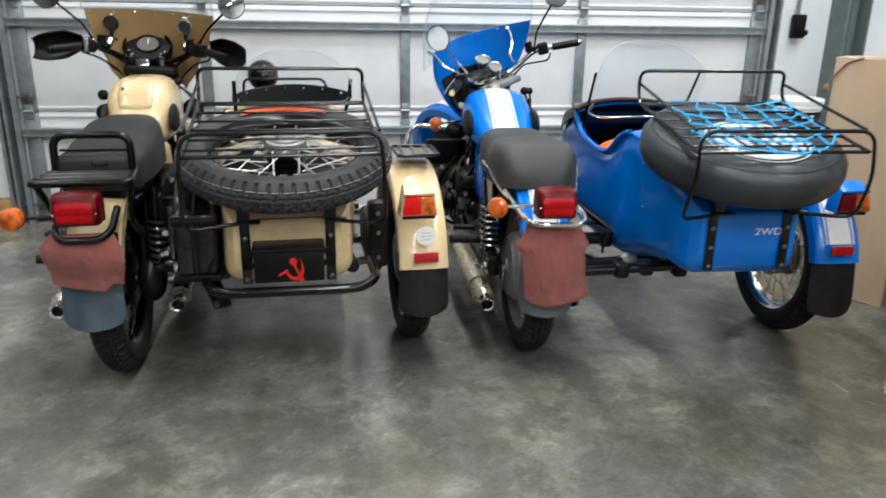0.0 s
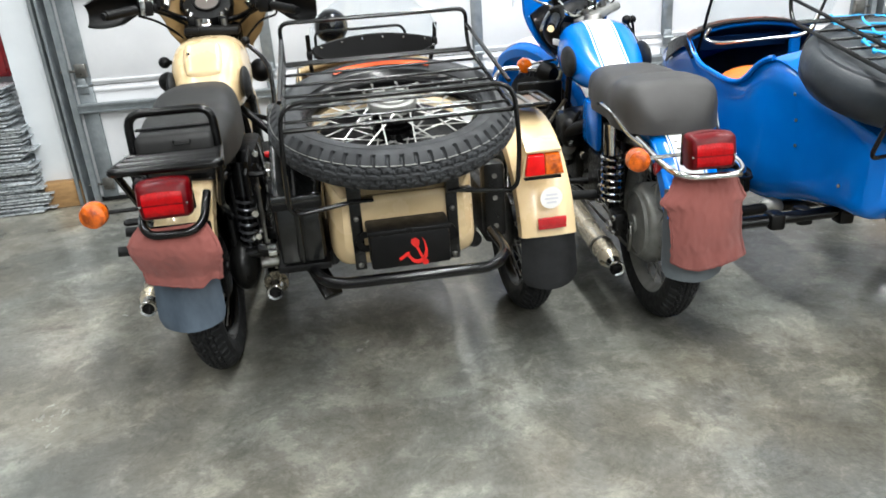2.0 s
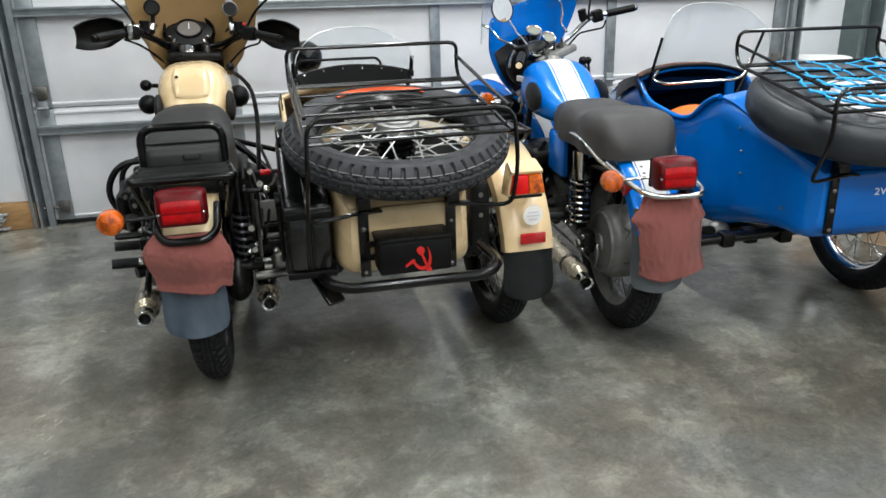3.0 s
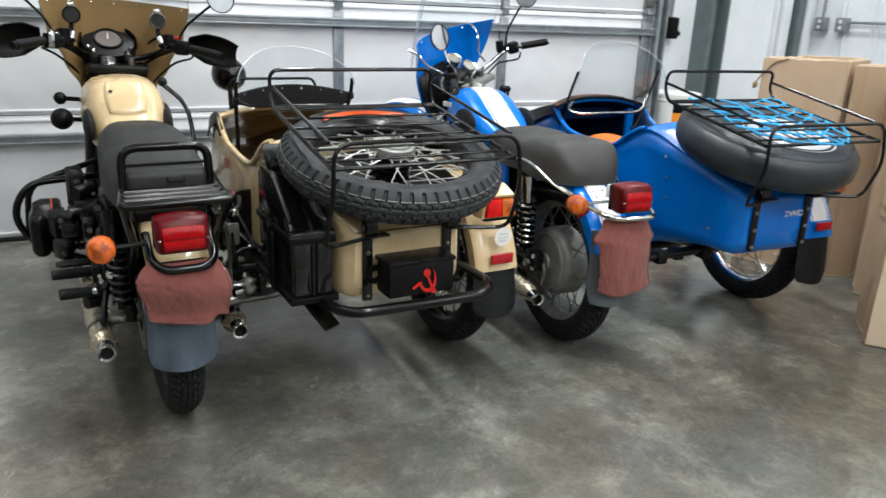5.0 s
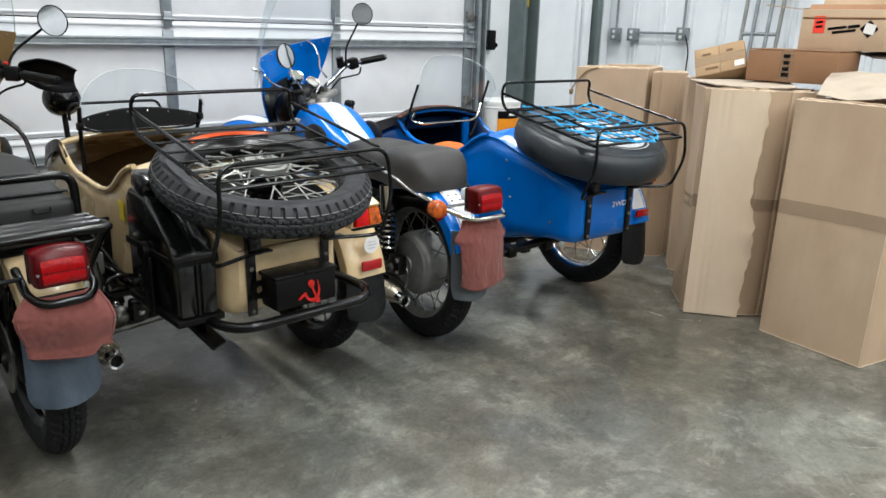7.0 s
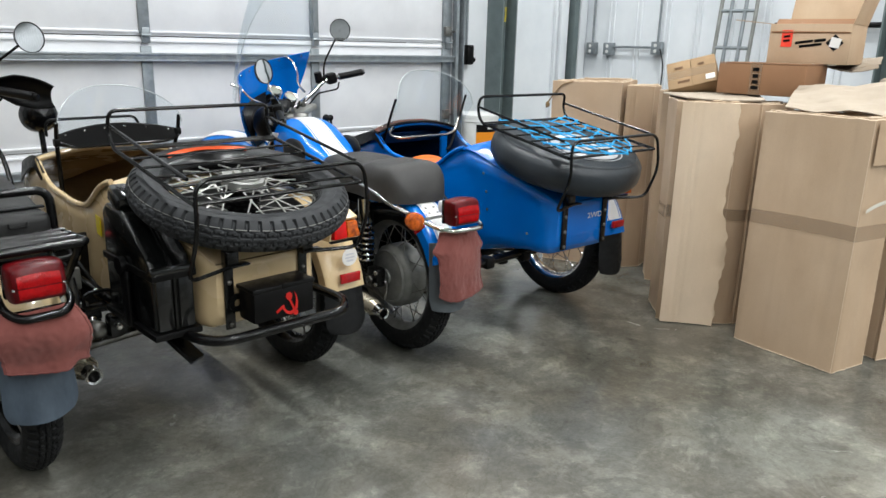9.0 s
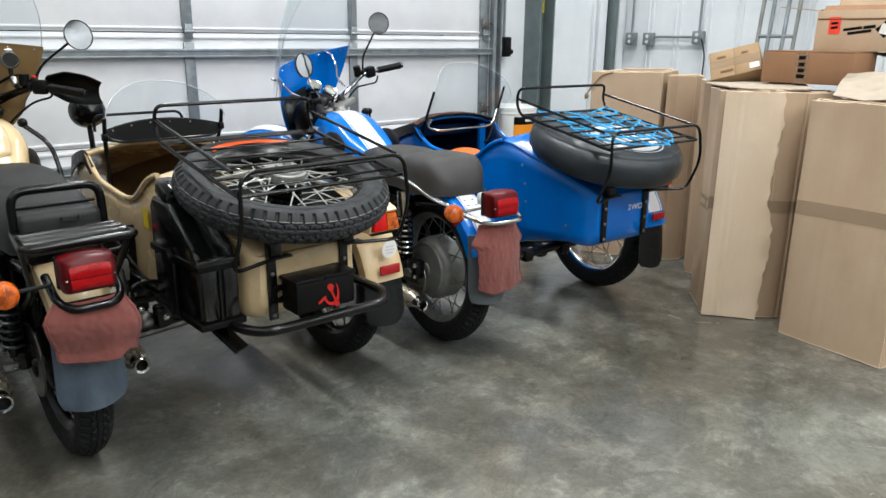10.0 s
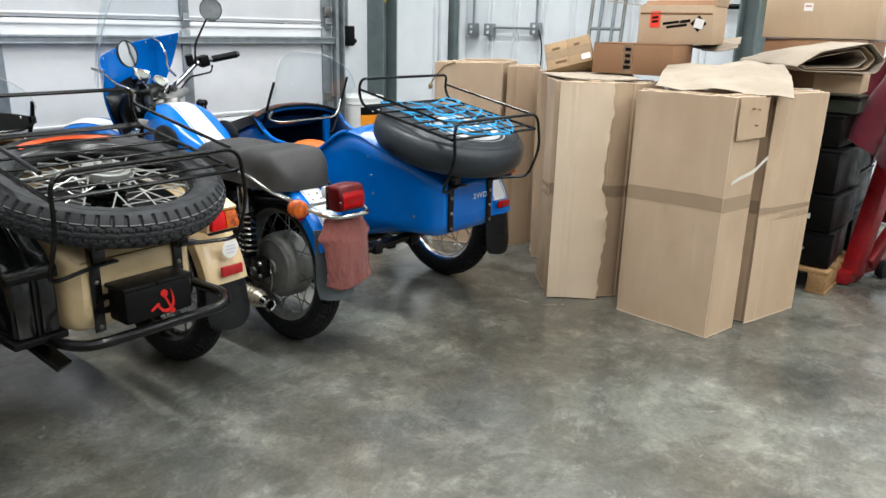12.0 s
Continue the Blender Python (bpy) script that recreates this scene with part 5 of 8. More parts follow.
fa = part("fairing", T(grid(bmesh.new(), fairing, 14, 18, 0.005)), TAN, bar, "tan plastic handlebar fairing")
for k in range(7):
    part("stud", T(dome(bmesh.new(), fairing(0.955, 0.05 + 0.15 * k) + V(0, -0.006, 0), (0.005, 0.005, 0.005), 8, 6)), CHROME, fa)


def screen(u, v):
    x = (v - 0.5) * 2
    z = 1.225 + 0.33 * u
    w = 0.275 * math.sqrt(max(0.02, 1 - (u * 0.97) ** 2.6))
    return V(x * w, 0.17 - 0.115 * x * x - 0.10 * u, z)


part("windscreen", T(grid(bmesh.new(), screen, 14, 16, 0.003)), GLASSM, bar, "clear plastic windscreen").visible_shadow = False
part("screen_edge", T(tubes([screen(k / 24, 0) for k in range(25)] + [screen(1, k / 8) for k in range(1, 8)] + [screen(1 - k / 24, 1) for k in range(25)], 0.0019, 6, rad=0)), CLEAREDGE, bar)
bm = lathe(bmesh.new(), [(0, -0.10), (0.06, -0.09), (0.085, -0.04), (0.09, 0.03), (0.088, 0.05)], Matrix.Translation((0, 0.20, 0.92)) @ Matrix.Rotation(radians(-90), 4, "X"), 28)
part("headlight", T(bm), SATIN, bar)
for c, r in (((-0.21, 0.07, 0.78), 0.042), ((-0.212, 0.05, 0.863), 0.024), ((0.165, 0.17, 0.80), 0.05)):
    bm = dome(bmesh.new(), c, (r, r * 1.05, r), 18, 12)
    cyl(bm, c, (c[0] * 0.6, c[1] + 0.06, c[2] - 0.01), 0.009, n=8)
    part("fog_lamp", T(bm), SATIN, sand, "round black lamp")
part("brake_hose", tubes([(0.285, 0.87, 1.075), (0.28, 0.87, 1.045), (0.215, 0.88, 1.03), (0.15, 0.92, 0.97), (0.11, 0.98, 0.90)], 0.0045, 8, rad=0.03), SATIN, sand)
part("clutch_cable", tubes([(-0.25, 0.89, 1.08), (-0.20, 0.98, 1.05), (-0.12, 1.06, 0.97), (-0.09, 1.08, 0.8)], 0.005, 8, rad=0.06), SATIN, sand)
part("reverse_lever", tubes([(0.21, 0.55, 0.5), (0.235, 0.70, 0.76), (0.225, 0.76, 0.88), (0.15, 0.80, 0.95)], 0.009, 8, rad=0.07), BLACK, sand)
part("lever_knob", dome(bmesh.new(), (0.148, 0.803, 0.96), (0.018, 0.018, 0.018)), SATIN, sand)

tub = sidecar_tub(sand, XC, SAND, mat("brown_inside", "7d6848", 0.45, col2="665338", scale=6), "sand-painted sidecar tub with open cockpit")
rack(sand, XC)
straps(sand, XC, (-0.127, 0.127))
sp = wheel(sand, "spare_wheel", spare_matrix(XC + 0.005), 0.33, 0.06, 0.055, BLACK, BLACK, 40, SPOKE, "spare wheel with knobbly tyre lying under the rack")
bm = lathe(bmesh.new(), [(0.0, 0.082), (0.012, 0.082), (0.016, 0.074), (0.030, 0.072), (0.034, 0.064), (0.05, 0.062), (0.052, 0.056), (0.064, 0.054), (0.066, 0.046), (0.066, 0.03)], None, 28)
part("hub_cap", bm, ALU, sp, "grey cast hub cap")
bm = bmesh.new()
for k in range(58):
    a = 2 * math.pi * (k + 0.24) / 58
    lathe(bm, [(0.3217, 0.0288), (0.3226, 0.0273), (0.3214, 0.0256), (0.3205, 0.0271)], None, 5, closed=True, arc=(a, a + 2 * math.pi / 58 * 0.80))
part("pale_line", bm, mat("pale_rubber_line", "8a8a86", 0.6), sp, "thin pale line round the tyre")
bm = lathe(bmesh.new(), [(0.246, 0.0500), (0.262, 0.0545), (0.2625, 0.0560), (0.246, 0.0515)], None, 30, closed=True, arc=(radians(58), radians(124)))
part("orange_band", bm, FRINGE, sp, "orange tape on the tyre wall")
bm = lathe(bmesh.new(), [(0, -0.05), (0.20, -0.05), (0.21, -0.056), (0.20, -0.062), (0, -0.062)], spare_matrix(XC + 0.005), 40)
part("spare_carrier", bm, SATIN, sand, "black plate under the spare wheel")
# tool box with its emblem, bumper, jerry can
tb = part("rear_box", boxes((XC, -0.52, 0.545), (0.205, 0.09, 0.095), 0.008), SATIN, sand, "black steel box on the tub's back")
part("box_lid", boxes((XC, -0.518, 0.596), (0.212, 0.10, 0.014), 0.005), SATIN, tb)
part("box_latch", boxes((XC, -0.566, 0.598), (0.018, 0.008, 0.014), 0.002), SATIN, tb)
for s in (-1, 1):
    bm = lathe(bmesh.new(), [(0.028, -0.004), (0.028, 0.004), (0.012, 0.004), (0.012, -0.004)], Matrix.Translation((XC + s * 0.106, -0.475, 0.545)) @ Matrix.Rotation(radians(90), 4, "X"), 18, closed=True)
    part("box_bracket", bm, SATIN, tb)
EM = V(XC + 0.008, -0.5675, 0.544)


def em(x, z, dy=0.0):
    """A point of the emblem, in millimetres from its middle."""
    return EM + V(x * 0.00082, dy, z * 0.00088)


def plate(bm, pts):
    skin(bm, [[bm.verts.new(em(x, z, d)) for x, z in pts] for d in (-0.0012, 0.0012)])


bm = bmesh.new()
mid = [(28, 34), (35, 17), (38, -4), (35, -22), (26, -34), (11, -39), (-4, -34), (-15, -22), (-20, -12)]
wid = [0.5, 4.5, 8, 11, 12.5, 12, 10, 8.5, 8]
rings = []
for k, ((x, z), w) in enumerate(zip(mid, wid)):
    a, b = mid[max(0, k - 1)], mid[min(len(mid) - 1, k + 1)]
    d = V(b[0] - a[0], b[1] - a[1], 0).normalized()
    n = V(-d.y, d.x, 0) * w * 0.5
    rings.append([bm.verts.new(em(x + e * n.x, z + e * n.y, f)) for e, f in ((-1, -0.0012), (1, -0.0012), (1, 0.0012), (-1, 0.0012))])
skin(bm, rings)
plate(bm, [(-14, -6), (-20, -16), (-46, -29), (-49, -22), (-24, -6)])
plate(bm, [(2, 14), (9, 17), (34, -38), (27, -42)])
plate(bm, [(-6, 32), (-9, 21), (1, 8), (12, 8), (18, 16), (18, 27), (8, 36)])
cyl(bm, em(32, -42, 0.0012), em(32, -42, -0.0012), 0.008, n=14)
part("emblem", bm, REDP, tb, "red painted emblem")
part("rear_bumper", tubes([(XC - 0.17, -0.30, 0.472), (XC - 0.265, -0.40, 0.472), (XC - 0.22, -0.56, 0.472), (XC + 0.21, -0.575, 0.472), (XC + 0.265, -0.50, 0.477), (XC + 0.262, -0.33, 0.477)], 0.0155, 12, rad=0.07), BLACK, sand, "black tube rear bumper")
part("hitch", boxes((XC - 0.232, -0.375, 0.405), (0.055, 0.11, 0.016), 0.003, M=Matrix.Rotation(radians(28), 4, "Z") @ Matrix.Rotation(radians(36), 4, "X")), BLACK, sand)
jx = XC - 0.290
bm = bmesh.new()
prof = [(-0.435, 0.485), (-0.435, 0.665), (-0.40, 0.70), (-0.25, 0.815), (-0.13, 0.82), (-0.10, 0.79), (-0.10, 0.485)]
lo_, hi_ = [bm.verts.new((jx - 0.045, y_, z_)) for y_, z_ in prof], [bm.verts.new((jx + 0.075, y_, z_)) for y_, z_ in prof]
skin(bm, [lo_, hi_])
bmesh.ops.bevel(bm, geom=list(bm.edges), offset=0.018, segments=3, affect="EDGES", profile=0.6)
jc = part("jerry_can", bm, CANBLACK, sand, "glossy black jerry can in a holder beside the tub")
part("can_handle", tubes([(jx + 0.015, -0.13, 0.815), (jx + 0.015, -0.14, 0.852), (jx + 0.015, -0.24, 0.842), (jx + 0.015, -0.29, 0.795)], 0.011, 10, rad=0.03), CANBLACK, jc)
part("can_cap", boxes((jx - 0.012, -0.195, 0.838), (0.062, 0.095, 0.055), 0.014, M=Matrix.Rotation(radians(20), 4, "X")), CANBLACK, jc, "glossy black screw cap")
part("can_seam", tubes([(jx + 0.015, y_, z_) for y_, z_ in ((-0.438, 0.49), (-0.438, 0.668), (-0.402, 0.704), (-0.252, 0.818), (-0.13, 0.824))], 0.006, 6, rad=0.02), CANBLACK, jc)
for dx in (-0.017, 0.047):
    part("can_panel", boxes((jx + dx, -0.436, 0.572), (0.044, 0.012, 0.155), 0.005), CANBLACK, jc)
part("can_strap", boxes((jx + 0.015, -0.268, 0.655), (0.130, 0.35, 0.022), 0.004), SATIN, jc)
part("strap_buckle", cyl(bmesh.new(), (jx - 0.048, -0.25, 0.655), (jx - 0.066, -0.25, 0.655), 0.026, n=18), SATIN, jc)
part("can_tray", boxes((jx + 0.015, -0.27, 0.482), (0.140, 0.36, 0.02), 0.004), SATIN, jc)
part("tray_upright", boxes((jx - 0.056, -0.27, 0.56), (0.012, 0.05, 0.17), 0.004), SATIN, jc)
part("can_lid", boxes((jx + 0.015, -0.425, 0.668), (0.132, 0.036, 0.024), 0.008), CANBLACK, jc)
f = sidecar_fender(sand, 1.06, 0.13, SAND, "sand-painted sidecar fender")
corner_lamp(f, 1.036, -0.262, 0.650, SAND, REDBRIGHT)
part("round_sticker", lathe(bmesh.new(), [(0, 0), (0.034, 0), (0.034, 0.0015), (0, 0.0015)], Matrix.Translation((1.06, -0.2745, 0.535)) @ Matrix.Rotation(radians(92), 4, "X"), 28), PAPER, f, "round white sticker")
for dz, w in ((0.010, 0.036), (-0.002, 0.042), (-0.014, 0.03)):
    part("print_bar", boxes((1.06, -0.2768, 0.535 + dz), (w, 0.001, 0.006)), mat("grey_print", "c0c0c6", 0.6), f)
part("rear_reflector", boxes((1.062, -0.274, 0.455), (0.088, 0.012, 0.036), 0.003), REDREFL, f, "red reflector")
mud_flap(sand, 1.06, -0.262, 0.235, 0.425, 0.185, "black rubber mud flap", 0.03, RUBBER)
fr = part("fender_rack", tubes([(1.00, 0.17, 0.768), (1.00, -0.02, 0.764), (1.155, -0.02, 0.764), (1.155, 0.17, 0.768)], 0.0065, 8, closed=True, rad=0.025), BLACK, sand, "small black tube rack with a rusty grey tray on the fender")
part("fender_rack_tray", boxes((1.078, 0.075, 0.760), (0.14, 0.17, 0.004), 0.0015), mat("rusty_tray", "6f6a64", 0.55, 0.3, col2="6e4630", scale=11, mix=(0.45, 0.7)), fr, "grey tray with rust")
for x in (1.03, 1.078, 1.126):
    part("fender_rack_slat", boxes((x, 0.075, 0.766), (0.014, 0.185, 0.005), 0.002), STEEL, fr)
# frame under the tub
for x in (XC - 0.2, XC + 0.2):
    part("sidecar_frame", tubes([(x, -0.38, 0.475), (x, 0.1, 0.40), (x, 0.9, 0.385)], 0.022, 10), BLACK, sand)
for yy, x1 in ((-0.02, 0.45), (0.2, 0.92), (0.75, 0.92)):
    part("sidecar_cross_tube", tubes([(0.12, yy, 0.38), (x1, yy, 0.39)], 0.02, 10), BLACK, sand)
part("ball_joint", dome(bmesh.new(), (0.245, -0.02, 0.385), (0.034, 0.03, 0.03), 18, 12), STEEL, sand)
part("joint_cap", cyl(bmesh.new(), (0.215, -0.035, 0.385), (0.19, -0.04, 0.385), 0.022, n=18), CHROME, sand)
part("upper_strut", tubes([(0.06, 0.35, 0.68), (XC - 0.24, 0.12, 0.42)], 0.016, 10), BLACK, sand)
part("lower_strut", tubes([(0.06, 0.9, 0.70), (XC - 0.24, 0.75, 0.42)], 0.016, 10), BLACK, sand)
part("sidecar_swing_arm", boxes((0.895, -0.02, 0.46), (0.05, 0.34, 0.17), 0.02), SATIN, sand)
part("suspension_cover", boxes((0.905, -0.17, 0.52), (0.07, 0.06, 0.24), 0.015), DARK, sand)
for z in (0.44, 0.53, 0.60):
    part("bolt", cyl(bmesh.new(), (0.905, -0.205, z), (0.905, -0.195, z), 0.008, n=6), STEEL, sand)
# sidecar screen, its posts and cover, spot lamp
def apron(u, v):
    x = 2 * v - 1
    lo, hi = 0.866 + 0.016 * abs(x) ** 6, 0.948 - 0.030 * abs(x) ** 2
    return V(XC + 0.045 + x * 0.238, 0.68 + 0.05 * (1 - x * x) + 0.02 * u, lo + (hi - lo) * u)


ws = part("tonneau_edge", grid(bmesh.new(), apron, 10, 28, 0.006), APRON, sand, "black vinyl cockpit apron with studs")
for k in range(6):
    part("stud", dome(bmesh.new(), apron(0.86, 0.07 + 0.172 * k) + V(0, -0.006, 0), (0.005, 0.005, 0.005), 8, 6), CHROME, ws)
part("apron_piping", tubes([apron(1, k / 24) for k in range(25)], 0.005, 6, rad=0), SATIN, ws)
part("apron_rail", tubes([apron(0.95, 0) + V(-0.004, -0.012, 0), apron(0.3, 0.01) + V(0, -0.02, 0)] + [apron(0, k / 10) + V(0, -0.022, 0.004) for k in range(1, 10)] + [apron(0.3, 0.99) + V(0, -0.02, 0), apron(0.95, 1) + V(0.004, -0.012, 0)], 0.0055, 8, rad=0.02), BLACK, ws)
for pts in ([(XC - 0.207, 0.64, 0.974), (XC - 0.208, 0.652, 0.90), (XC - 0.205, 0.66, 0.66)], [(XC + 0.289, 0.676, 0.981), (XC + 0.284, 0.685, 0.91), (XC + 0.255, 0.70, 0.80)]):
    part("screen_post", tubes(pts, 0.0085, 8), BLACK, sand)
    part("post_clamp", boxes(V(*pts[1]), (0.022, 0.03, 0.03), 0.005), SATIN, sand)


def sscreen(u, v):
    x = (2 * v - 1)
    top = 0.956 + 0.146 * (1 - abs(x) ** 2.3) ** 0.55 if abs(x) < 1 else 0.958
    return V(XC + 0.044 + x * 0.246, 0.70 + 0.12 * (1 - x * x) - 0.05 * u, 0.872 + (top - 0.872) * u)


part("sidecar_screen", grid(bmesh.new(), sscreen, 12, 32, 0.003), GLASSM, sand, "clear curved sidecar screen").visible_shadow = False
part("screen_edge", tubes([sscreen(1, k / 48) for k in range(49)], 0.0019, 6, rad=0), CLEAREDGE, sand)
part("grab_rail", tubes([(XC - 0.18, 0.86, 0.90), (XC - 0.18, 0.86, 0.965), (XC + 0.18, 0.86, 0.965), (XC + 0.2, 0.86, 0.90)], 0.006, 8, rad=0.03), SATIN, sand)
sl = part("spot_lamp", lathe(bmesh.new(), [(0, -0.075), (0.04, -0.068), (0.066, -0.04), (0.074, 0.0), (0.076, 0.02), (0.07, 0.028), (0, 0.034)], Matrix.Translation((0.496, 1.19, 0.953)) @ Matrix.Rotation(radians(-90), 4, "X"), 28), BLACK, sand, "black round spot lamp on the sidecar nose")
part("lamp_bracket", tubes([(0.496, 1.19, 0.89), (0.496, 1.17, 0.76)], 0.012, 10), BLACK, sl)
part("yellow_label", boxes((XC - tub_half(0.15) - 0.002, 0.16, 0.68), (0.003, 0.055, 0.065), M=Matrix.Rotation(radians(-6), 4, "Z")), YELLOW, sand)
part("red_label", boxes((XC - 0.262, 0.62, 0.665), (0.003, 0.06, 0.035)), mat("pink_label", "b06a62", 0.6), sand)
number_cover("shop_rag", SANDM, 0.622, -0.392, [(0, -0.095), (0.25, -0.125), (0.5, -0.122), (0.75, -0.108), (1, -0.103)], [(0, 0.078), (0.3, 0.104), (0.5, 0.112), (0.8, 0.104), (1, 0.098)],
             [(0, 0.462), (0.15, 0.452), (0.5, 0.440), (0.75, 0.440), (0.85, 0.458), (1, 0.455)], 3, "rust-red shop rag hung over the sand motorcycle's plate")


# --- the blue rig ---
BLUEM = pose(0.834, 2.848, 0, 0, 0, -2.0)
blue = thing("motorcycle_with_sidecar", BLUEM, "bright blue motorcycle with white stripes and blue sidecar", "motorcycle", "motorcycles")
XC = 0.63
wheel(blue, "rear_wheel", Matrix.Translation((0, 0, 0.33)) @ AX, 0.33, 0.115, 0.055, ALU, ALU, 36, STEEL)
wheel(blue, "sidecar_wheel", Matrix.Translation((1.11, 0.12, 0.33)) @ AX, 0.33, 0.10, 0.05, ALU, CHROME, 36, CHROME)
HEAD = V(0, 0.93, 1.112)
STEER = Matrix.Translation(HEAD) @ Matrix.Rotation(radians(32.3), 4, V(0, -0.491, 0.871)) @ Matrix.Translation(-HEAD) @ Matrix.Translation((0, 0.901, -0.055))
wheel(blue, "front_wheel", STEER @ Matrix.Translation((0, 0.569, 0.40)) @ AX, 0.33, 0.10, 0.05, ALU, ALU, 36, STEEL)
# brake drum cover with ribs on the rear wheel's open side
drum = part("brake_drum", lathe(bmesh.new(), [(0, 0.085), (0.03, 0.085), (0.034, 0.078), (0.09, 0.074), (0.120, 0.066), (0.134, 0.05), (0.137, 0.03), (0.137, -0.03)], Matrix.Translation((0, 0, 0.33)) @ Matrix.Rotation(radians(-90), 4, "Y"), 36), ALU, blue, "dusty cast aluminium brake drum")
part("drum_ring", lathe(bmesh.new(), [(0.104, 0.068), (0.107, 0.0765), (0.113, 0.0765), (0.118, 0.066)], Matrix.Translation((0, 0, 0.33)) @ Matrix.Rotation(radians(-90), 4, "Y"), 36), ALU, drum)
part("brake_arm", tubes([(-0.09, 0.0, 0.33), (-0.095, -0.03, 0.29), (-0.10, -0.02, 0.24)], 0.007, 8, rad=0.02), STEEL, blue)
part("axle", cyl(bmesh.new(), (-0.175, 0, 0.33), (-0.07, 0, 0.33), 0.011, n=14), CHROME, blue)
part("axle_nut", cyl(bmesh.new(), (-0.168, 0, 0.33), (-0.148, 0, 0.33), 0.02, n=6), STEEL, blue)
rf = part("rear_fender", fender_arc(bmesh.new(), (0, 0, 0.33), 0.372, 0.085, 62, 158, 28, 0.05), BLUE, blue, "blue rear fender with white stripe")


def fstripe(w, r):
    return lambda u, v: V((v - 0.5) * w, 0.377 * math.cos(radians(75 + 82 * u)) * r, 0.33 + (0.372 + 0.0065 + 0.0015) * math.sin(radians(75 + 82 * u)) * r)


part("fender_stripe", grid(bmesh.new(), fstripe(0.07, 1.004), 26, 4, 0.001), WHITE, rf, "white stripe")
for s in (-1, 1):
    part("pin_stripe", grid(bmesh.new(), lambda u, v, s=s: V(s * 0.042 + (v - 0.5) * 0.005, 0.377 * 1.004 * math.cos(radians(75 + 82 * u)), 0.33 + 0.3795 * 1.004 * math.sin(radians(75 + 82 * u))), 26, 1, 0.001), WHITE, rf)
    part("side_reflector", boxes((s * 0.09, -0.24, 0.60), (0.008, 0.075, 0.035), 0.004, M=Matrix.Rotation(radians(-35), 4, "X")), REDREFL, rf)
    for yy in (-0.19, -0.215):
        part("bolt", dome(bmesh.new(), (s * 0.02, yy, 0.33 + math.sqrt(0.379 ** 2 - yy * yy)), (0.008, 0.008, 0.004), 10, 6), STEEL, rf)
part("front_fender", (lambda bm: (bmesh.ops.transform(bm, matrix=STEER @ Matrix.Translation((0, 0.569, 0.17)), verts=bm.verts), bm)[1])(fender_arc(bmesh.new(), (0, 0, 0.33), 0.37, 0.08, 15, 185, 28, 0.05)), BLUE, blue, "blue front fender")
bm = grid(bmesh.new(), lambda u, v: STEER @ V((v - 0.5) * 0.07, 0.569 + 0.3785 * math.cos(radians(20 + 160 * u)), 0.50 + 0.3785 * math.sin(radians(20 + 160 * u))), 24, 3, 0.001)
part("front_stripe", bm, WHITE, blue)
part("lamp_bracket", boxes((0, -0.325, 0.685), (0.075, 0.08, 0.05), 0.012), WHITE, blue)
tail_light(blue, (-0.004, -0.395, 0.680), 0.134, 0.096)
part("tail_guard", tubes([(-0.12, -0.14, 0.665), (-0.105, -0.30, 0.63), (-0.085, -0.42, 0.615), (0.085, -0.425, 0.615), (0.11, -0.36, 0.625), (0.10, -0.26, 0.64)], 0.0095, 10, rad=0.06), CHROME, blue, "chrome tail guard")
indicator(blue, (-0.07, -0.36, 0.665), (-0.185, -0.335, 0.655), 0.034, CHROME)
mud_flap(blue, 0.0, -0.345, 0.265, 0.55, 0.20, "grey rubber mud flap", 0.035, mat("grey_rubber", "565c60", 0.6, col2="484e52", scale=10))
part("seat", seat_mesh(-0.17, 0.55, [(-0.17, 0.79), (-0.08, 0.828), (0.07, 0.824), (0.15, 0.798), (0.24, 0.812), (0.36, 0.812), (0.55, 0.775)], [(-0.17, 0.135), (0.0, 0.162), (0.13, 0.146), (0.26, 0.154), (0.42, 0.128), (0.55, 0.09)], 0.675), GREYVINYL, blue, "grey-black vinyl dual saddle")
for s in (-1, 1):
    part("grab_rail", tubes([(s * 0.160, 0.17, 0.715), (s * 0.172, 0.08, 0.735), (s * 0.168, -0.02, 0.722), (s * 0.140, -0.12, 0.668), (s * 0.118, -0.20, 0.650)], 0.006, 8, rad=0.06), CHROME, blue)
TK = (0.44, 1.0, 0.68, 0.927, 0.165)
tank = part("fuel_tank", tank_mesh(*TK), BLUE, blue, "blue fuel tank with broad white stripe")
part("tank_stripe", grid(bmesh.new(), lambda u, v: tank_skin(*TK, 0.06 + 0.86 * u, (v - 0.5) * 0.088, 0.0015), 24, 8, 0.001), WHITE, tank, "white stripe")
for s in (-1, 1):
    part("pin_stripe", grid(bmesh.new(), lambda u, v, s=s: tank_skin(*TK, 0.06 + 0.86 * u, s * 0.053 + (v - 0.5) * 0.006, 0.0015), 24, 1, 0.001), WHITE, tank)
    part("knee_pad", dome(bmesh.new(), (s * 0.15, 0.66, 0.79), (0.022, 0.105, 0.06), 16, 10), RUBBER, tank)
    part("badge", boxes((s * 0.152, 0.84, 0.845), (0.012, 0.09, 0.024), 0.003, M=Matrix.Rotation(radians(-s * 12), 4, "Z")), LOGO, tank)
cap = lathe(bmesh.new(), [(0, 0.022), (0.03, 0.022), (0.036, 0.016), (0.038, 0.004), (0.042, 0.0)], Matrix.Translation((0.004, 0.872, 0.924)), 24)
part("filler_cap", cap, STEEL, tank, "grey metal filler cap")
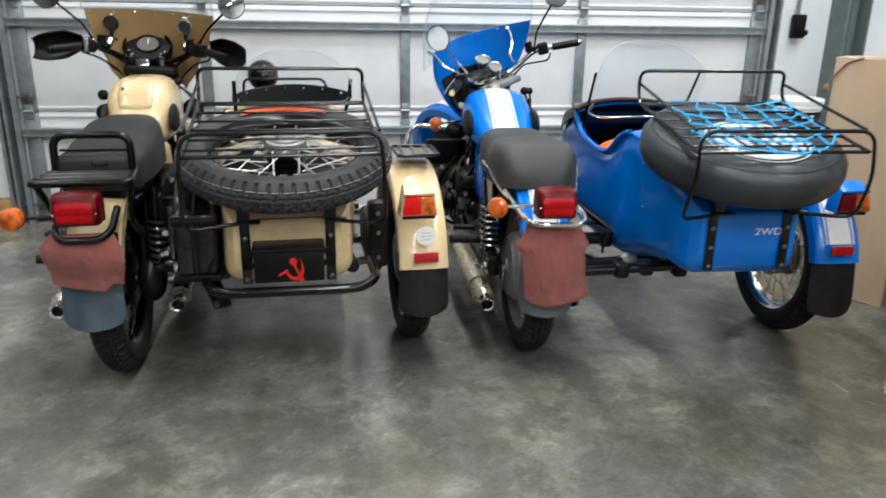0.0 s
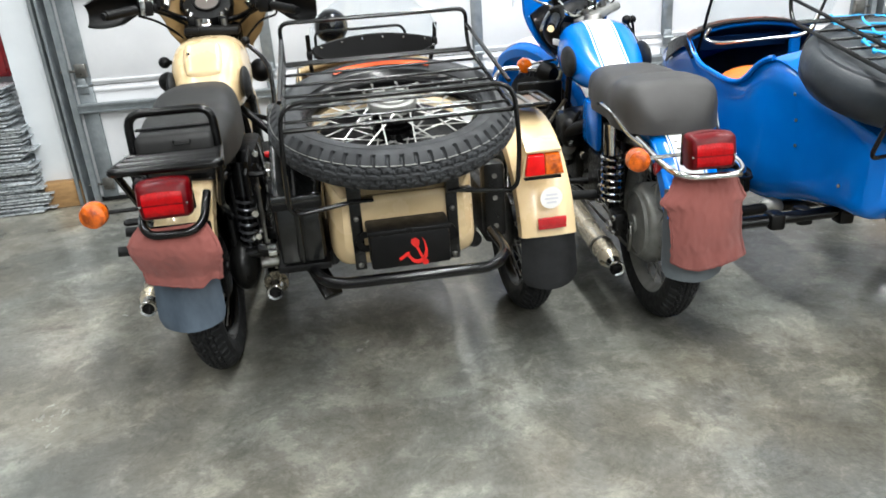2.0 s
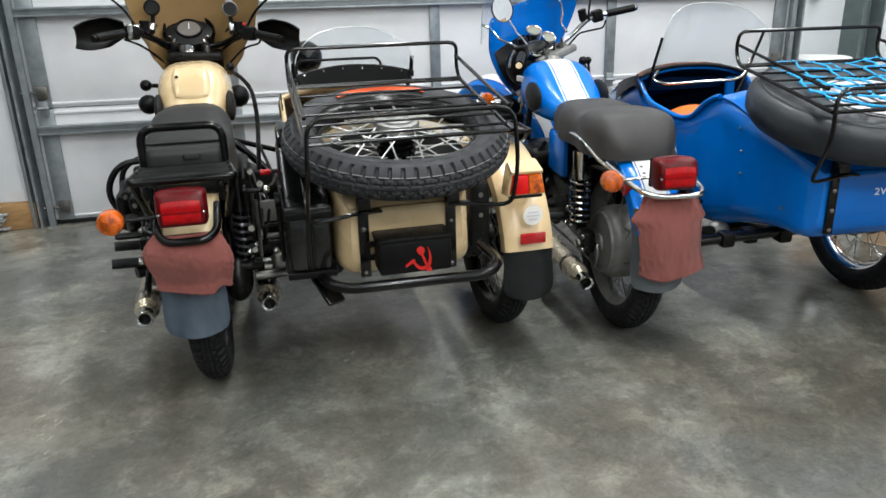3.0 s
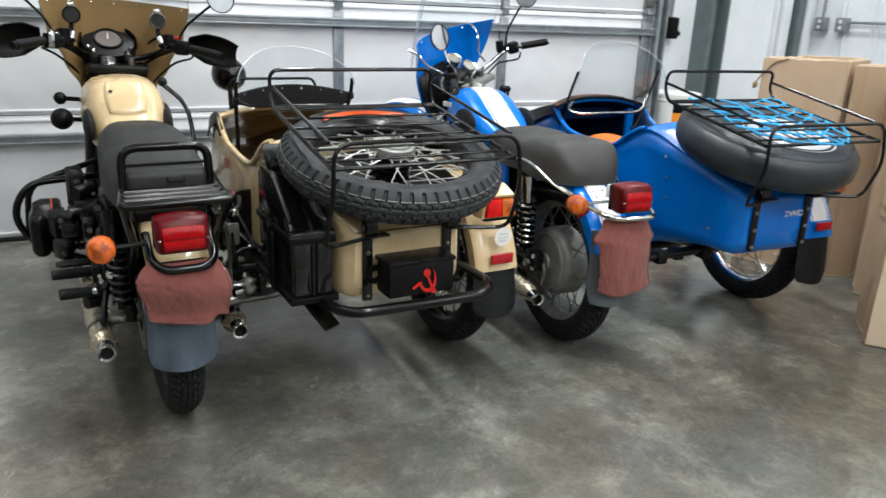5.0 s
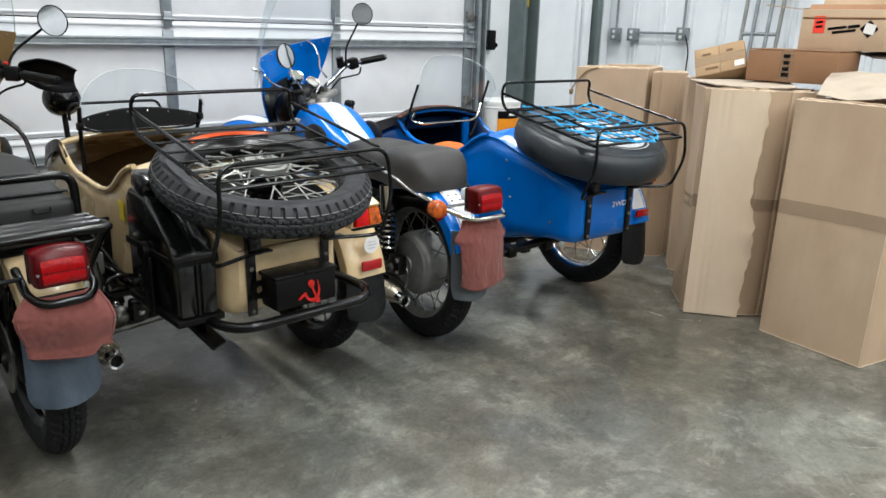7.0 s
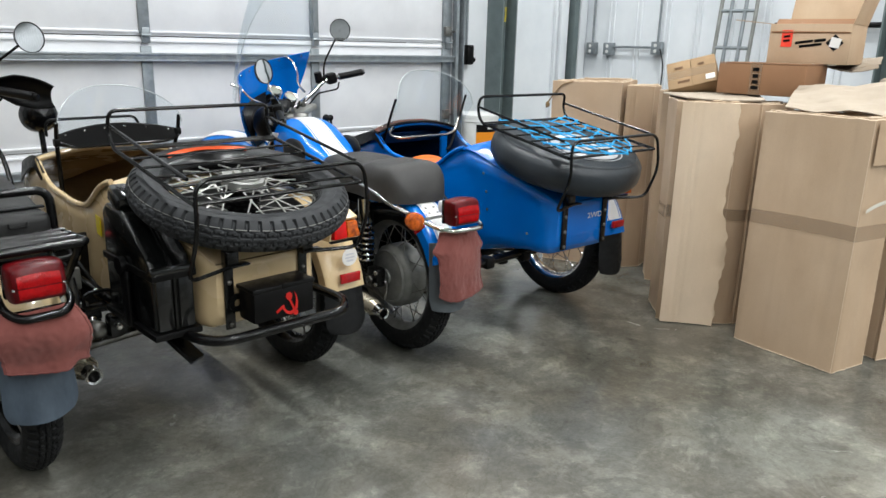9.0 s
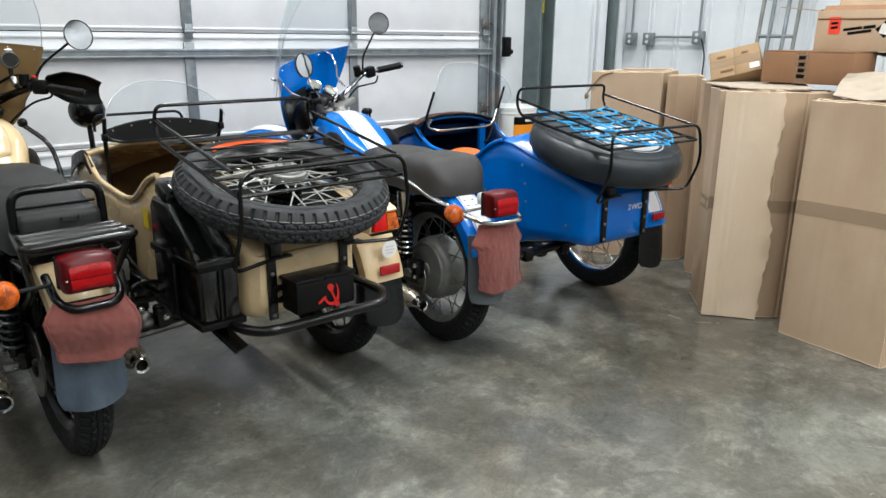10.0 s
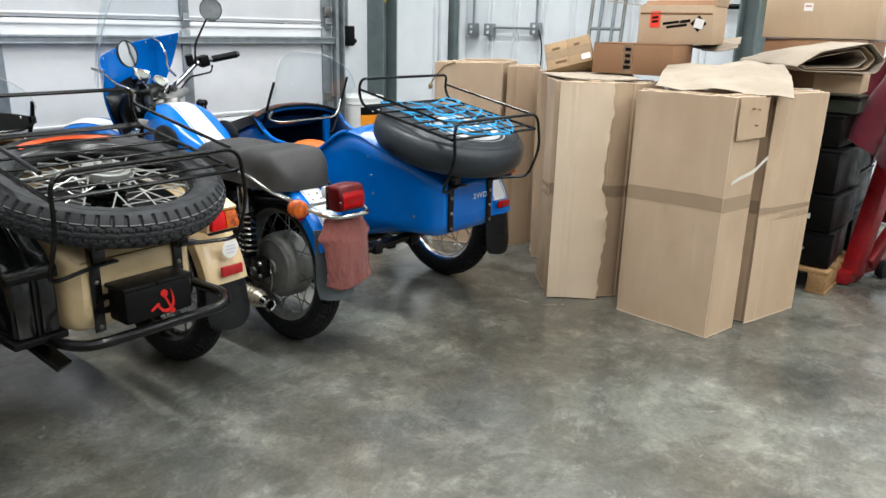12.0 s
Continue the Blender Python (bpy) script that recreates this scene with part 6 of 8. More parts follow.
lv = part("reverse_lever", tubes([(0.176, 0.878, 0.908), (0.181, 0.872, 0.86), (0.172, 0.84, 0.78), (0.15, 0.78, 0.66)], 0.006, 8, rad=0.05), BLACK, blue, "black lever with a round knob")
part("lever_knob", dome(bmesh.new(), (0.176, 0.878, 0.912), (0.0165, 0.0165, 0.0165)), SATIN, lv)
part("frame", tubes([(0, 1.0, 0.91), (0, 0.5, 0.68), (0, 0.1, 0.64), (0, -0.1, 0.60)], 0.02, 10, rad=0.1), BLACK, blue)
part("side_panel", boxes((-0.13, 0.36, 0.60), (0.03, 0.20, 0.17), 0.02), BLUE, blue)
part("side_panel", boxes((0.13, 0.36, 0.60), (0.03, 0.20, 0.17), 0.02), BLUE, blue)
for s in (-1, 1):
    part("subframe", tubes([(s * 0.10, -0.15, 0.64), (s * 0.10, 0.2, 0.60), (s * 0.12, 0.35, 0.30), (s * 0.12, 0.95, 0.22), (s * 0.05, 1.02, 0.80)], 0.015, 10, rad=0.08), BLACK, blue)
    part("swing_arm", tubes([(s * 0.11, 0.0, 0.33), (s * 0.13, 0.12, 0.38), (s * 0.11, 0.42, 0.36)], 0.02, 10, rad=0.05), BLACK, blue)
    shock(blue, (s * 0.138, 0.075, 0.665), (s * 0.138, 0.06, 0.37), None, CHROME, 0.034)
    exhaust(blue, s, -0.11, 0.215, 0.165, None, 0.038)
    part("foot_peg", cyl(bmesh.new(), (s * 0.15, 0.18, 0.385), (s * 0.28, 0.16, 0.395), 0.017, n=12), RUBBER, blue)
part("final_drive", dome(bmesh.new(), (0.115, 0.0, 0.33), (0.06, 0.10, 0.10), 20, 12), ALU, blue, "cast final drive housing")
cs = part("cross_shaft", tubes([(0.16, 0.0, 0.33), (1.02, 0.10, 0.335)], 0.02, 12), DARK, blue, "black drive shaft to the sidecar wheel")
for x in (0.24, 0.42, 0.80):
    part("shaft_joint", dome(bmesh.new(), (x, 0.01 + 0.1 * x * 0.6, 0.332), (0.045, 0.034, 0.034), 14, 10), ALU if x > 0.4 else DARK, cs)
engine(blue, DARK)
for s in (-1, 1):
    part("air_filter", boxes((s * 0.16, 0.60, 0.53), (0.09, 0.18, 0.12), 0.03, seg=3), SATIN, blue)
    part("intake_tube", tubes([(s * 0.10, 0.45, 0.58), (s * 0.18, 0.52, 0.54), (s * 0.18, 0.62, 0.48)], 0.028, 12, rad=0.06), SATIN, blue)
    part("frame_plate", boxes((s * 0.125, 0.22, 0.42), (0.02, 0.36, 0.16), 0.006), DARK, blue)
part("leg_shield", boxes((-0.22, 0.93, 0.58), (0.20, 0.03, 0.20), 0.012, M=Matrix.Rotation(radians(12), 4, "X")), SATIN, blue)
part("oil_cooler", boxes((-0.24, 0.86, 0.50), (0.16, 0.10, 0.12), 0.03), DARK, blue)
for k, (p, q) in enumerate((((-0.16, 0.66, 0.64), (-0.22, 0.80, 0.46)), ((-0.14, 0.50, 0.62), (-0.20, 0.62, 0.42)), ((-0.19, 0.74, 0.62), (-0.27, 0.86, 0.44)))):
    part("hose", tubes([p, ((p[0] + q[0]) / 2 - 0.03, (p[1] + q[1]) / 2, (p[2] + q[2]) / 2 - 0.02), q], 0.008, 8, rad=0.06), SATIN if k else STEEL, blue)
for x, yy, z, r in ((-0.20, 0.60, 0.60, 0.014), (-0.23, 0.70, 0.50, 0.018), (-0.18, 0.50, 0.50, 0.014), (-0.25, 0.80, 0.56, 0.012), (-0.15, 0.40, 0.47, 0.016)):
    part("bolt", cyl(bmesh.new(), (x, yy - 0.012, z), (x, yy + 0.012, z), r, n=6), CHROME, blue)
part("tool_tray", tubes([(0.20, 0.02, 0.45), (0.20, 0.16, 0.45), (0.34, 0.16, 0.45), (0.34, 0.02, 0.45)], 0.006, 8, closed=True, rad=0.02), BLACK, blue)
for x in (0.22, 0.32):
    part("tray_leg", tubes([(x, 0.05, 0.45), (x, 0.05, 0.36)], 0.006, 8), BLACK, blue)
bar, T = handlebars(blue, STEER, False)
for c, rr, rx in ((V(0.042, 0.20, 1.085), 0.042, 30), (V(0.037, 0.105, 1.052), 0.036, 42)):
    Mg = Matrix.Translation(c) @ Matrix.Rotation(radians(rx), 4, "X") @ Matrix.Diagonal((rr / 0.038, rr / 0.038, 1, 1))
    g = part("gauge", T(lathe(bmesh.new(), [(0.022, -0.08), (0.034, -0.03), (0.038, 0.0), (0.038, 0.012), (0.035, 0.016), (0.031, 0.014), (0.03, 0.008)], Mg, 28)), CHROME, bar, "round chrome gauge")
    part("dial", T(lathe(bmesh.new(), [(0.03, 0.008), (0, 0.008)], Mg, 28)), mat("pale_dial", "74786f", 0.3), g)
part("wiring_cover", T(dome(bmesh.new(), (-0.06, 0.13, 1.02), (0.10, 0.07, 0.05), 18, 12)), SATIN, bar)
part("wiring_cover", T(dome(bmesh.new(), (-0.12, 0.16, 0.97), (0.07, 0.08, 0.09), 18, 12)), SATIN, bar)
for k in range(5):
    part("cable", T(tubes([(-0.16 + 0.05 * k, 0.02, 1.05), (-0.18 + 0.07 * k, 0.09, 1.0 - 0.01 * k), (-0.10 + 0.03 * k, 0.14, 0.88), (-0.06 + 0.02 * k, 0.16, 0.75)], 0.005, 8, rad=0.05)), SATIN, bar)
mirror(bar, T, -1, (-0.20, 0.0, 1.10), (-0.365, -0.083, 1.305), 0.056, 2, -2)
mirror(bar, T, 1, (0.222, 0.0, 1.10), (0.355, -0.075, 1.312), 0.056, 0, -42)
indicator(blue, (-0.10, 1.12, 0.735), (-0.255, 1.10, 0.722), 0.034, CHROME)
part("shift_lever", tubes([(0.19, 0.62, 0.55), (0.185, 0.78, 0.80), (0.15, 0.865, 0.90)], 0.006, 8, rad=0.08), BLACK, blue)
part("lever_knob", dome(bmesh.new(), (0.148, 0.87, 0.912), (0.02, 0.02, 0.02)), SATIN, blue)


def bfair(u, v):
    x = (v - 0.5) * 2
    z = 0.80 + 0.41 * u
    w = smooth(z, [(0.80, 0.09), (0.87, 0.155), (0.95, 0.22), (1.09, 0.295), (1.21, 0.31)])
    return V(x * w + 0.035, 0.37 - 0.05 * u - (0.03 + 0.155 * u) * x * x, z + 0.008 * (1 - x * x) * u)


fa = part("fairing", T(grid(bmesh.new(), bfair, 16, 20, 0.005)), BLUE, bar, "blue plastic handlebar fairing")
# black sheet stands for shade inside the fairing and the dark nacelle
part("fairing_shade", T(grid(bmesh.new(), lambda u, v: bfair(0.04 + 0.60 * u, 0.10 + 0.62 * v) + V(0, -0.014 - 0.02 * math.sin(math.pi * v), 0), 10, 12, 0.004)), SATIN, fa, "black sheet for the shaded inside and headlight nacelle")
for k in range(7):
    part("stud", T(dome(bmesh.new(), bfair(0.965, 0.05 + 0.15 * k) + V(0, -0.006, 0), (0.006, 0.006, 0.006), 8, 6)), CHROME, fa)
for s in (-1, 1):
    part("screen_stay", T(tubes([(s * 0.141, 0.08, 1.05), (s * 0.16, 0.13, 1.09), (s * 0.215, 0.15, 1.13), (s * 0.235, 0.18, 1.195), (s * 0.24, 0.225, 1.215)], 0.006, 8, rad=0.03)), CHROME, fa)


def bscreen(u, v):
    x = (v - 0.5) * 2
    z = 1.15 + 0.46 * u
    w = 0.335 * math.sqrt(max(0.02, 1 - (max(0, u - 0.15) / 0.87) ** 2.6))
    return V(x * w, 0.332 - 0.185 * x * x - 0.20 * u, z)


part("windscreen", T(grid(bmesh.new(), bscreen, 20, 18, 0.003)), GLASSM, bar, "tall clear plastic windscreen").visible_shadow = False
part("screen_edge", T(tubes([bscreen(k / 24, 0) for k in range(25)] + [bscreen(1, k / 8) for k in range(1, 8)] + [bscreen(1 - k / 24, 1) for k in range(25)], 0.0019, 6, rad=0)), CLEAREDGE, bar)
part("headlight", T(lathe(bmesh.new(), [(0, -0.10), (0.06, -0.09), (0.085, -0.04), (0.09, 0.03), (0.088, 0.05)], Matrix.Translation((0, 0.28, 0.93)) @ Matrix.Rotation(radians(-90), 4, "X"), 28)), CHROME, bar)
part("fog_lamp", T(lathe(bmesh.new(), [(0, -0.05), (0.03, -0.045), (0.045, -0.02), (0.048, 0.02), (0.04, 0.03), (0, 0.034)], Matrix.Translation((-0.20, 0.22, 0.80)) @ Matrix.Rotation(radians(-80), 4, "X"), 24)), SATIN, bar)
part("brake_cable", tubes([(0.295, 0.985, 1.085), (0.285, 0.98, 1.05), (0.20, 0.98, 1.036), (0.165, 0.98, 1.03), (0.11, 0.985, 0.97), (0.075, 1.0, 0.90)], 0.0045, 8, rad=0.03), SATIN, bar)
part("engine_guard", tubes([(-0.10, 1.05, 0.70), (-0.38, 1.10, 0.72), (-0.42, 1.02, 0.62), (-0.36, 0.92, 0.30), (-0.12, 0.9, 0.22)], 0.011, 10, rad=0.08), CHROME, blue)

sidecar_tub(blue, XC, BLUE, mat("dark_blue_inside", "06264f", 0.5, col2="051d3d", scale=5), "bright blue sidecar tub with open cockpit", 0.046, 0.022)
part("orange_cushion", dome(bmesh.new(), (XC - 0.08, 0.54, 0.655), (0.14, 0.12, 0.08), 20, 12), ORANGE, blue, "orange seat cushion")
rack(blue, XC + 0.01)
straps(blue, XC, (-0.127, 0.127))
# covered spare wheel
for s in (-1, 1):
    part("swing_arm_beam", tubes([(s * 0.118, -0.02, 0.33), (s * 0.118, 0.26, 0.345), (s * 0.10, 0.52, 0.36)], 0.021, 10, rad=0.08), BLACK, blue)
part("shock_mount", boxes((-0.135, -0.01, 0.345), (0.05, 0.075, 0.085), 0.012), DARK, blue)
# black panel put in for the dark shade ahead of the wheel
part("shade_panel", boxes((-0.098, 0.24, 0.50), (0.014, 0.34, 0.24), 0.005), SATIN, blue)
part("peg_bracket", boxes((-0.155, 0.26, 0.40), (0.016, 0.22, 0.09), 0.006, M=Matrix.Rotation(radians(-20), 4, "X")), DARK, blue)
part("foot_peg", tubes([(-0.16, 0.30, 0.40), (-0.25, 0.30, 0.405)], 0.013, 10), SATIN, blue)
part("brake_rod", tubes([(-0.105, -0.02, 0.255), (-0.13, 0.20, 0.28), (-0.15, 0.46, 0.30)], 0.005, 8, rad=0.05), STEEL, blue)
for yy, z, r in ((-0.045, 0.372, 0.011), (-0.045, 0.322, 0.009), (0.13, 0.43, 0.012), (0.15, 0.37, 0.010)):
    part("bolt", dome(bmesh.new(), (-0.162, yy, z), (0.008, r, r), 10, 6), CHROME, blue)
SM = spare_matrix(XC + 0.0)
R = 0.328
cov = part("spare_cover", lathe(bmesh.new(), [(0, 0.066), (0.12, 0.070), (0.22, 0.072), (0.275, 0.068), (0.305, 0.055), (0.324, 0.03), (R, 0.0), (0.325, -0.03), (0.305, -0.058), (0.28, -0.07), (0, -0.07)], SM, 56), mat("black_vinyl_cover", "1b2024", 0.42, col2="272c31", scale=6, rvar=0.12, bump=0.8, bscale=14, spec=0.45), blue, "spare wheel in a black vinyl cover")
part("cover_seam", lathe(bmesh.new(), [(0.292, 0.0625), (0.296, 0.0645), (0.300, 0.0595)], SM, 56), cov.data.materials[0], cov)
for a0, a1, r0, r1 in ((185, 355, 0.105, 0.145), (20, 160, 0.105, 0.145), (0, 360, 0.158, 0.164)):
    part("printed_arc", lathe(bmesh.new(), [(r0, 0.0725), (r1, 0.0735), (r1, 0.0745), (r0, 0.0735)], SM @ Matrix.Translation((0, -0.085, 0)), 40, closed=True, arc=(radians(a0), radians(a1))), LOGO, cov)
for k in range(7):
    x = -0.12 + 0.04 * k
    part("printed_bar", boxes(SM @ V(x, -0.09, 0.0725), (0.02, 0.06, 0.002), M=SM.to_3x3().to_4x4() @ Matrix.Rotation(radians(12), 4, "Z")), LOGO, cov)
f = sidecar_fender(blue, 1.11, 0.12, BLUE, "blue sidecar fender with white stripe")


def sfs(w, x0):
    return lambda u, v: V(1.11 + x0 + (v - 0.5) * w, 0.12 + 0.4085 * math.cos(radians(40 + 118 * u)), 0.325 + 0.4085 * math.sin(radians(40 + 118 * u)))


part("fender_stripe", grid(bmesh.new(), sfs(0.085, 0), 28, 4, 0.001), WHITE, f, "white stripe")
for s in (-1, 1):
    part("pin_stripe", grid(bmesh.new(), sfs(0.006, s * 0.052), 28, 1, 0.001), WHITE, f)
corner_lamp(f, 1.11, -0.27, 0.650, BLUE, REDLENS)
part("rear_reflector", boxes((1.105, -0.284, 0.462), (0.085, 0.012, 0.034), 0.003), REDREFL, f, "red reflector")
mud_flap(blue, 1.11, -0.27, 0.20, 0.44, 0.185, "black rubber mud flap", 0.03, RUBBER)
for x in (XC - 0.12, XC + 0.16):
    part("sidecar_frame", tubes([(x, -0.30, 0.43), (x, 0.1, 0.37), (x, 0.9, 0.375)], 0.022, 10), BLACK, blue)
for yy, x1 in ((-0.22, 0.60), (0.15, 0.98), (0.75, 0.98)):
    part("sidecar_cross_tube", tubes([(0.12, yy, 0.38), (x1, yy, 0.40)], 0.02, 10), BLACK, blue)
for x, yy in ((0.30, -0.22), (0.40, -0.20), (0.36, 0.15), (0.52, -0.22)):
    part("tube_clamp", boxes((x, yy, 0.385), (0.05, 0.06, 0.055), 0.012), DARK, blue)
part("upper_strut", tubes([(0.06, 0.35, 0.66), (XC - 0.24, 0.12, 0.42)], 0.016, 10), BLACK, blue)
part("lower_strut", tubes([(0.06, 0.9, 0.70), (XC - 0.24, 0.75, 0.42)], 0.016, 10), BLACK, blue)
for yy, z in ((-0.05, 0.74), (-0.07, 0.66), (-0.08, 0.58), (-0.33, 0.52)):
    part("rivet", dome(bmesh.new(), (XC - tub_half(yy) * 0.985 - 0.004, yy, z), (0.004, 0.006, 0.006), 8, 6), STEEL, blue)
part("sidecar_swing_arm", boxes((0.93, -0.02, 0.45), (0.05, 0.32, 0.15), 0.02), SATIN, blue)
part("suspension_cover", boxes((0.935, -0.16, 0.50), (0.06, 0.06, 0.20), 0.015), DARK, blue)
# lettering on the back of the tub
cu = bpy.data.curves.new("lettering", "FONT")
cu.body, cu.size, cu.extrude, cu.align_x, cu.align_y = "2WD", 0.035, 0.0008, "CENTER", "CENTER"
tmp = bpy.data.objects.new("lettering", cu)
me = bpy.data.meshes.new_from_object(tmp)
bpy.data.objects.remove(tmp)
me.materials.append(WHITE)
let = new("lettering", me)
let.parent = blue
let.matrix_basis = Matrix.Translation((0.70, -0.4645, 0.594)) @ Matrix.Rotation(radians(90), 4, "X") @ Matrix.Diagonal((1.2, 0.95, 1, 1))
let["label"] = "pale grey lettering"
# sidecar apron, screen and rails
def bapron(u, v):
    x = 2 * v - 1
    return V(XC - 0.012 + x * 0.258, 0.70 + 0.035 * (1 - x * x) + 0.05 * u, 0.855 + 0.042 * (1 - abs(x) ** 2.6) - 0.010 * (1 - u) ** 2 - 0.002 * u)


ap = part("cockpit_apron", grid(bmesh.new(), bapron, 6, 28, 0.006), mat("rust_black_apron", "6b3320", 0.6, col2="1c120e", scale=7, mix=(0.42, 0.56)), blue, "black and rust-orange cockpit apron")
part("apron_edge", tubes([bapron(0, k / 28) for k in range(29)], 0.007, 8, rad=0), SATIN, ap)
for k in range(7):
    part("stud", dome(bmesh.new(), bapron(0.35, (k + 0.5) / 7) + V(0, -0.002, 0.005), (0.0045, 0.0045, 0.0045), 8, 6), CHROME, ap)
# dash panel and underside of the hood; shade is put into their blue
dash = part("dash_panel", grid(bmesh.new(), lambda u, v: V(XC + (2 * v - 1) * 0.235, 0.90 - 0.06 * (1 - (2 * v - 1) ** 2) * u, 0.76 + 0.06 * u), 6, 16, 0.006), mat("shaded_blue_dash", "0a3568", 0.45, col2="072a55", scale=6), blue)
part("hood_underside", grid(bmesh.new(), lambda u, v: V(XC + (2 * v - 1) * 0.24, 0.75 + 0.28 * u, 0.838 + 0.036 * (1 - abs(2 * v - 1) ** 2.6) - 0.075 * u), 8, 16, 0.004), dash.data.materials[0], blue, "hood underside, its blue darkened for shade")
part("dash_pillar", boxes((XC + 0.205, 0.76, 0.75), (0.045, 0.03, 0.15), 0.012), BLUE, blue)
part("grab_rail", tubes([(0.437, 0.685, 0.872), (0.410, 0.69, 0.832), (0.46, 0.665, 0.814), (0.80, 0.665, 0.818), (0.862, 0.69, 0.836), (0.889, 0.70, 0.905)], 0.0075, 10, rad=0.035), CHROME, blue, "chrome cockpit rail")
for pts in ([(0.427, 0.649, 1.015), (0.424, 0.69, 0.93), (0.420, 0.775, 0.735)], [(0.941, 0.701, 1.023), (0.915, 0.70, 0.95), (0.872, 0.70, 0.83), (0.82, 0.68, 0.745), (0.78, 0.66, 0.735)]):
    part("screen_post", tubes(pts, 0.0065, 8, rad=0.06), SATIN, blue)


def bsc(u, v):
    x = 2 * v - 1
    top = 0.972 + 0.182 * (1 - abs(x) ** 2.5) ** 0.5 if abs(x) < 1 else 0.975
    return V(XC + 0.056 + x * 0.258, 0.73 + 0.13 * (1 - x * x) - 0.09 * u, 0.865 + (top - 0.865) * u)


part("sidecar_screen", grid(bmesh.new(), bsc, 12, 32, 0.003), GLASSM, blue, "clear curved sidecar screen").visible_shadow = False
part("screen_edge", tubes([bsc(1, k / 48) for k in range(49)], 0.0019, 6, rad=0), CLEAREDGE, blue)
number_cover("shop_rag", BLUEM, 0.606, -0.398, [(0, -0.088), (0.14, -0.104), (0.27, -0.132), (0.36, -0.112), (0.6, -0.100), (1, -0.090)], [(0, 0.090), (0.14, 0.104), (0.27, 0.120), (0.36, 0.108), (0.7, 0.118), (1, 0.140)],
             [(0, 0.345), (0.2, 0.322), (0.45, 0.322), (0.75, 0.338), (1, 0.352)], 8, "rust-red shop rag hung over the blue motorcycle's plate")


# blue elastic net over the covered spare
def net_point(u, v):
    c = [V(0.50, -0.05, 0), V(0.90, -0.07, 0), V(0.89, -0.44, 0), V(0.42, -0.48, 0)]
    p = (c[0] * (1 - u) + c[1] * u) * (1 - v) + (c[3] * (1 - u) + c[2] * u) * v
    p += V(0.02, -0.16, 0) * math.sin(math.pi * u) * v ** 1.5 + V(0.0, -0.05, 0) * math.sin(math.pi * u) * (1 - v)
    n = noise.noise(V(u * 4, v * 4, 1.7))
    z = 0.967 + (p.y + 0.06) / 0.525 * 0.087 + 0.004 + 0.010 * n
    return p + V(0.02 * n, 0.02 * noise.noise(V(u * 4, 7, v * 4)), z)


bm = bmesh.new()
rnd = random.Random(5)
for i in range(6):
    off = [rnd.uniform(-0.025, 0.025) for _ in range(9)]
    tube(bm, [net_point(min(1, max(0, k / 8 + off[k] * 0.6)), min(1, max(0, i / 5 + off[8 - k]))) for k in range(9)], 0.0035, 6, rad=0.01)
for j in range(7):
    off = [rnd.uniform(-0.03, 0.03) for _ in range(9)]
    tube(bm, [net_point(min(1, max(0, j / 6 + off[k])), k / 8) for k in range(9)], 0.0035, 6, rad=0.01)
for i in range(6):
    for j in range(7):
        dome(bm, net_point(j / 6, i / 5), (0.007, 0.007, 0.006), 8, 6)
net = part("bungee_net", bm, ROPE)
net.matrix_basis = BLUEM
tagged(net, "bright blue elastic cargo net stretched over the rack", "cargo net")


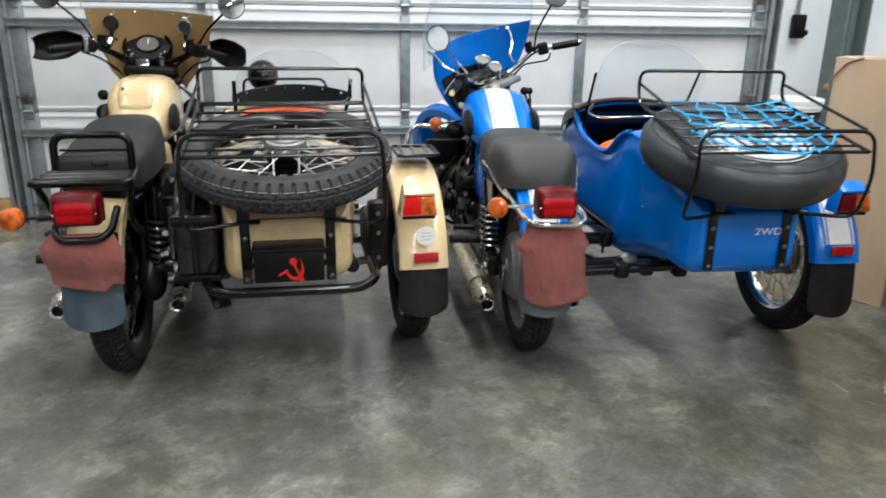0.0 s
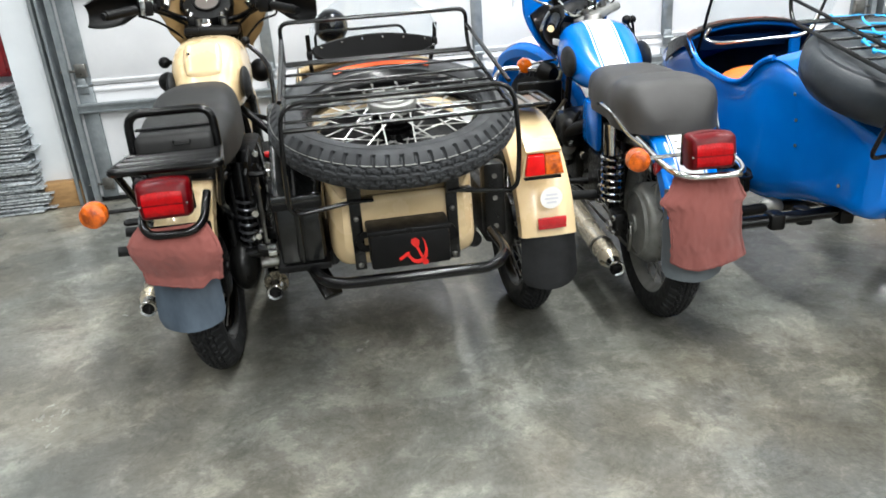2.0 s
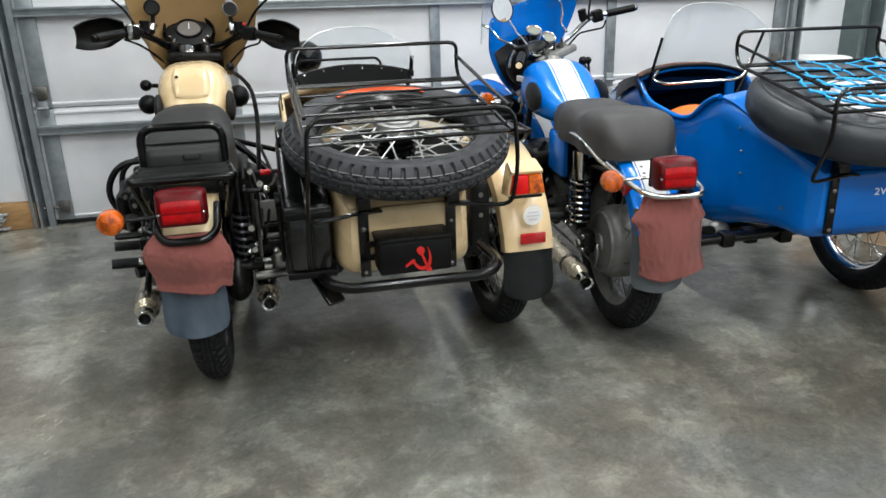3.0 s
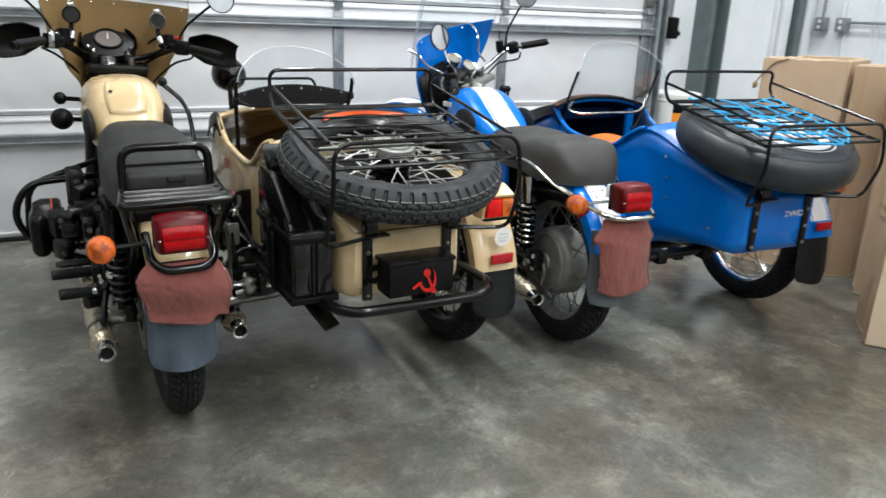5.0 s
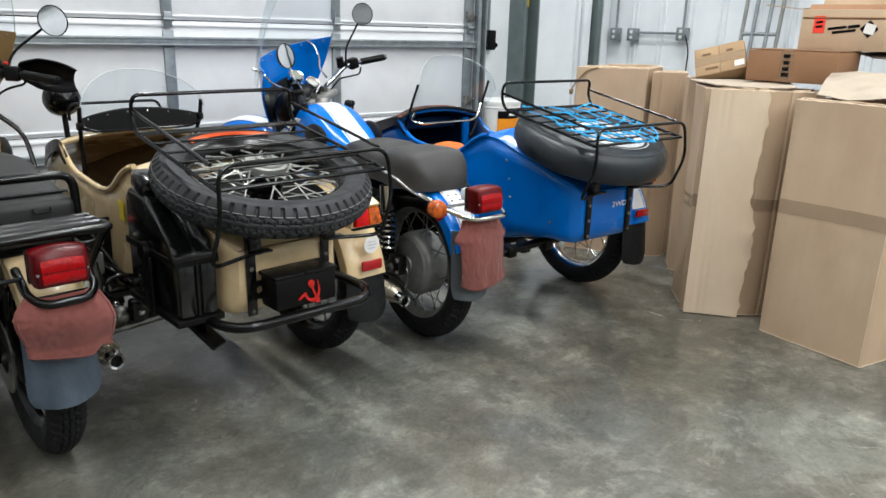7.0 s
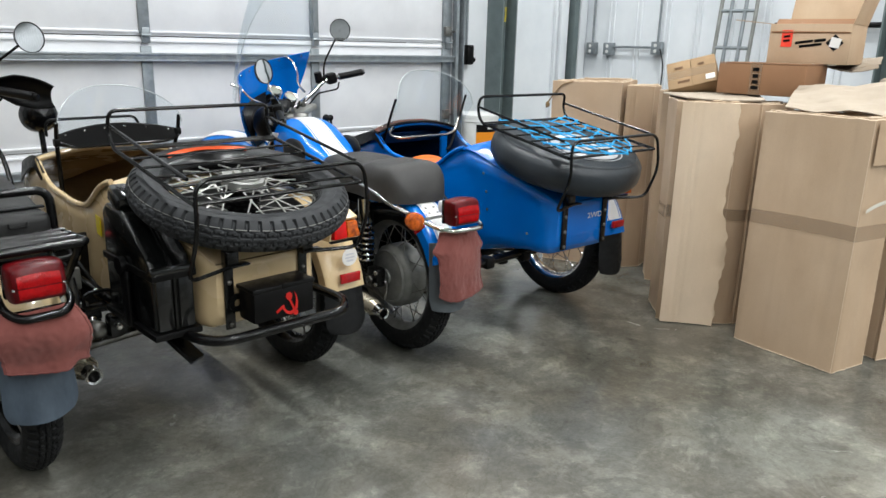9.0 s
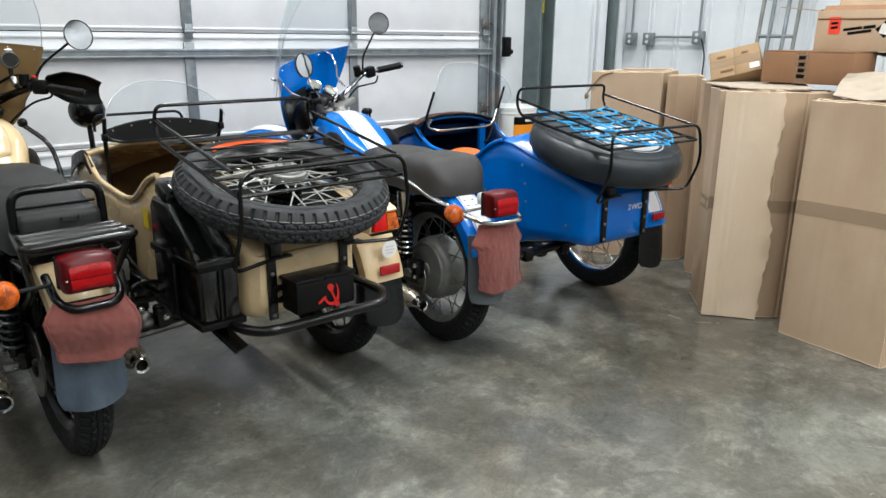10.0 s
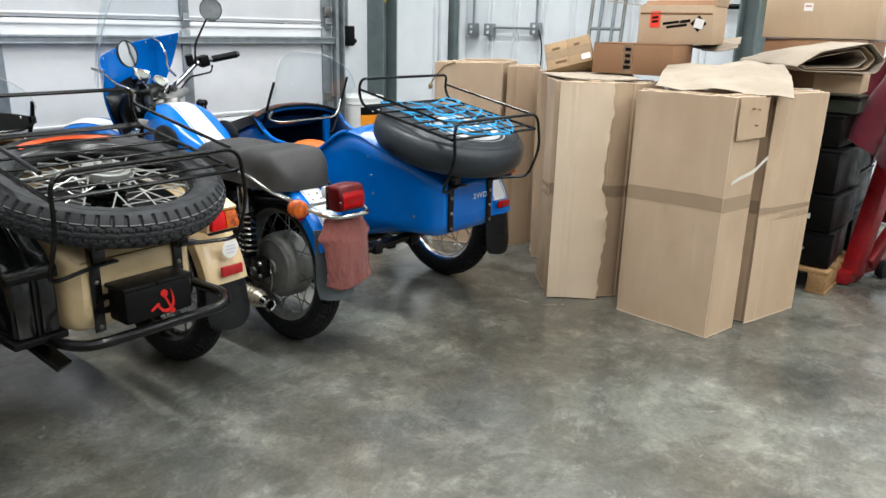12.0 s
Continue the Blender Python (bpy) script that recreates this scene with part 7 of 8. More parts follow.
# ---- cardboard and clutter along the east side ----
def roll_of_card(foot, h, seed, label, turns=3, m=None, tape=(0.5,)):
    """Upright roll of folded cardboard on a many-sided footprint: sheets wound inwards."""
    rnd = random.Random(seed)
    c = V(sum(p[0] for p in foot) / len(foot), sum(p[1] for p in foot) / len(foot), 0)
    P = [V(x - c.x, y - c.y, 0) for x, y in foot]
    ob = thing("cardboard_roll", Matrix.Translation(c), label, "cardboard", "upright cardboard rolls")
    ph = [rnd.uniform(0, 6) for _ in range(4)]

    def line(t0, t1):
        path = []
        n = len(P)
        for k in range(int(t0 * n), int(t1 * n) + 1):
            s = 1 - (k / n) * 0.085
            q = P[k % n] * s
            path.append(q)
        path = fillet(path, 0.011, False, 3)
        fine = []
        for a, b in zip(path, path[1:]):
            m_ = max(1, int((b - a).length / 0.018))
            fine += [a.lerp(b, i / m_) for i in range(m_)]
        fine.append(path[-1])
        return fine

    def point(fine, i, L, zz):
        """A place on the wound sheet, a little bowed and creased, and the way out of it."""
        p = fine[i]
        d = (fine[min(i + 1, len(fine) - 1)] - fine[max(i - 1, 0)]).normalized()
        nrm = V(d.y, -d.x, 0)
        bow = 0.003 * math.sin(3 * L + 4 * zz + ph[2]) + 0.003 * noise.noise(V(L * 7 + ph[0], zz * 3, ph[1])) - 0.007 * max(0, 1 - abs((L * 5.3 + ph[3]) % 1 - 0.5) * 24) + 0.004 * max(0, 1 - abs((L * 5.3 + ph[3] + 0.12) % 1 - 0.5) * 24) - 0.004 * max(0, 1 - abs(zz - 0.47 * h - 0.02 * math.sin(5 * L)) * 30)
        return p * (1 + zz / h * 0.010) + nrm * bow + V(0, 0, zz + 0.001), nrm

    def wound(t0, t1, name, mm, base=0.0):
        fine = line(t0, t1)
        bm = bmesh.new()
        rings, rims, feet, columns = [], [], [], []
        corners = [min(range(len(fine)), key=lambda i: (fine[i] - q * (1 - k / len(P) * 0.085)).length) for k, q in enumerate(P)][1:-1]
        L = 0.0
        for i, p in enumerate(fine):
            L += (p - fine[max(0, i - 1)]).length
            top = h + base + 0.004 * math.sin(5 * L + ph[0]) + 0.004 * noise.noise(V(L * 14, ph[1], base * 40)) + 0.0025 * noise.noise(V(L * 70, ph[1], 3))
            foot_ = 0.004 * max(0, noise.noise(V(L * 11, ph[2], 1)))
            cols = [point(fine, i, L, zz) for zz in [foot_] + [h * k / 14 for k in range(1, 14)] + [top]]
            rings.append([bm.verts.new(q) for q, n in cols] + [bm.verts.new(q - n * 0.005) for q, n in cols[::-1]])
            rims.append((cols[-1][0], cols[-1][0] - cols[-1][1] * 0.005))
            feet.append(cols[0][0])
            columns.append([q for q, n in cols])
        skin(bm, rings)
        sheet = part(name, bm, mm, ob, sharp=30)
        # pale bare edges: along the top, the foot and down the worn corners
        part("sheet_edge", tubes([q.lerp(r, 0.5) + V(0, 0, 0.0003) for q, r in rims], 0.0029, 6, rad=0), CARDP, sheet)
        if t0 == 0:
            part("foot_edge", tubes([q + V(0, 0, 0.003) for q in feet], 0.0022, 6, rad=0), CARDP, sheet)
            for k, i in enumerate(corners):
                part("worn_corner", tubes([q + V(0.0012 * noise.noise(V(k, j * 0.9, seed)), 0.0012 * noise.noise(V(j * 0.9, k, seed)), 0) for j, q in enumerate(columns[i])], 0.0016, 6, rad=0), CARDP, sheet)
        return sheet

    wound(0, 1.15, "outer_sheet", m or CARD)
    for k in range(1, turns + 1):
        wound(1.15 + 0.9 * (k - 1), 1.15 + 0.9 * k, "inner_sheet", CARDL if k % 2 else (m or CARD), 0.006 * ((k * 7) % 3 - 1))
    for z in tape:
        fine = line(0, 1.0)
        bm = bmesh.new()
        rings = []
        L = 0.0
        for i, p in enumerate(fine):
            L += (p - fine[max(0, i - 1)]).length
            zz = z + 0.02 * math.sin(2.6 * L + ph[3]) + 0.002 * noise.noise(V(L * 20, 0, ph[0]))
            edge = [point(fine, i, L, zz + k * 0.0155) for k in range(5)]
            rings.append([bm.verts.new(q + n * 0.0016) for q, n in edge] + [bm.verts.new(q + n * 0.0008) for q, n in edge[::-1]])
        skin(bm, rings)
        part("tape", bm, TAPE, ob, "shiny clear packing tape")
    return ob


RA = roll_of_card([(2.033, 2.329), (2.045, 2.28), (2.189, 2.105), (2.275, 2.045), (2.42, 1.995), (2.58, 2.02), (2.56, 2.42), (2.25, 2.54)], 1.06, 1, "tall roll of folded cardboard with torn flap, taped round", 3)
RB = roll_of_card([(2.109, 1.955), (2.064, 1.492), (2.284, 1.446), (2.345, 1.62), (2.36, 1.90), (2.24, 2.0)], 1.045, 2, "tall brown cardboard roll bound with clear tape", 4, tape=(0.55,))
roll_of_card([(2.36, 1.43), (2.43, 1.405), (2.753, 1.317), (2.85, 1.45), (2.80, 1.72), (2.5, 1.80), (2.40, 1.66)], 1.05, 3, "tall cardboard roll taped round its middle", 4)
roll_of_card([(2.536, 2.736), (2.56, 2.66), (2.63, 2.57), (2.92, 2.57), (2.92, 2.80), (2.66, 2.85)], 1.07, 4, "narrow upright roll of folded cardboard", 2, tape=())
roll_of_card([(2.585, 3.0), (2.73, 2.915), (2.86, 2.955), (2.98, 3.05), (2.75, 3.06)], 1.085, 9, "narrow upright roll of folded cardboard", 2, tape=())
RD = roll_of_card([(2.40, 3.40), (2.566, 3.03), (2.72, 3.08), (2.98, 3.20), (2.82, 3.55)], 1.10, 6, "upright cardboard roll tied with string", 3, tape=())
tw = part("twine", tubes([(2.445, 3.285, 1.10), (2.414, 3.345, 1.078), (2.390, 3.395, 1.01), (2.378, 3.42, 0.965), (2.392, 3.44, 0.94)], 0.004, 6, rad=0.02), mat("brown_twine", "8a7252", 0.9, col2="6d5a40", scale=80), RD, "brown twine knotted round the roll")
tw.matrix_parent_inverse = RD.matrix_basis.inverted()
kn = part("knot", dome(bmesh.new(), (2.380, 3.418, 0.958), (0.014, 0.012, 0.018), 10, 8), tw.data.materials[0], RD)
kn.matrix_parent_inverse = RD.matrix_basis.inverted()
# torn flap on the front of one roll, and a patch on another
rnd = random.Random(11)
rag = [rnd.uniform(-0.012, 0.012) for _ in range(40)]


def flap(u, v):
    a, b = V(2.022, 2.300, 0), V(2.176, 2.108, 0)
    k = v * 38
    tear = rag[int(k)] * (1 - k % 1) + rag[min(39, int(k) + 1)] * (k % 1)
    e = 1.0 + (tear * 2.4 + 0.05 * math.sin(5 * v) + 0.10 * noise.noise(V(v * 5, 2.0, 0.3)) + 0.05 * noise.noise(V(v * 26, 2.0, 0.3))) * u ** 4
    p = a.lerp(b, u * e)
    n = V(-0.77, -0.63, 0)
    crease = -0.005 * max(0, 1 - abs(u - 0.22) * 26) - 0.004 * max(0, 1 - abs(u - 0.34) * 26)
    return p + n * (0.013 + 0.008 * v + 0.014 * math.sin(math.pi * u) * v + 0.012 * u ** 6 * (1 + noise.noise(V(v * 9, 1, 1))) + crease) + V(0, 0, 0.006 + 1.062 * v + 0.008 * noise.noise(V(u * 7, 0, 3)) * v)


fl = part("torn_flap", grid(bmesh.new(), flap, 30, 76, 0.004), CARDP, RA, "paler torn cardboard flap")
fl.matrix_parent_inverse = RA.matrix_basis.inverted()


def patch_sheet(a, b, z0, z1, n, seed, rows=18):
    """A scrap of card stuck flat on an upright face."""
    a, b, n = V(*a, 0), V(*b, 0), V(*n, 0)

    def f(u, v):
        e = 0.006 * noise.noise(V(u * 9, v * 9, seed))
        return a.lerp(b, u + e) + n * (0.003 + 0.004 * noise.noise(V(u * 4, v * 4, seed)) ** 2) + V(0, 0, z0 + (z1 - z0) * v + e)

    return grid(bmesh.new(), f, rows, rows, 0.0015)


pt = part("patch", patch_sheet((2.070, 1.485), (2.288, 1.440), 0.878, 1.046, (-0.19, -0.98), 3), CARD, RB, "paler cardboard patch with holes")
pt.matrix_parent_inverse = RB.matrix_basis.inverted()
for x, z in ((2.15, 1.005), (2.19, 1.0), (2.185, 0.935)):
    h = part("hole", cyl(bmesh.new(), (x, 1.468 - (x - 2.1) * 0.195, z), (x, 1.455 - (x - 2.1) * 0.195, z), 0.004, n=8), CARDD, RB)
    h.matrix_parent_inverse = RB.matrix_basis.inverted()
lt = part("loose_tape", grid(bmesh.new(), lambda u, v: V(2.075 + 0.27 * u, 1.478 - 0.052 * u - 0.01 * math.sin(math.pi * u), 0.690 + 0.085 * u + 0.016 * v + 0.004 * math.sin(9 * u)), 16, 2, 0.0006), mat("shiny_loose_tape", "e0dccf", 0.08, spec=0.8, alpha=0.75), RB, "loose shiny strip of tape")
lt.matrix_parent_inverse = RB.matrix_basis.inverted()


def carton(name, M, size, label, m=CARDD, seed=0):
    """A closed carton: four walls, top flaps that meet in a seam, tape."""
    sx, sy, sz = size
    ob = thing(name, M, label, "carton")
    part("body", boxes((0, 0, sz / 2 - 0.002), (sx, sy, sz - 0.004), 0.004), m, ob)
    for s in (-1, 1):
        part("top_flap", boxes((0, s * sy / 4, sz), (sx - 0.002, sy / 2 - 0.003, 0.004), 0.001), m, ob)
    return ob


tc = carton("carton", pose(2.575, 2.17, 1.094, 0, 0, 5), (0.285, 0.41, 0.146), "closed brown carton with printed tape on the cardboard pile")
part("tape", boxes((-0.1445, 0.02, 0.073), (0.002, 0.055, 0.146)), TAPE, tc, "printed tan tape")
for k, (dz, w) in enumerate(((0.118, 0.03), (0.088, 0.026), (0.060, 0.028), (0.034, 0.034))):
    part("printed_bar", boxes((-0.1462, 0.02, dz), (0.001, w, 0.016)), SATIN, tc)
# open carton with its flaps up
oc = thing("open_carton", pose(2.80, 2.075, 1.243, 0, 0, 8), "open brown carton with red sticker and raised flaps", "carton")
for c, s in (((0, 0, 0.003), (0.28, 0.365, 0.006)), ((-0.138, 0, 0.093), (0.005, 0.365, 0.18)), ((0.138, 0, 0.093), (0.005, 0.365, 0.18)), ((0, -0.18, 0.093), (0.28, 0.005, 0.18)), ((0, 0.18, 0.093), (0.28, 0.005, 0.18))):
    part("wall", boxes(c, s, 0.001), CARD, oc)
part("flap", boxes((0, 0.27, 0.192), (0.27, 0.18, 0.004), M=Matrix.Rotation(radians(6), 4, "X")), CARD, oc)
part("flap", boxes((0.165, 0.0, 0.265), (0.004, 0.36, 0.17), M=Matrix.Rotation(radians(18), 4, "Y")), CARDL, oc)
part("flap", boxes((0, -0.20, 0.25), (0.27, 0.004, 0.14), M=Matrix.Rotation(radians(14), 4, "X")), CARD, oc)
part("flap", boxes((-0.10, 0.0, 0.175), (0.004, 0.35, 0.11), M=Matrix.Rotation(radians(55), 4, "Y")), CARDD, oc)
part("red_sticker", boxes((-0.1415, 0.10, 0.115), (0.002, 0.05, 0.078)), mat("fluorescent_sticker", "e0402c", 0.6), oc, "red shipping sticker")
for y0, z0, w, hh in ((0.02, 0.10, 0.08, 0.012), (-0.01, 0.085, 0.10, 0.012), (-0.05, 0.108, 0.05, 0.014), (0.10, 0.125, 0.03, 0.01), (0.10, 0.105, 0.03, 0.01)):
    part("printed_bar", boxes((-0.1430 if y0 > 0.05 else -0.1415, y0, z0), (0.0015, w, hh), M=Matrix.Rotation(radians(-8), 4, "X")), SATIN, oc)
part("printed_diamond", boxes((-0.1415, -0.115, 0.098), (0.002, 0.055, 0.055), M=Matrix.Rotation(radians(45), 4, "X")), SATIN, oc)
part("label", boxes((-0.1428, -0.118, 0.098), (0.002, 0.045, 0.045), 0.0, M=Matrix.Rotation(radians(12), 4, "X")), PAPER, oc)
sc = carton("carton", Matrix.Translation((2.56, 2.56, 1.105)) @ Matrix.Rotation(radians(-20), 4, V(0.86, 0.5, 0)) @ Matrix.Rotation(radians(50), 4, V(0.5, -0.86, 0)) @ Matrix.Rotation(radians(24), 4, "Z"), (0.17, 0.24, 0.13), "small tan carton tipped on the pile", cardboard("worn_tan_cardboard", "9c8263", "8a7154", 0.02))
part("label", boxes((-0.05, -0.09, 0.1335), (0.032, 0.045, 0.001)), PAPER, sc)
for dx, dy, w in ((-0.05, 0.04, 0.06), (0.04, -0.05, 0.03), (0.04, 0.06, 0.04)):
    part("printed_bar", boxes((dx, dy, 0.1335), (0.014, w, 0.001)), mat("brown_print", "5b4128", 0.8), sc)
part("tape", boxes((0, 0, 0.1328), (0.05, 0.238, 0.0008)), TAPE, sc)


def loose_sheet(name, q, m, label, amp, seed, thick=0.005, n=24):
    rnd = random.Random(seed)
    q = [V(*p) for p in q]
    c = sum(q, V(0, 0, 0)) / 4

    def f(u, v):
        p = (q[0] * (1 - u) + q[3] * u) * (1 - v) + (q[1] * (1 - u) + q[2] * u) * v - c
        nz = noise.noise(V(u * 3 + seed, v * 3, 0)) + 0.5 * noise.noise(V(u * 8, v * 8 + seed, 3))
        fold = amp * 2.2 * abs(math.sin(2.2 * u + 1.3 * v + seed))
        e = 0.012 * noise.noise(V(u * 9, v * 9, seed))
        return p + V(e, e, amp * nz + fold)

    ob = part(name, grid(bmesh.new(), f, n, n, thick), m, sharp=25)
    ob.matrix_basis = Matrix.Translation(c)
    return tagged(ob, label, "cardboard")


loose_sheet("cardboard_sheet", [(2.06, 2.30, 1.076), (2.35, 2.62, 1.08), (2.68, 2.28, 1.08), (2.28, 2.04, 1.076)], SHEET, "flat cardboard sheet lying on a cardboard roll", 0.004, 2)


def creased(u, v):
    """A board that was folded several times: flat facets that meet in creases, with cut corners."""
    q = [V(2.225, 1.925, 1.040), V(2.46, 1.99, 1.135), V(2.56, 1.45, 1.150), V(2.30, 1.345, 1.036)]
    p = (q[0] * (1 - u) + q[3] * u) * (1 - v) + (q[1] * (1 - u) + q[2] * u) * v
    h = 0.024 * abs(((u * 2.3 + v * 0.5) % 1.0) - 0.5) + 0.05 * max(0, 0.34 - abs(u - 0.55 - 0.1 * v)) + 0.022 * abs(((v * 1.8 - u * 0.7) % 1.0) - 0.5) - 0.018 * max(0, u - 0.86) + 0.012 * max(0, v - 0.6)
    cutc = 0.10 * max(0, u + v - 1.72) + 0.08 * max(0, v - u - 0.80)
    return p + V(-0.9 * cutc + 0.004 * noise.noise(V(u * 12, v * 12, 1)), 0.5 * cutc * (1 if u > 0.5 else -1) * 2, h + 0.004 * noise.noise(V(u * 7, v * 7, 5)))


cs_ = part("cardboard_sheet", grid(bmesh.new(), creased, 46, 30, 0.004), SHEET, sharp=12)
tagged(cs_, "creased pale cardboard sheet leaning on top of the rolls", "cardboard")
loose_sheet("cardboard_sheet", [(2.78, 2.06, 1.20), (3.02, 2.16, 1.24), (3.08, 1.86, 1.25), (2.86, 1.80, 1.21)], SHEET, "small pale cardboard scrap lying behind the cartons", 0.012, 8, 0.004, 20)
# flattened, folded bundle with its open end to the aisle
fr = thing("flattened_cardboard", pose(3.09, 1.50, 1.135, 0, 0, 41), "folded pale cardboard bundle with open layered end", "cardboard")
rnd = random.Random(21)
for k in range(3):
    s = 1 - 0.10 * k
    path = fillet([V(0, yy, zz) for yy, zz in ((-0.17 * s + 0.02 * k, 0.002 + 0.010 * k), (0.17 * s, 0.002 + 0.008 * k), (0.215 * s, 0.024 + 0.004 * k), (0.10 * s, 0.095 - 0.010 * k), (-0.12 * s, 0.138 - 0.014 * k), (-0.205 * s + 0.01 * k, 0.06))], 0.02, True, 4)
    bm = bmesh.new()
    ends = rnd.uniform(-0.02, 0.02)
    rings = []
    for i_, p in enumerate(path + path[:1]):
        d = V(0, p.y, (p.z - 0.058) * 3).normalized()
        row = []
        for q in range(13):
            x = -0.26 + ends + 0.012 * k + 0.68 * q / 12
            w = 0.006 * noise.noise(V(x * 7, p.y * 10, p.z * 20 + k)) - 0.03 * max(0, q - 6) / 6 * (p.z > 0.06)
            row.append(V(x, 0, w) + p)
        rings.append([bm.verts.new(a) for a in row] + [bm.verts.new(a - d * 0.004) for a in row[::-1]])
    skin(bm, rings, cap=False)
    part("layer", bm, CARD if k % 2 else SHEET, fr, sharp=30)
carton("carton", pose(3.12, 1.36, 1.035, 0, 0, 3), (0.22, 0.21, 0.09), "small plain carton under the cardboard bundle", CARD)
bc = carton("carton", pose(3.66, 1.60, 1.285, 0, 0, 2), (0.45, 0.56, 0.27), "large plain tan carton on top of the pile", CARD)
part("label", boxes((-0.226, 0.06, 0.16), (0.002, 0.045, 0.04)), PAPER, bc)
part("printed_bar", boxes((-0.2275, 0.06, 0.165), (0.001, 0.03, 0.008)), mat("faint_red_print", "b9796d", 0.7), bc)
carton("carton", pose(3.68, 1.60, 1.02, 0, 0, 0), (0.46, 0.52, 0.262), "large brown carton in the pile", CARDD)

# pallet with dark goods
pl = thing("pallet", pose(3.55, 1.75, 0), "worn wooden pallet carrying dark boxed goods", "pallet")
for yy in (-0.45, 0, 0.45):
    part("bearer", boxes((0, yy, 0.06), (1.0, 0.09, 0.09), 0.004), WOOD, pl)
for k in range(7):
    part("board", boxes((-0.45 + 0.15 * k, 0, 0.116), (0.1, 1.0, 0.018), 0.003), WOOD, pl)
part("board", boxes((0, -0.45, 0.008), (1.0, 0.1, 0.016), 0.003), WOOD, pl)
rnd = random.Random(9)
for i in range(2):
    for j in range(2):
        z = 0.126
        while z < 0.98:
            hgt = min(rnd.uniform(0.16, 0.24), 1.012 - z)
            if hgt < 0.06:
                break
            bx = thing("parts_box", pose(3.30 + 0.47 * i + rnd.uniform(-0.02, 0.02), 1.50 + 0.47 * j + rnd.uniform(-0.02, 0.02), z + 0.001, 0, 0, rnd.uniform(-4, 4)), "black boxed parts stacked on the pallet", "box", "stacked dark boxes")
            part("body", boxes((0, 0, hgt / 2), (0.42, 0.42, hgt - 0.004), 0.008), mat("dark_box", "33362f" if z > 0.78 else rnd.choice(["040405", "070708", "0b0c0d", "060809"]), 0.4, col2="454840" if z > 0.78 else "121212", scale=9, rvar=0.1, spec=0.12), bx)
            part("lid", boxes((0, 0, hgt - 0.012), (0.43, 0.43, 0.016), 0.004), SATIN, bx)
            for q in range(2):
                part("printed_bar", boxes((-0.212, rnd.uniform(-0.12, 0.05), hgt * rnd.uniform(0.3, 0.7)), (0.002, rnd.uniform(0.02, 0.05), rnd.uniform(0.006, 0.03))), rnd.choice([GALV, PAPER, GALV]), bx)
            z += hgt + 0.002
# red jack with a cloth thrown over it
jk = thing("shop_hoist", pose(3.40, 1.235, 0, 0, 0, -15), "red steel shop hoist draped with a maroon cloth", "hoist")
part("leg", boxes((-0.02, 0.0, 0.045), (0.18, 0.12, 0.07), 0.01), REDJ, jk)
part("mast", boxes((0.10, -0.03, 0.36), (0.10, 0.09, 0.66), 0.008, M=Matrix.Rotation(radians(17), 4, "Y")), REDJ, jk)
part("brace", boxes((0.30, -0.06, 0.25), (0.06, 0.06, 0.50), 0.006, M=Matrix.Rotation(radians(52), 4, "Y")), REDJ, jk)
part("base", boxes((0.45, -0.02, 0.075), (0.75, 0.10, 0.06), 0.008), REDJ, jk)
part("wheel", cyl(bmesh.new(), (0.25, -0.10, 0.05), (0.25, -0.06, 0.05), 0.05, n=20), RUBBER, jk)
part("post", boxes((0.33, -0.02, 0.75), (0.09, 0.09, 0.9), 0.008), REDJ, jk)
part("boom", boxes((0.30, -0.02, 1.16), (0.5, 0.07, 0.07), 0.008), REDJ, jk)
for k in range(5):
    part("printed_bar", boxes((0.062 + 0.004 * k, -0.02, 0.30 + 0.018 * k), (0.002, 0.03, 0.008), M=Matrix.Rotation(radians(17), 4, "Y")), LOGO, jk)


def drape(u, v):
    a = -2.4 + 3.6 * u
    fold = abs(math.sin(6.3 * u * math.pi * 0.8 + 1.2 * v)) ** 0.7
    r = 0.09 + 0.17 * v + 0.11 * fold * v ** 0.8 + 0.02 * noise.noise(V(u * 9, v * 4, 2))
    z = 1.235 - 0.03 * (1 - (1 - v) ** 2) - (0.62 + 0.20 * math.sin(7 * u + 0.5) + 0.06 * noise.noise(V(u * 12, 1, 1))) * v ** 1.15
    return V(r * math.cos(a + math.pi * 0.9), r * math.sin(a + math.pi * 0.9), z)


cl = part("maroon_cloth", grid(bmesh.new(), drape, 90, 34, 0.004), MAROON, sharp=80)
cl.matrix_basis = pose(3.56, 1.15, 0)
tagged(cl, "maroon cloth draped over the red hoist", "cloth")
carton("carton", pose(3.42, 0.74, 0.002, 0, 0, 10), (0.34, 0.4, 0.42), "plain tan carton standing on the floor", CARD)

# ---- things on the walls ----
def conduit_box(y, z, up, label):
    ob = thing("outlet_box", pose(WALLX - 0.05, y, z), label, "outlet box", "outlet boxes")
    part("housing", boxes((0, 0, 0), (0.06, 0.10, 0.115), 0.006), GALV, ob)
    part("cover", boxes((-0.033, 0, 0), (0.006, 0.095, 0.11), 0.003), GALV, ob)
    for dz in (-0.025, 0.025):
        part("socket", cyl(bmesh.new(), (-0.034, 0, dz), (-0.040, 0, dz), 0.016, n=14), PLASTW, ob)
    if up:
        part("conduit", tubes([(0, 0, 0.05), (0, 0, 2.3)], 0.011, 10), GALV, ob)
    return ob


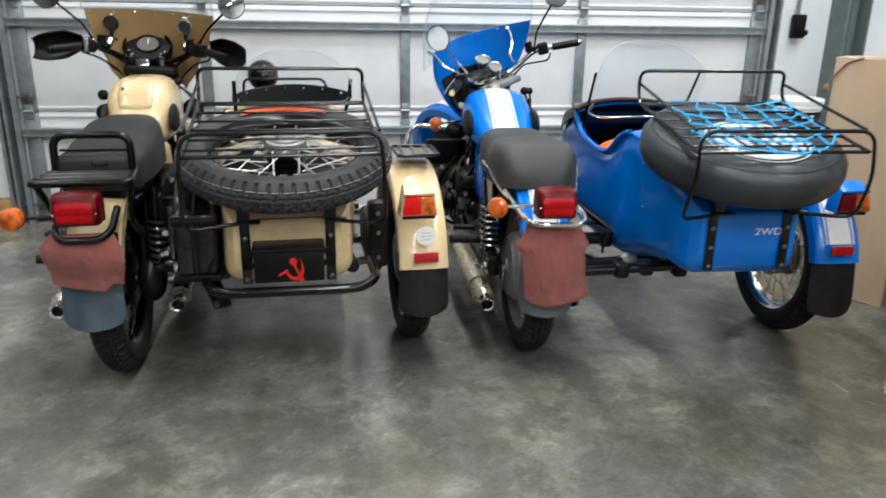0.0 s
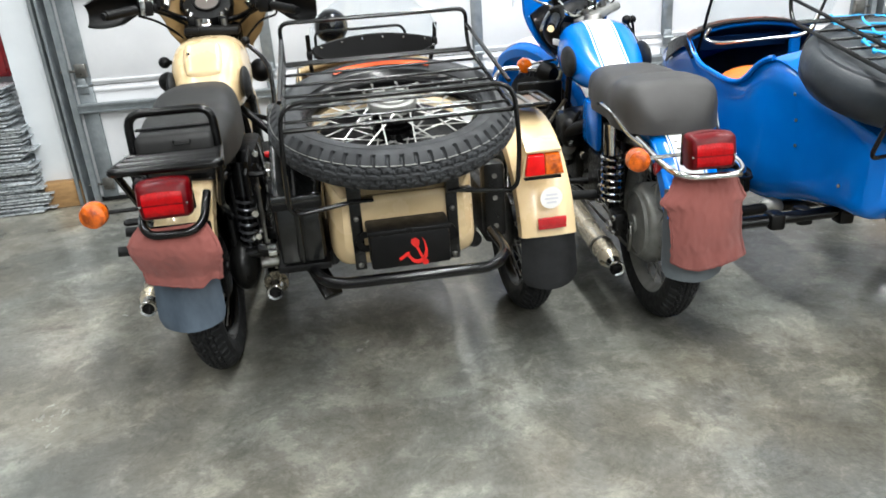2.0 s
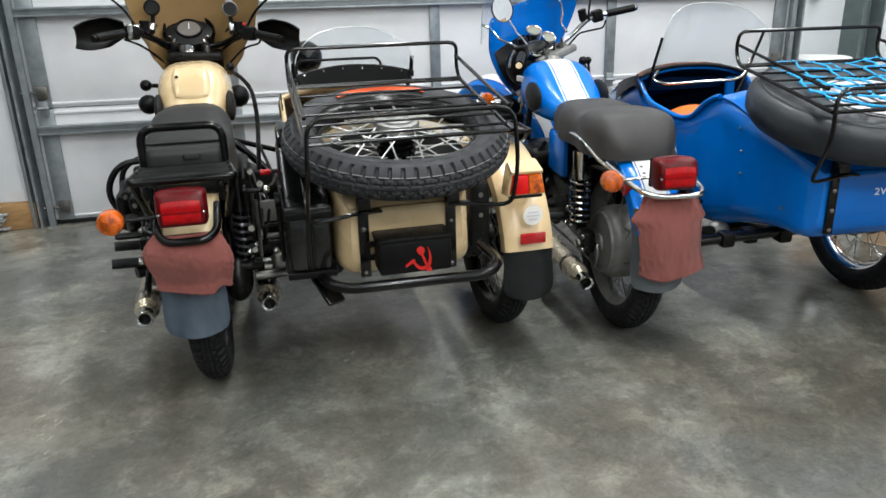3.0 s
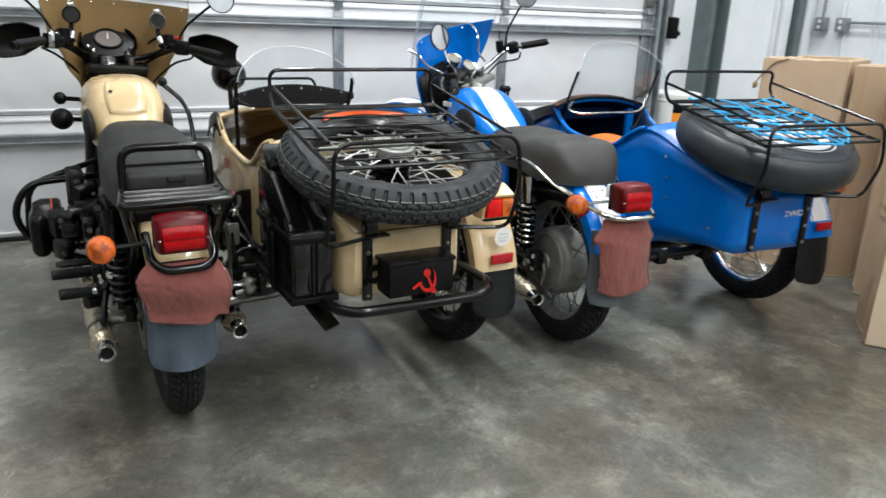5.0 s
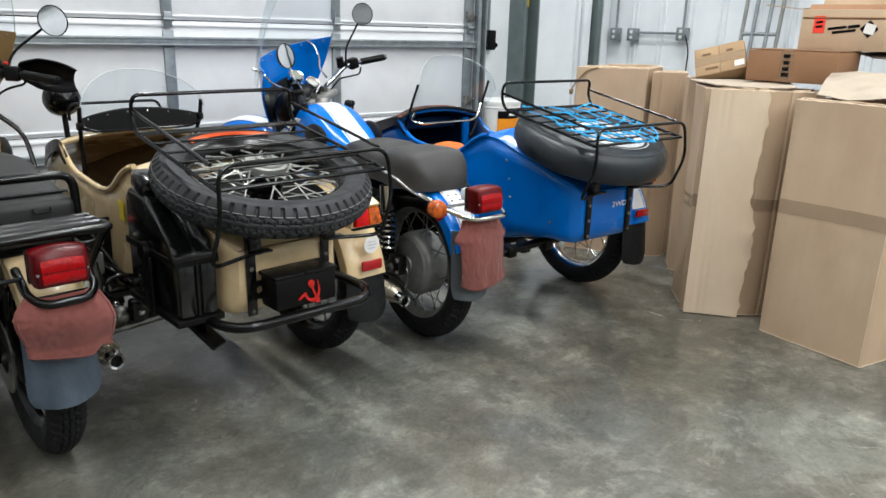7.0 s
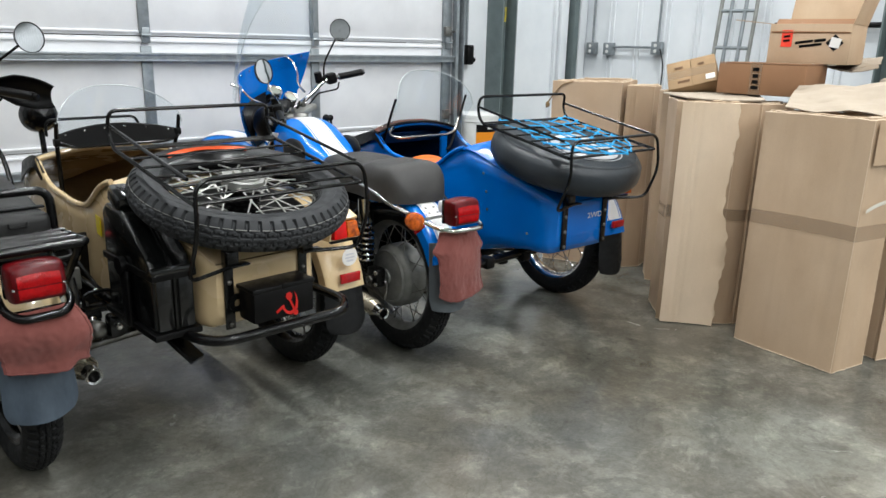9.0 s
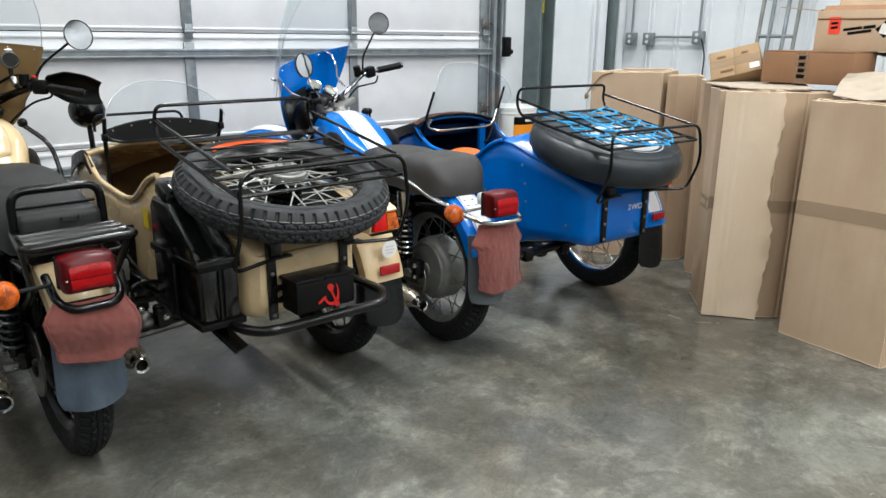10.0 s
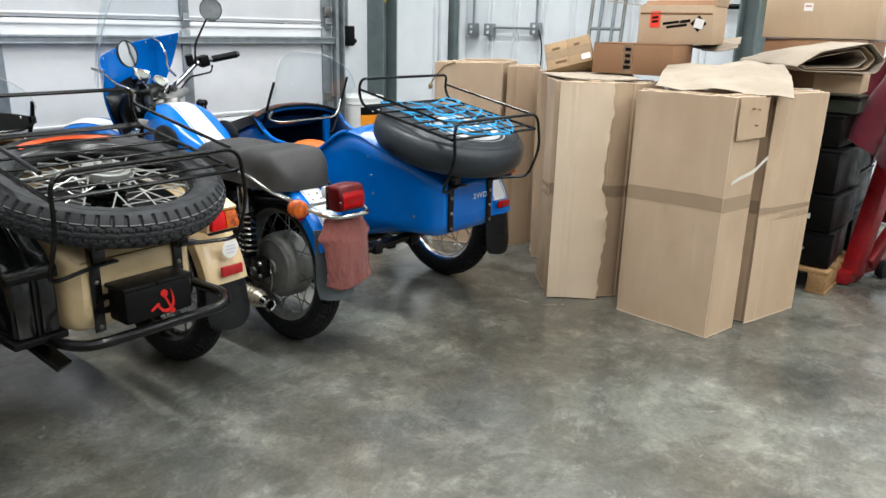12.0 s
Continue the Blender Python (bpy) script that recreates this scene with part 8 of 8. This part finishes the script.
conduit_box(5.15, 1.285, True, "galvanised outlet box with rising conduit on the wall")
b2 = conduit_box(4.945, 1.285, False, "galvanised outlet box on the ribbed wall")
part("conduit", tubes([(0, -0.04, 0.02), (0, -0.53, 0.02)], 0.011, 10), GALV, b2)
conduit_box(4.41, 1.30, True, "galvanised outlet box with cable on the ribbed wall")
cable = part("power_cable", tubes([(4.97, 4.38, 1.30), (4.90, 4.32, 1.27), (4.93, 4.30, 1.15), (4.95, 4.33, 0.6), (4.93, 4.2, 0.02)], 0.006, 8, rad=0.06), SATIN)
tagged(cable, "black power cable hanging from an outlet box", "cable")
sw = thing("door_control", pose(3.30, WALLY - 0.165, 1.21), "black door control box on a steel conduit", "switch box")
part("housing", boxes((0, 0, 0), (0.075, 0.08, 0.16), 0.012), SATIN, sw)
part("knob", cyl(bmesh.new(), (0.03, -0.02, -0.04), (0.055, -0.02, -0.04), 0.02, n=14), SATIN, sw)
part("conduit", tubes([(0, 0.02, 0.08), (0, 0.02, 2.3)], 0.012, 10), GALV, sw)
for z, hh, m in ((1.315, 0.10, YELLOW), (1.07, 0.17, PAPER)):
    st = thing("warning_sticker", pose(3.118, 5.1315, z), "narrow printed warning sticker on the door track", "sticker", "warning stickers")
    part("sheet", boxes((0, 0, 0), (0.045, 0.002, hh), 0.0), m, st)
    for k in range(3):
        part("printed_bar", boxes((0, -0.0016, (k - 1) * hh * 0.28), (0.034, 0.001, hh * 0.12)), SATIN, st)
# holder for the stickers: the track's face plate
tagged(part("trim", boxes((3.105, 5.156, 1.9), (0.12, 0.045, 3.8), 0.003), WALLW), "white door jamb strip", "trim", kind="structure")
ld = thing("ladder", pose(WALLX - 0.16, 3.575, 0, 0, 0, 0), "aluminium ladder leaning on the ribbed wall", "ladder")
for dy in (-0.15, -0.06, 0.06, 0.15):
    part("rail", tubes([(-0.25, dy, 0.02), (0.07, dy, 2.9)], 0.016, 8), ALU if abs(dy) > 0.1 else GALV, ld)
for k in range(10):
    t = (k + 0.5) / 10
    part("rung", tubes([(-0.25 + 0.32 * t, -0.15, 0.02 + 2.88 * t), (-0.25 + 0.32 * t, 0.15, 0.02 + 2.88 * t)], 0.014, 8), GALV, ld)
cp = thing("steel_column", pose(WALLX - 0.14, 2.42, 0), "grey-green steel wall column", "column", kind="structure")
bm = boxes((0, -0.07, 1.9), (0.22, 0.012, 3.8))
box(bm, (0, 0.07, 1.9), (0.22, 0.012, 3.8))
box(bm, (0, 0, 1.9), (0.012, 0.13, 3.8))
part("flange", bm, PAINTSTEEL, cp)
pp = part("black_pipe", tubes([(WALLX - 0.05, 3.35, 1.50), (WALLX - 0.05, 2.52, 1.50)], 0.02, 10), SATIN)
tagged(pp, "black pipe fixed along the ribbed wall", "pipe", kind="structure")
yb = part("yellow_bracket", boxes((WALLX - 0.06, 2.30, 1.52), (0.1, 0.10, 0.12), 0.01), mat("yellow_paint", "d8c520", 0.5))
tagged(yb, "small yellow box hung on the wall", "box")

# bucket on a crate by the door
cr = thing("crate", pose(3.20, 4.90, 0), "dark plastic crate standing by the wall", "crate")
for c, s in (((0, 0, 0.01), (0.36, 0.3, 0.02)), ((-0.175, 0, 0.20), (0.012, 0.3, 0.38)), ((0.175, 0, 0.20), (0.012, 0.3, 0.38)), ((0, -0.145, 0.20), (0.36, 0.012, 0.38)), ((0, 0.145, 0.20), (0.36, 0.012, 0.38)), ((0, 0, 0.382), (0.37, 0.31, 0.016))):
    part("side", boxes(c, s, 0.003), SATIN, cr)
bk = thing("bucket", pose(3.20, 4.90, 0.392) @ Matrix.Diagonal((1.25, 1.25, 1.02, 1)), "white plastic bucket with orange and black label", "bucket")
part("body", lathe(bmesh.new(), [(0, 0), (0.128, 0), (0.133, 0.01), (0.143, 0.29), (0.149, 0.295), (0.149, 0.315), (0.145, 0.32)], None, 36), PLASTW, bk)
part("lid", lathe(bmesh.new(), [(0.152, 0.318), (0.154, 0.345), (0.146, 0.352), (0.135, 0.346), (0, 0.346)], None, 36), PLASTW, bk)
for z0, z1, m in ((0.09, 0.215, mat("orange_label", "e08a1a", 0.5)), (0.215, 0.275, SATIN)):
    r = lambda z: 0.1345 + 0.01 * z / 0.29 + 0.0012
    part("label", lathe(bmesh.new(), [(r(z0), z0), (r(z1), z1), (r(z1) + 0.0008, z1), (r(z0) + 0.0008, z0)], None, 24, closed=True, arc=(radians(228), radians(318))), m, bk)
part("label_print", lathe(bmesh.new(), [(0.1452, 0.238), (0.1456, 0.256), (0.1462, 0.256), (0.1458, 0.238)], None, 10, closed=True, arc=(radians(258), radians(285))), PAPER, bk)

# stacked galvanised strips and a timber block by the west jamb
sp = thing("steel_strip_stack", pose(-2.28, 4.88, 0, 0, 0, 4), "stack of shiny galvanised steel strips on the floor", "steel stack")
rnd = random.Random(4)
z = 0.0
while z < 0.72:
    part("strip", boxes((rnd.uniform(-0.03, 0.03) - 0.10 * (z / 0.72), rnd.uniform(-0.02, 0.02), z + 0.006), (0.56 + rnd.uniform(-0.05, 0.05), 0.24, 0.009), 0.002, M=Matrix.Rotation(radians(rnd.uniform(-3, 3)), 4, "Z") @ Matrix.Rotation(radians(rnd.uniform(-1.5, 1.5)), 4, "Y")), FOIL, sp)
    z += rnd.uniform(0.0125, 0.020)
wb = part("timber_block", boxes((0, 0, 0.075), (0.2, 0.18, 0.15), 0.008), WOOD)
wb.matrix_basis = pose(-1.93, 4.92, 0, 0, 0, 8)
tagged(wb, "short brown timber block on the floor", "timber")
rb = thing("red_cabinet", pose(-2.30, 5.20, 0.93), "red metal cabinet hung beside the door", "cabinet")
part("body", boxes((0, 0, 0), (0.3, 0.16, 0.4), 0.01), REDJ, rb)
part("door", boxes((0, -0.086, 0), (0.27, 0.012, 0.37), 0.004), REDJ, rb)
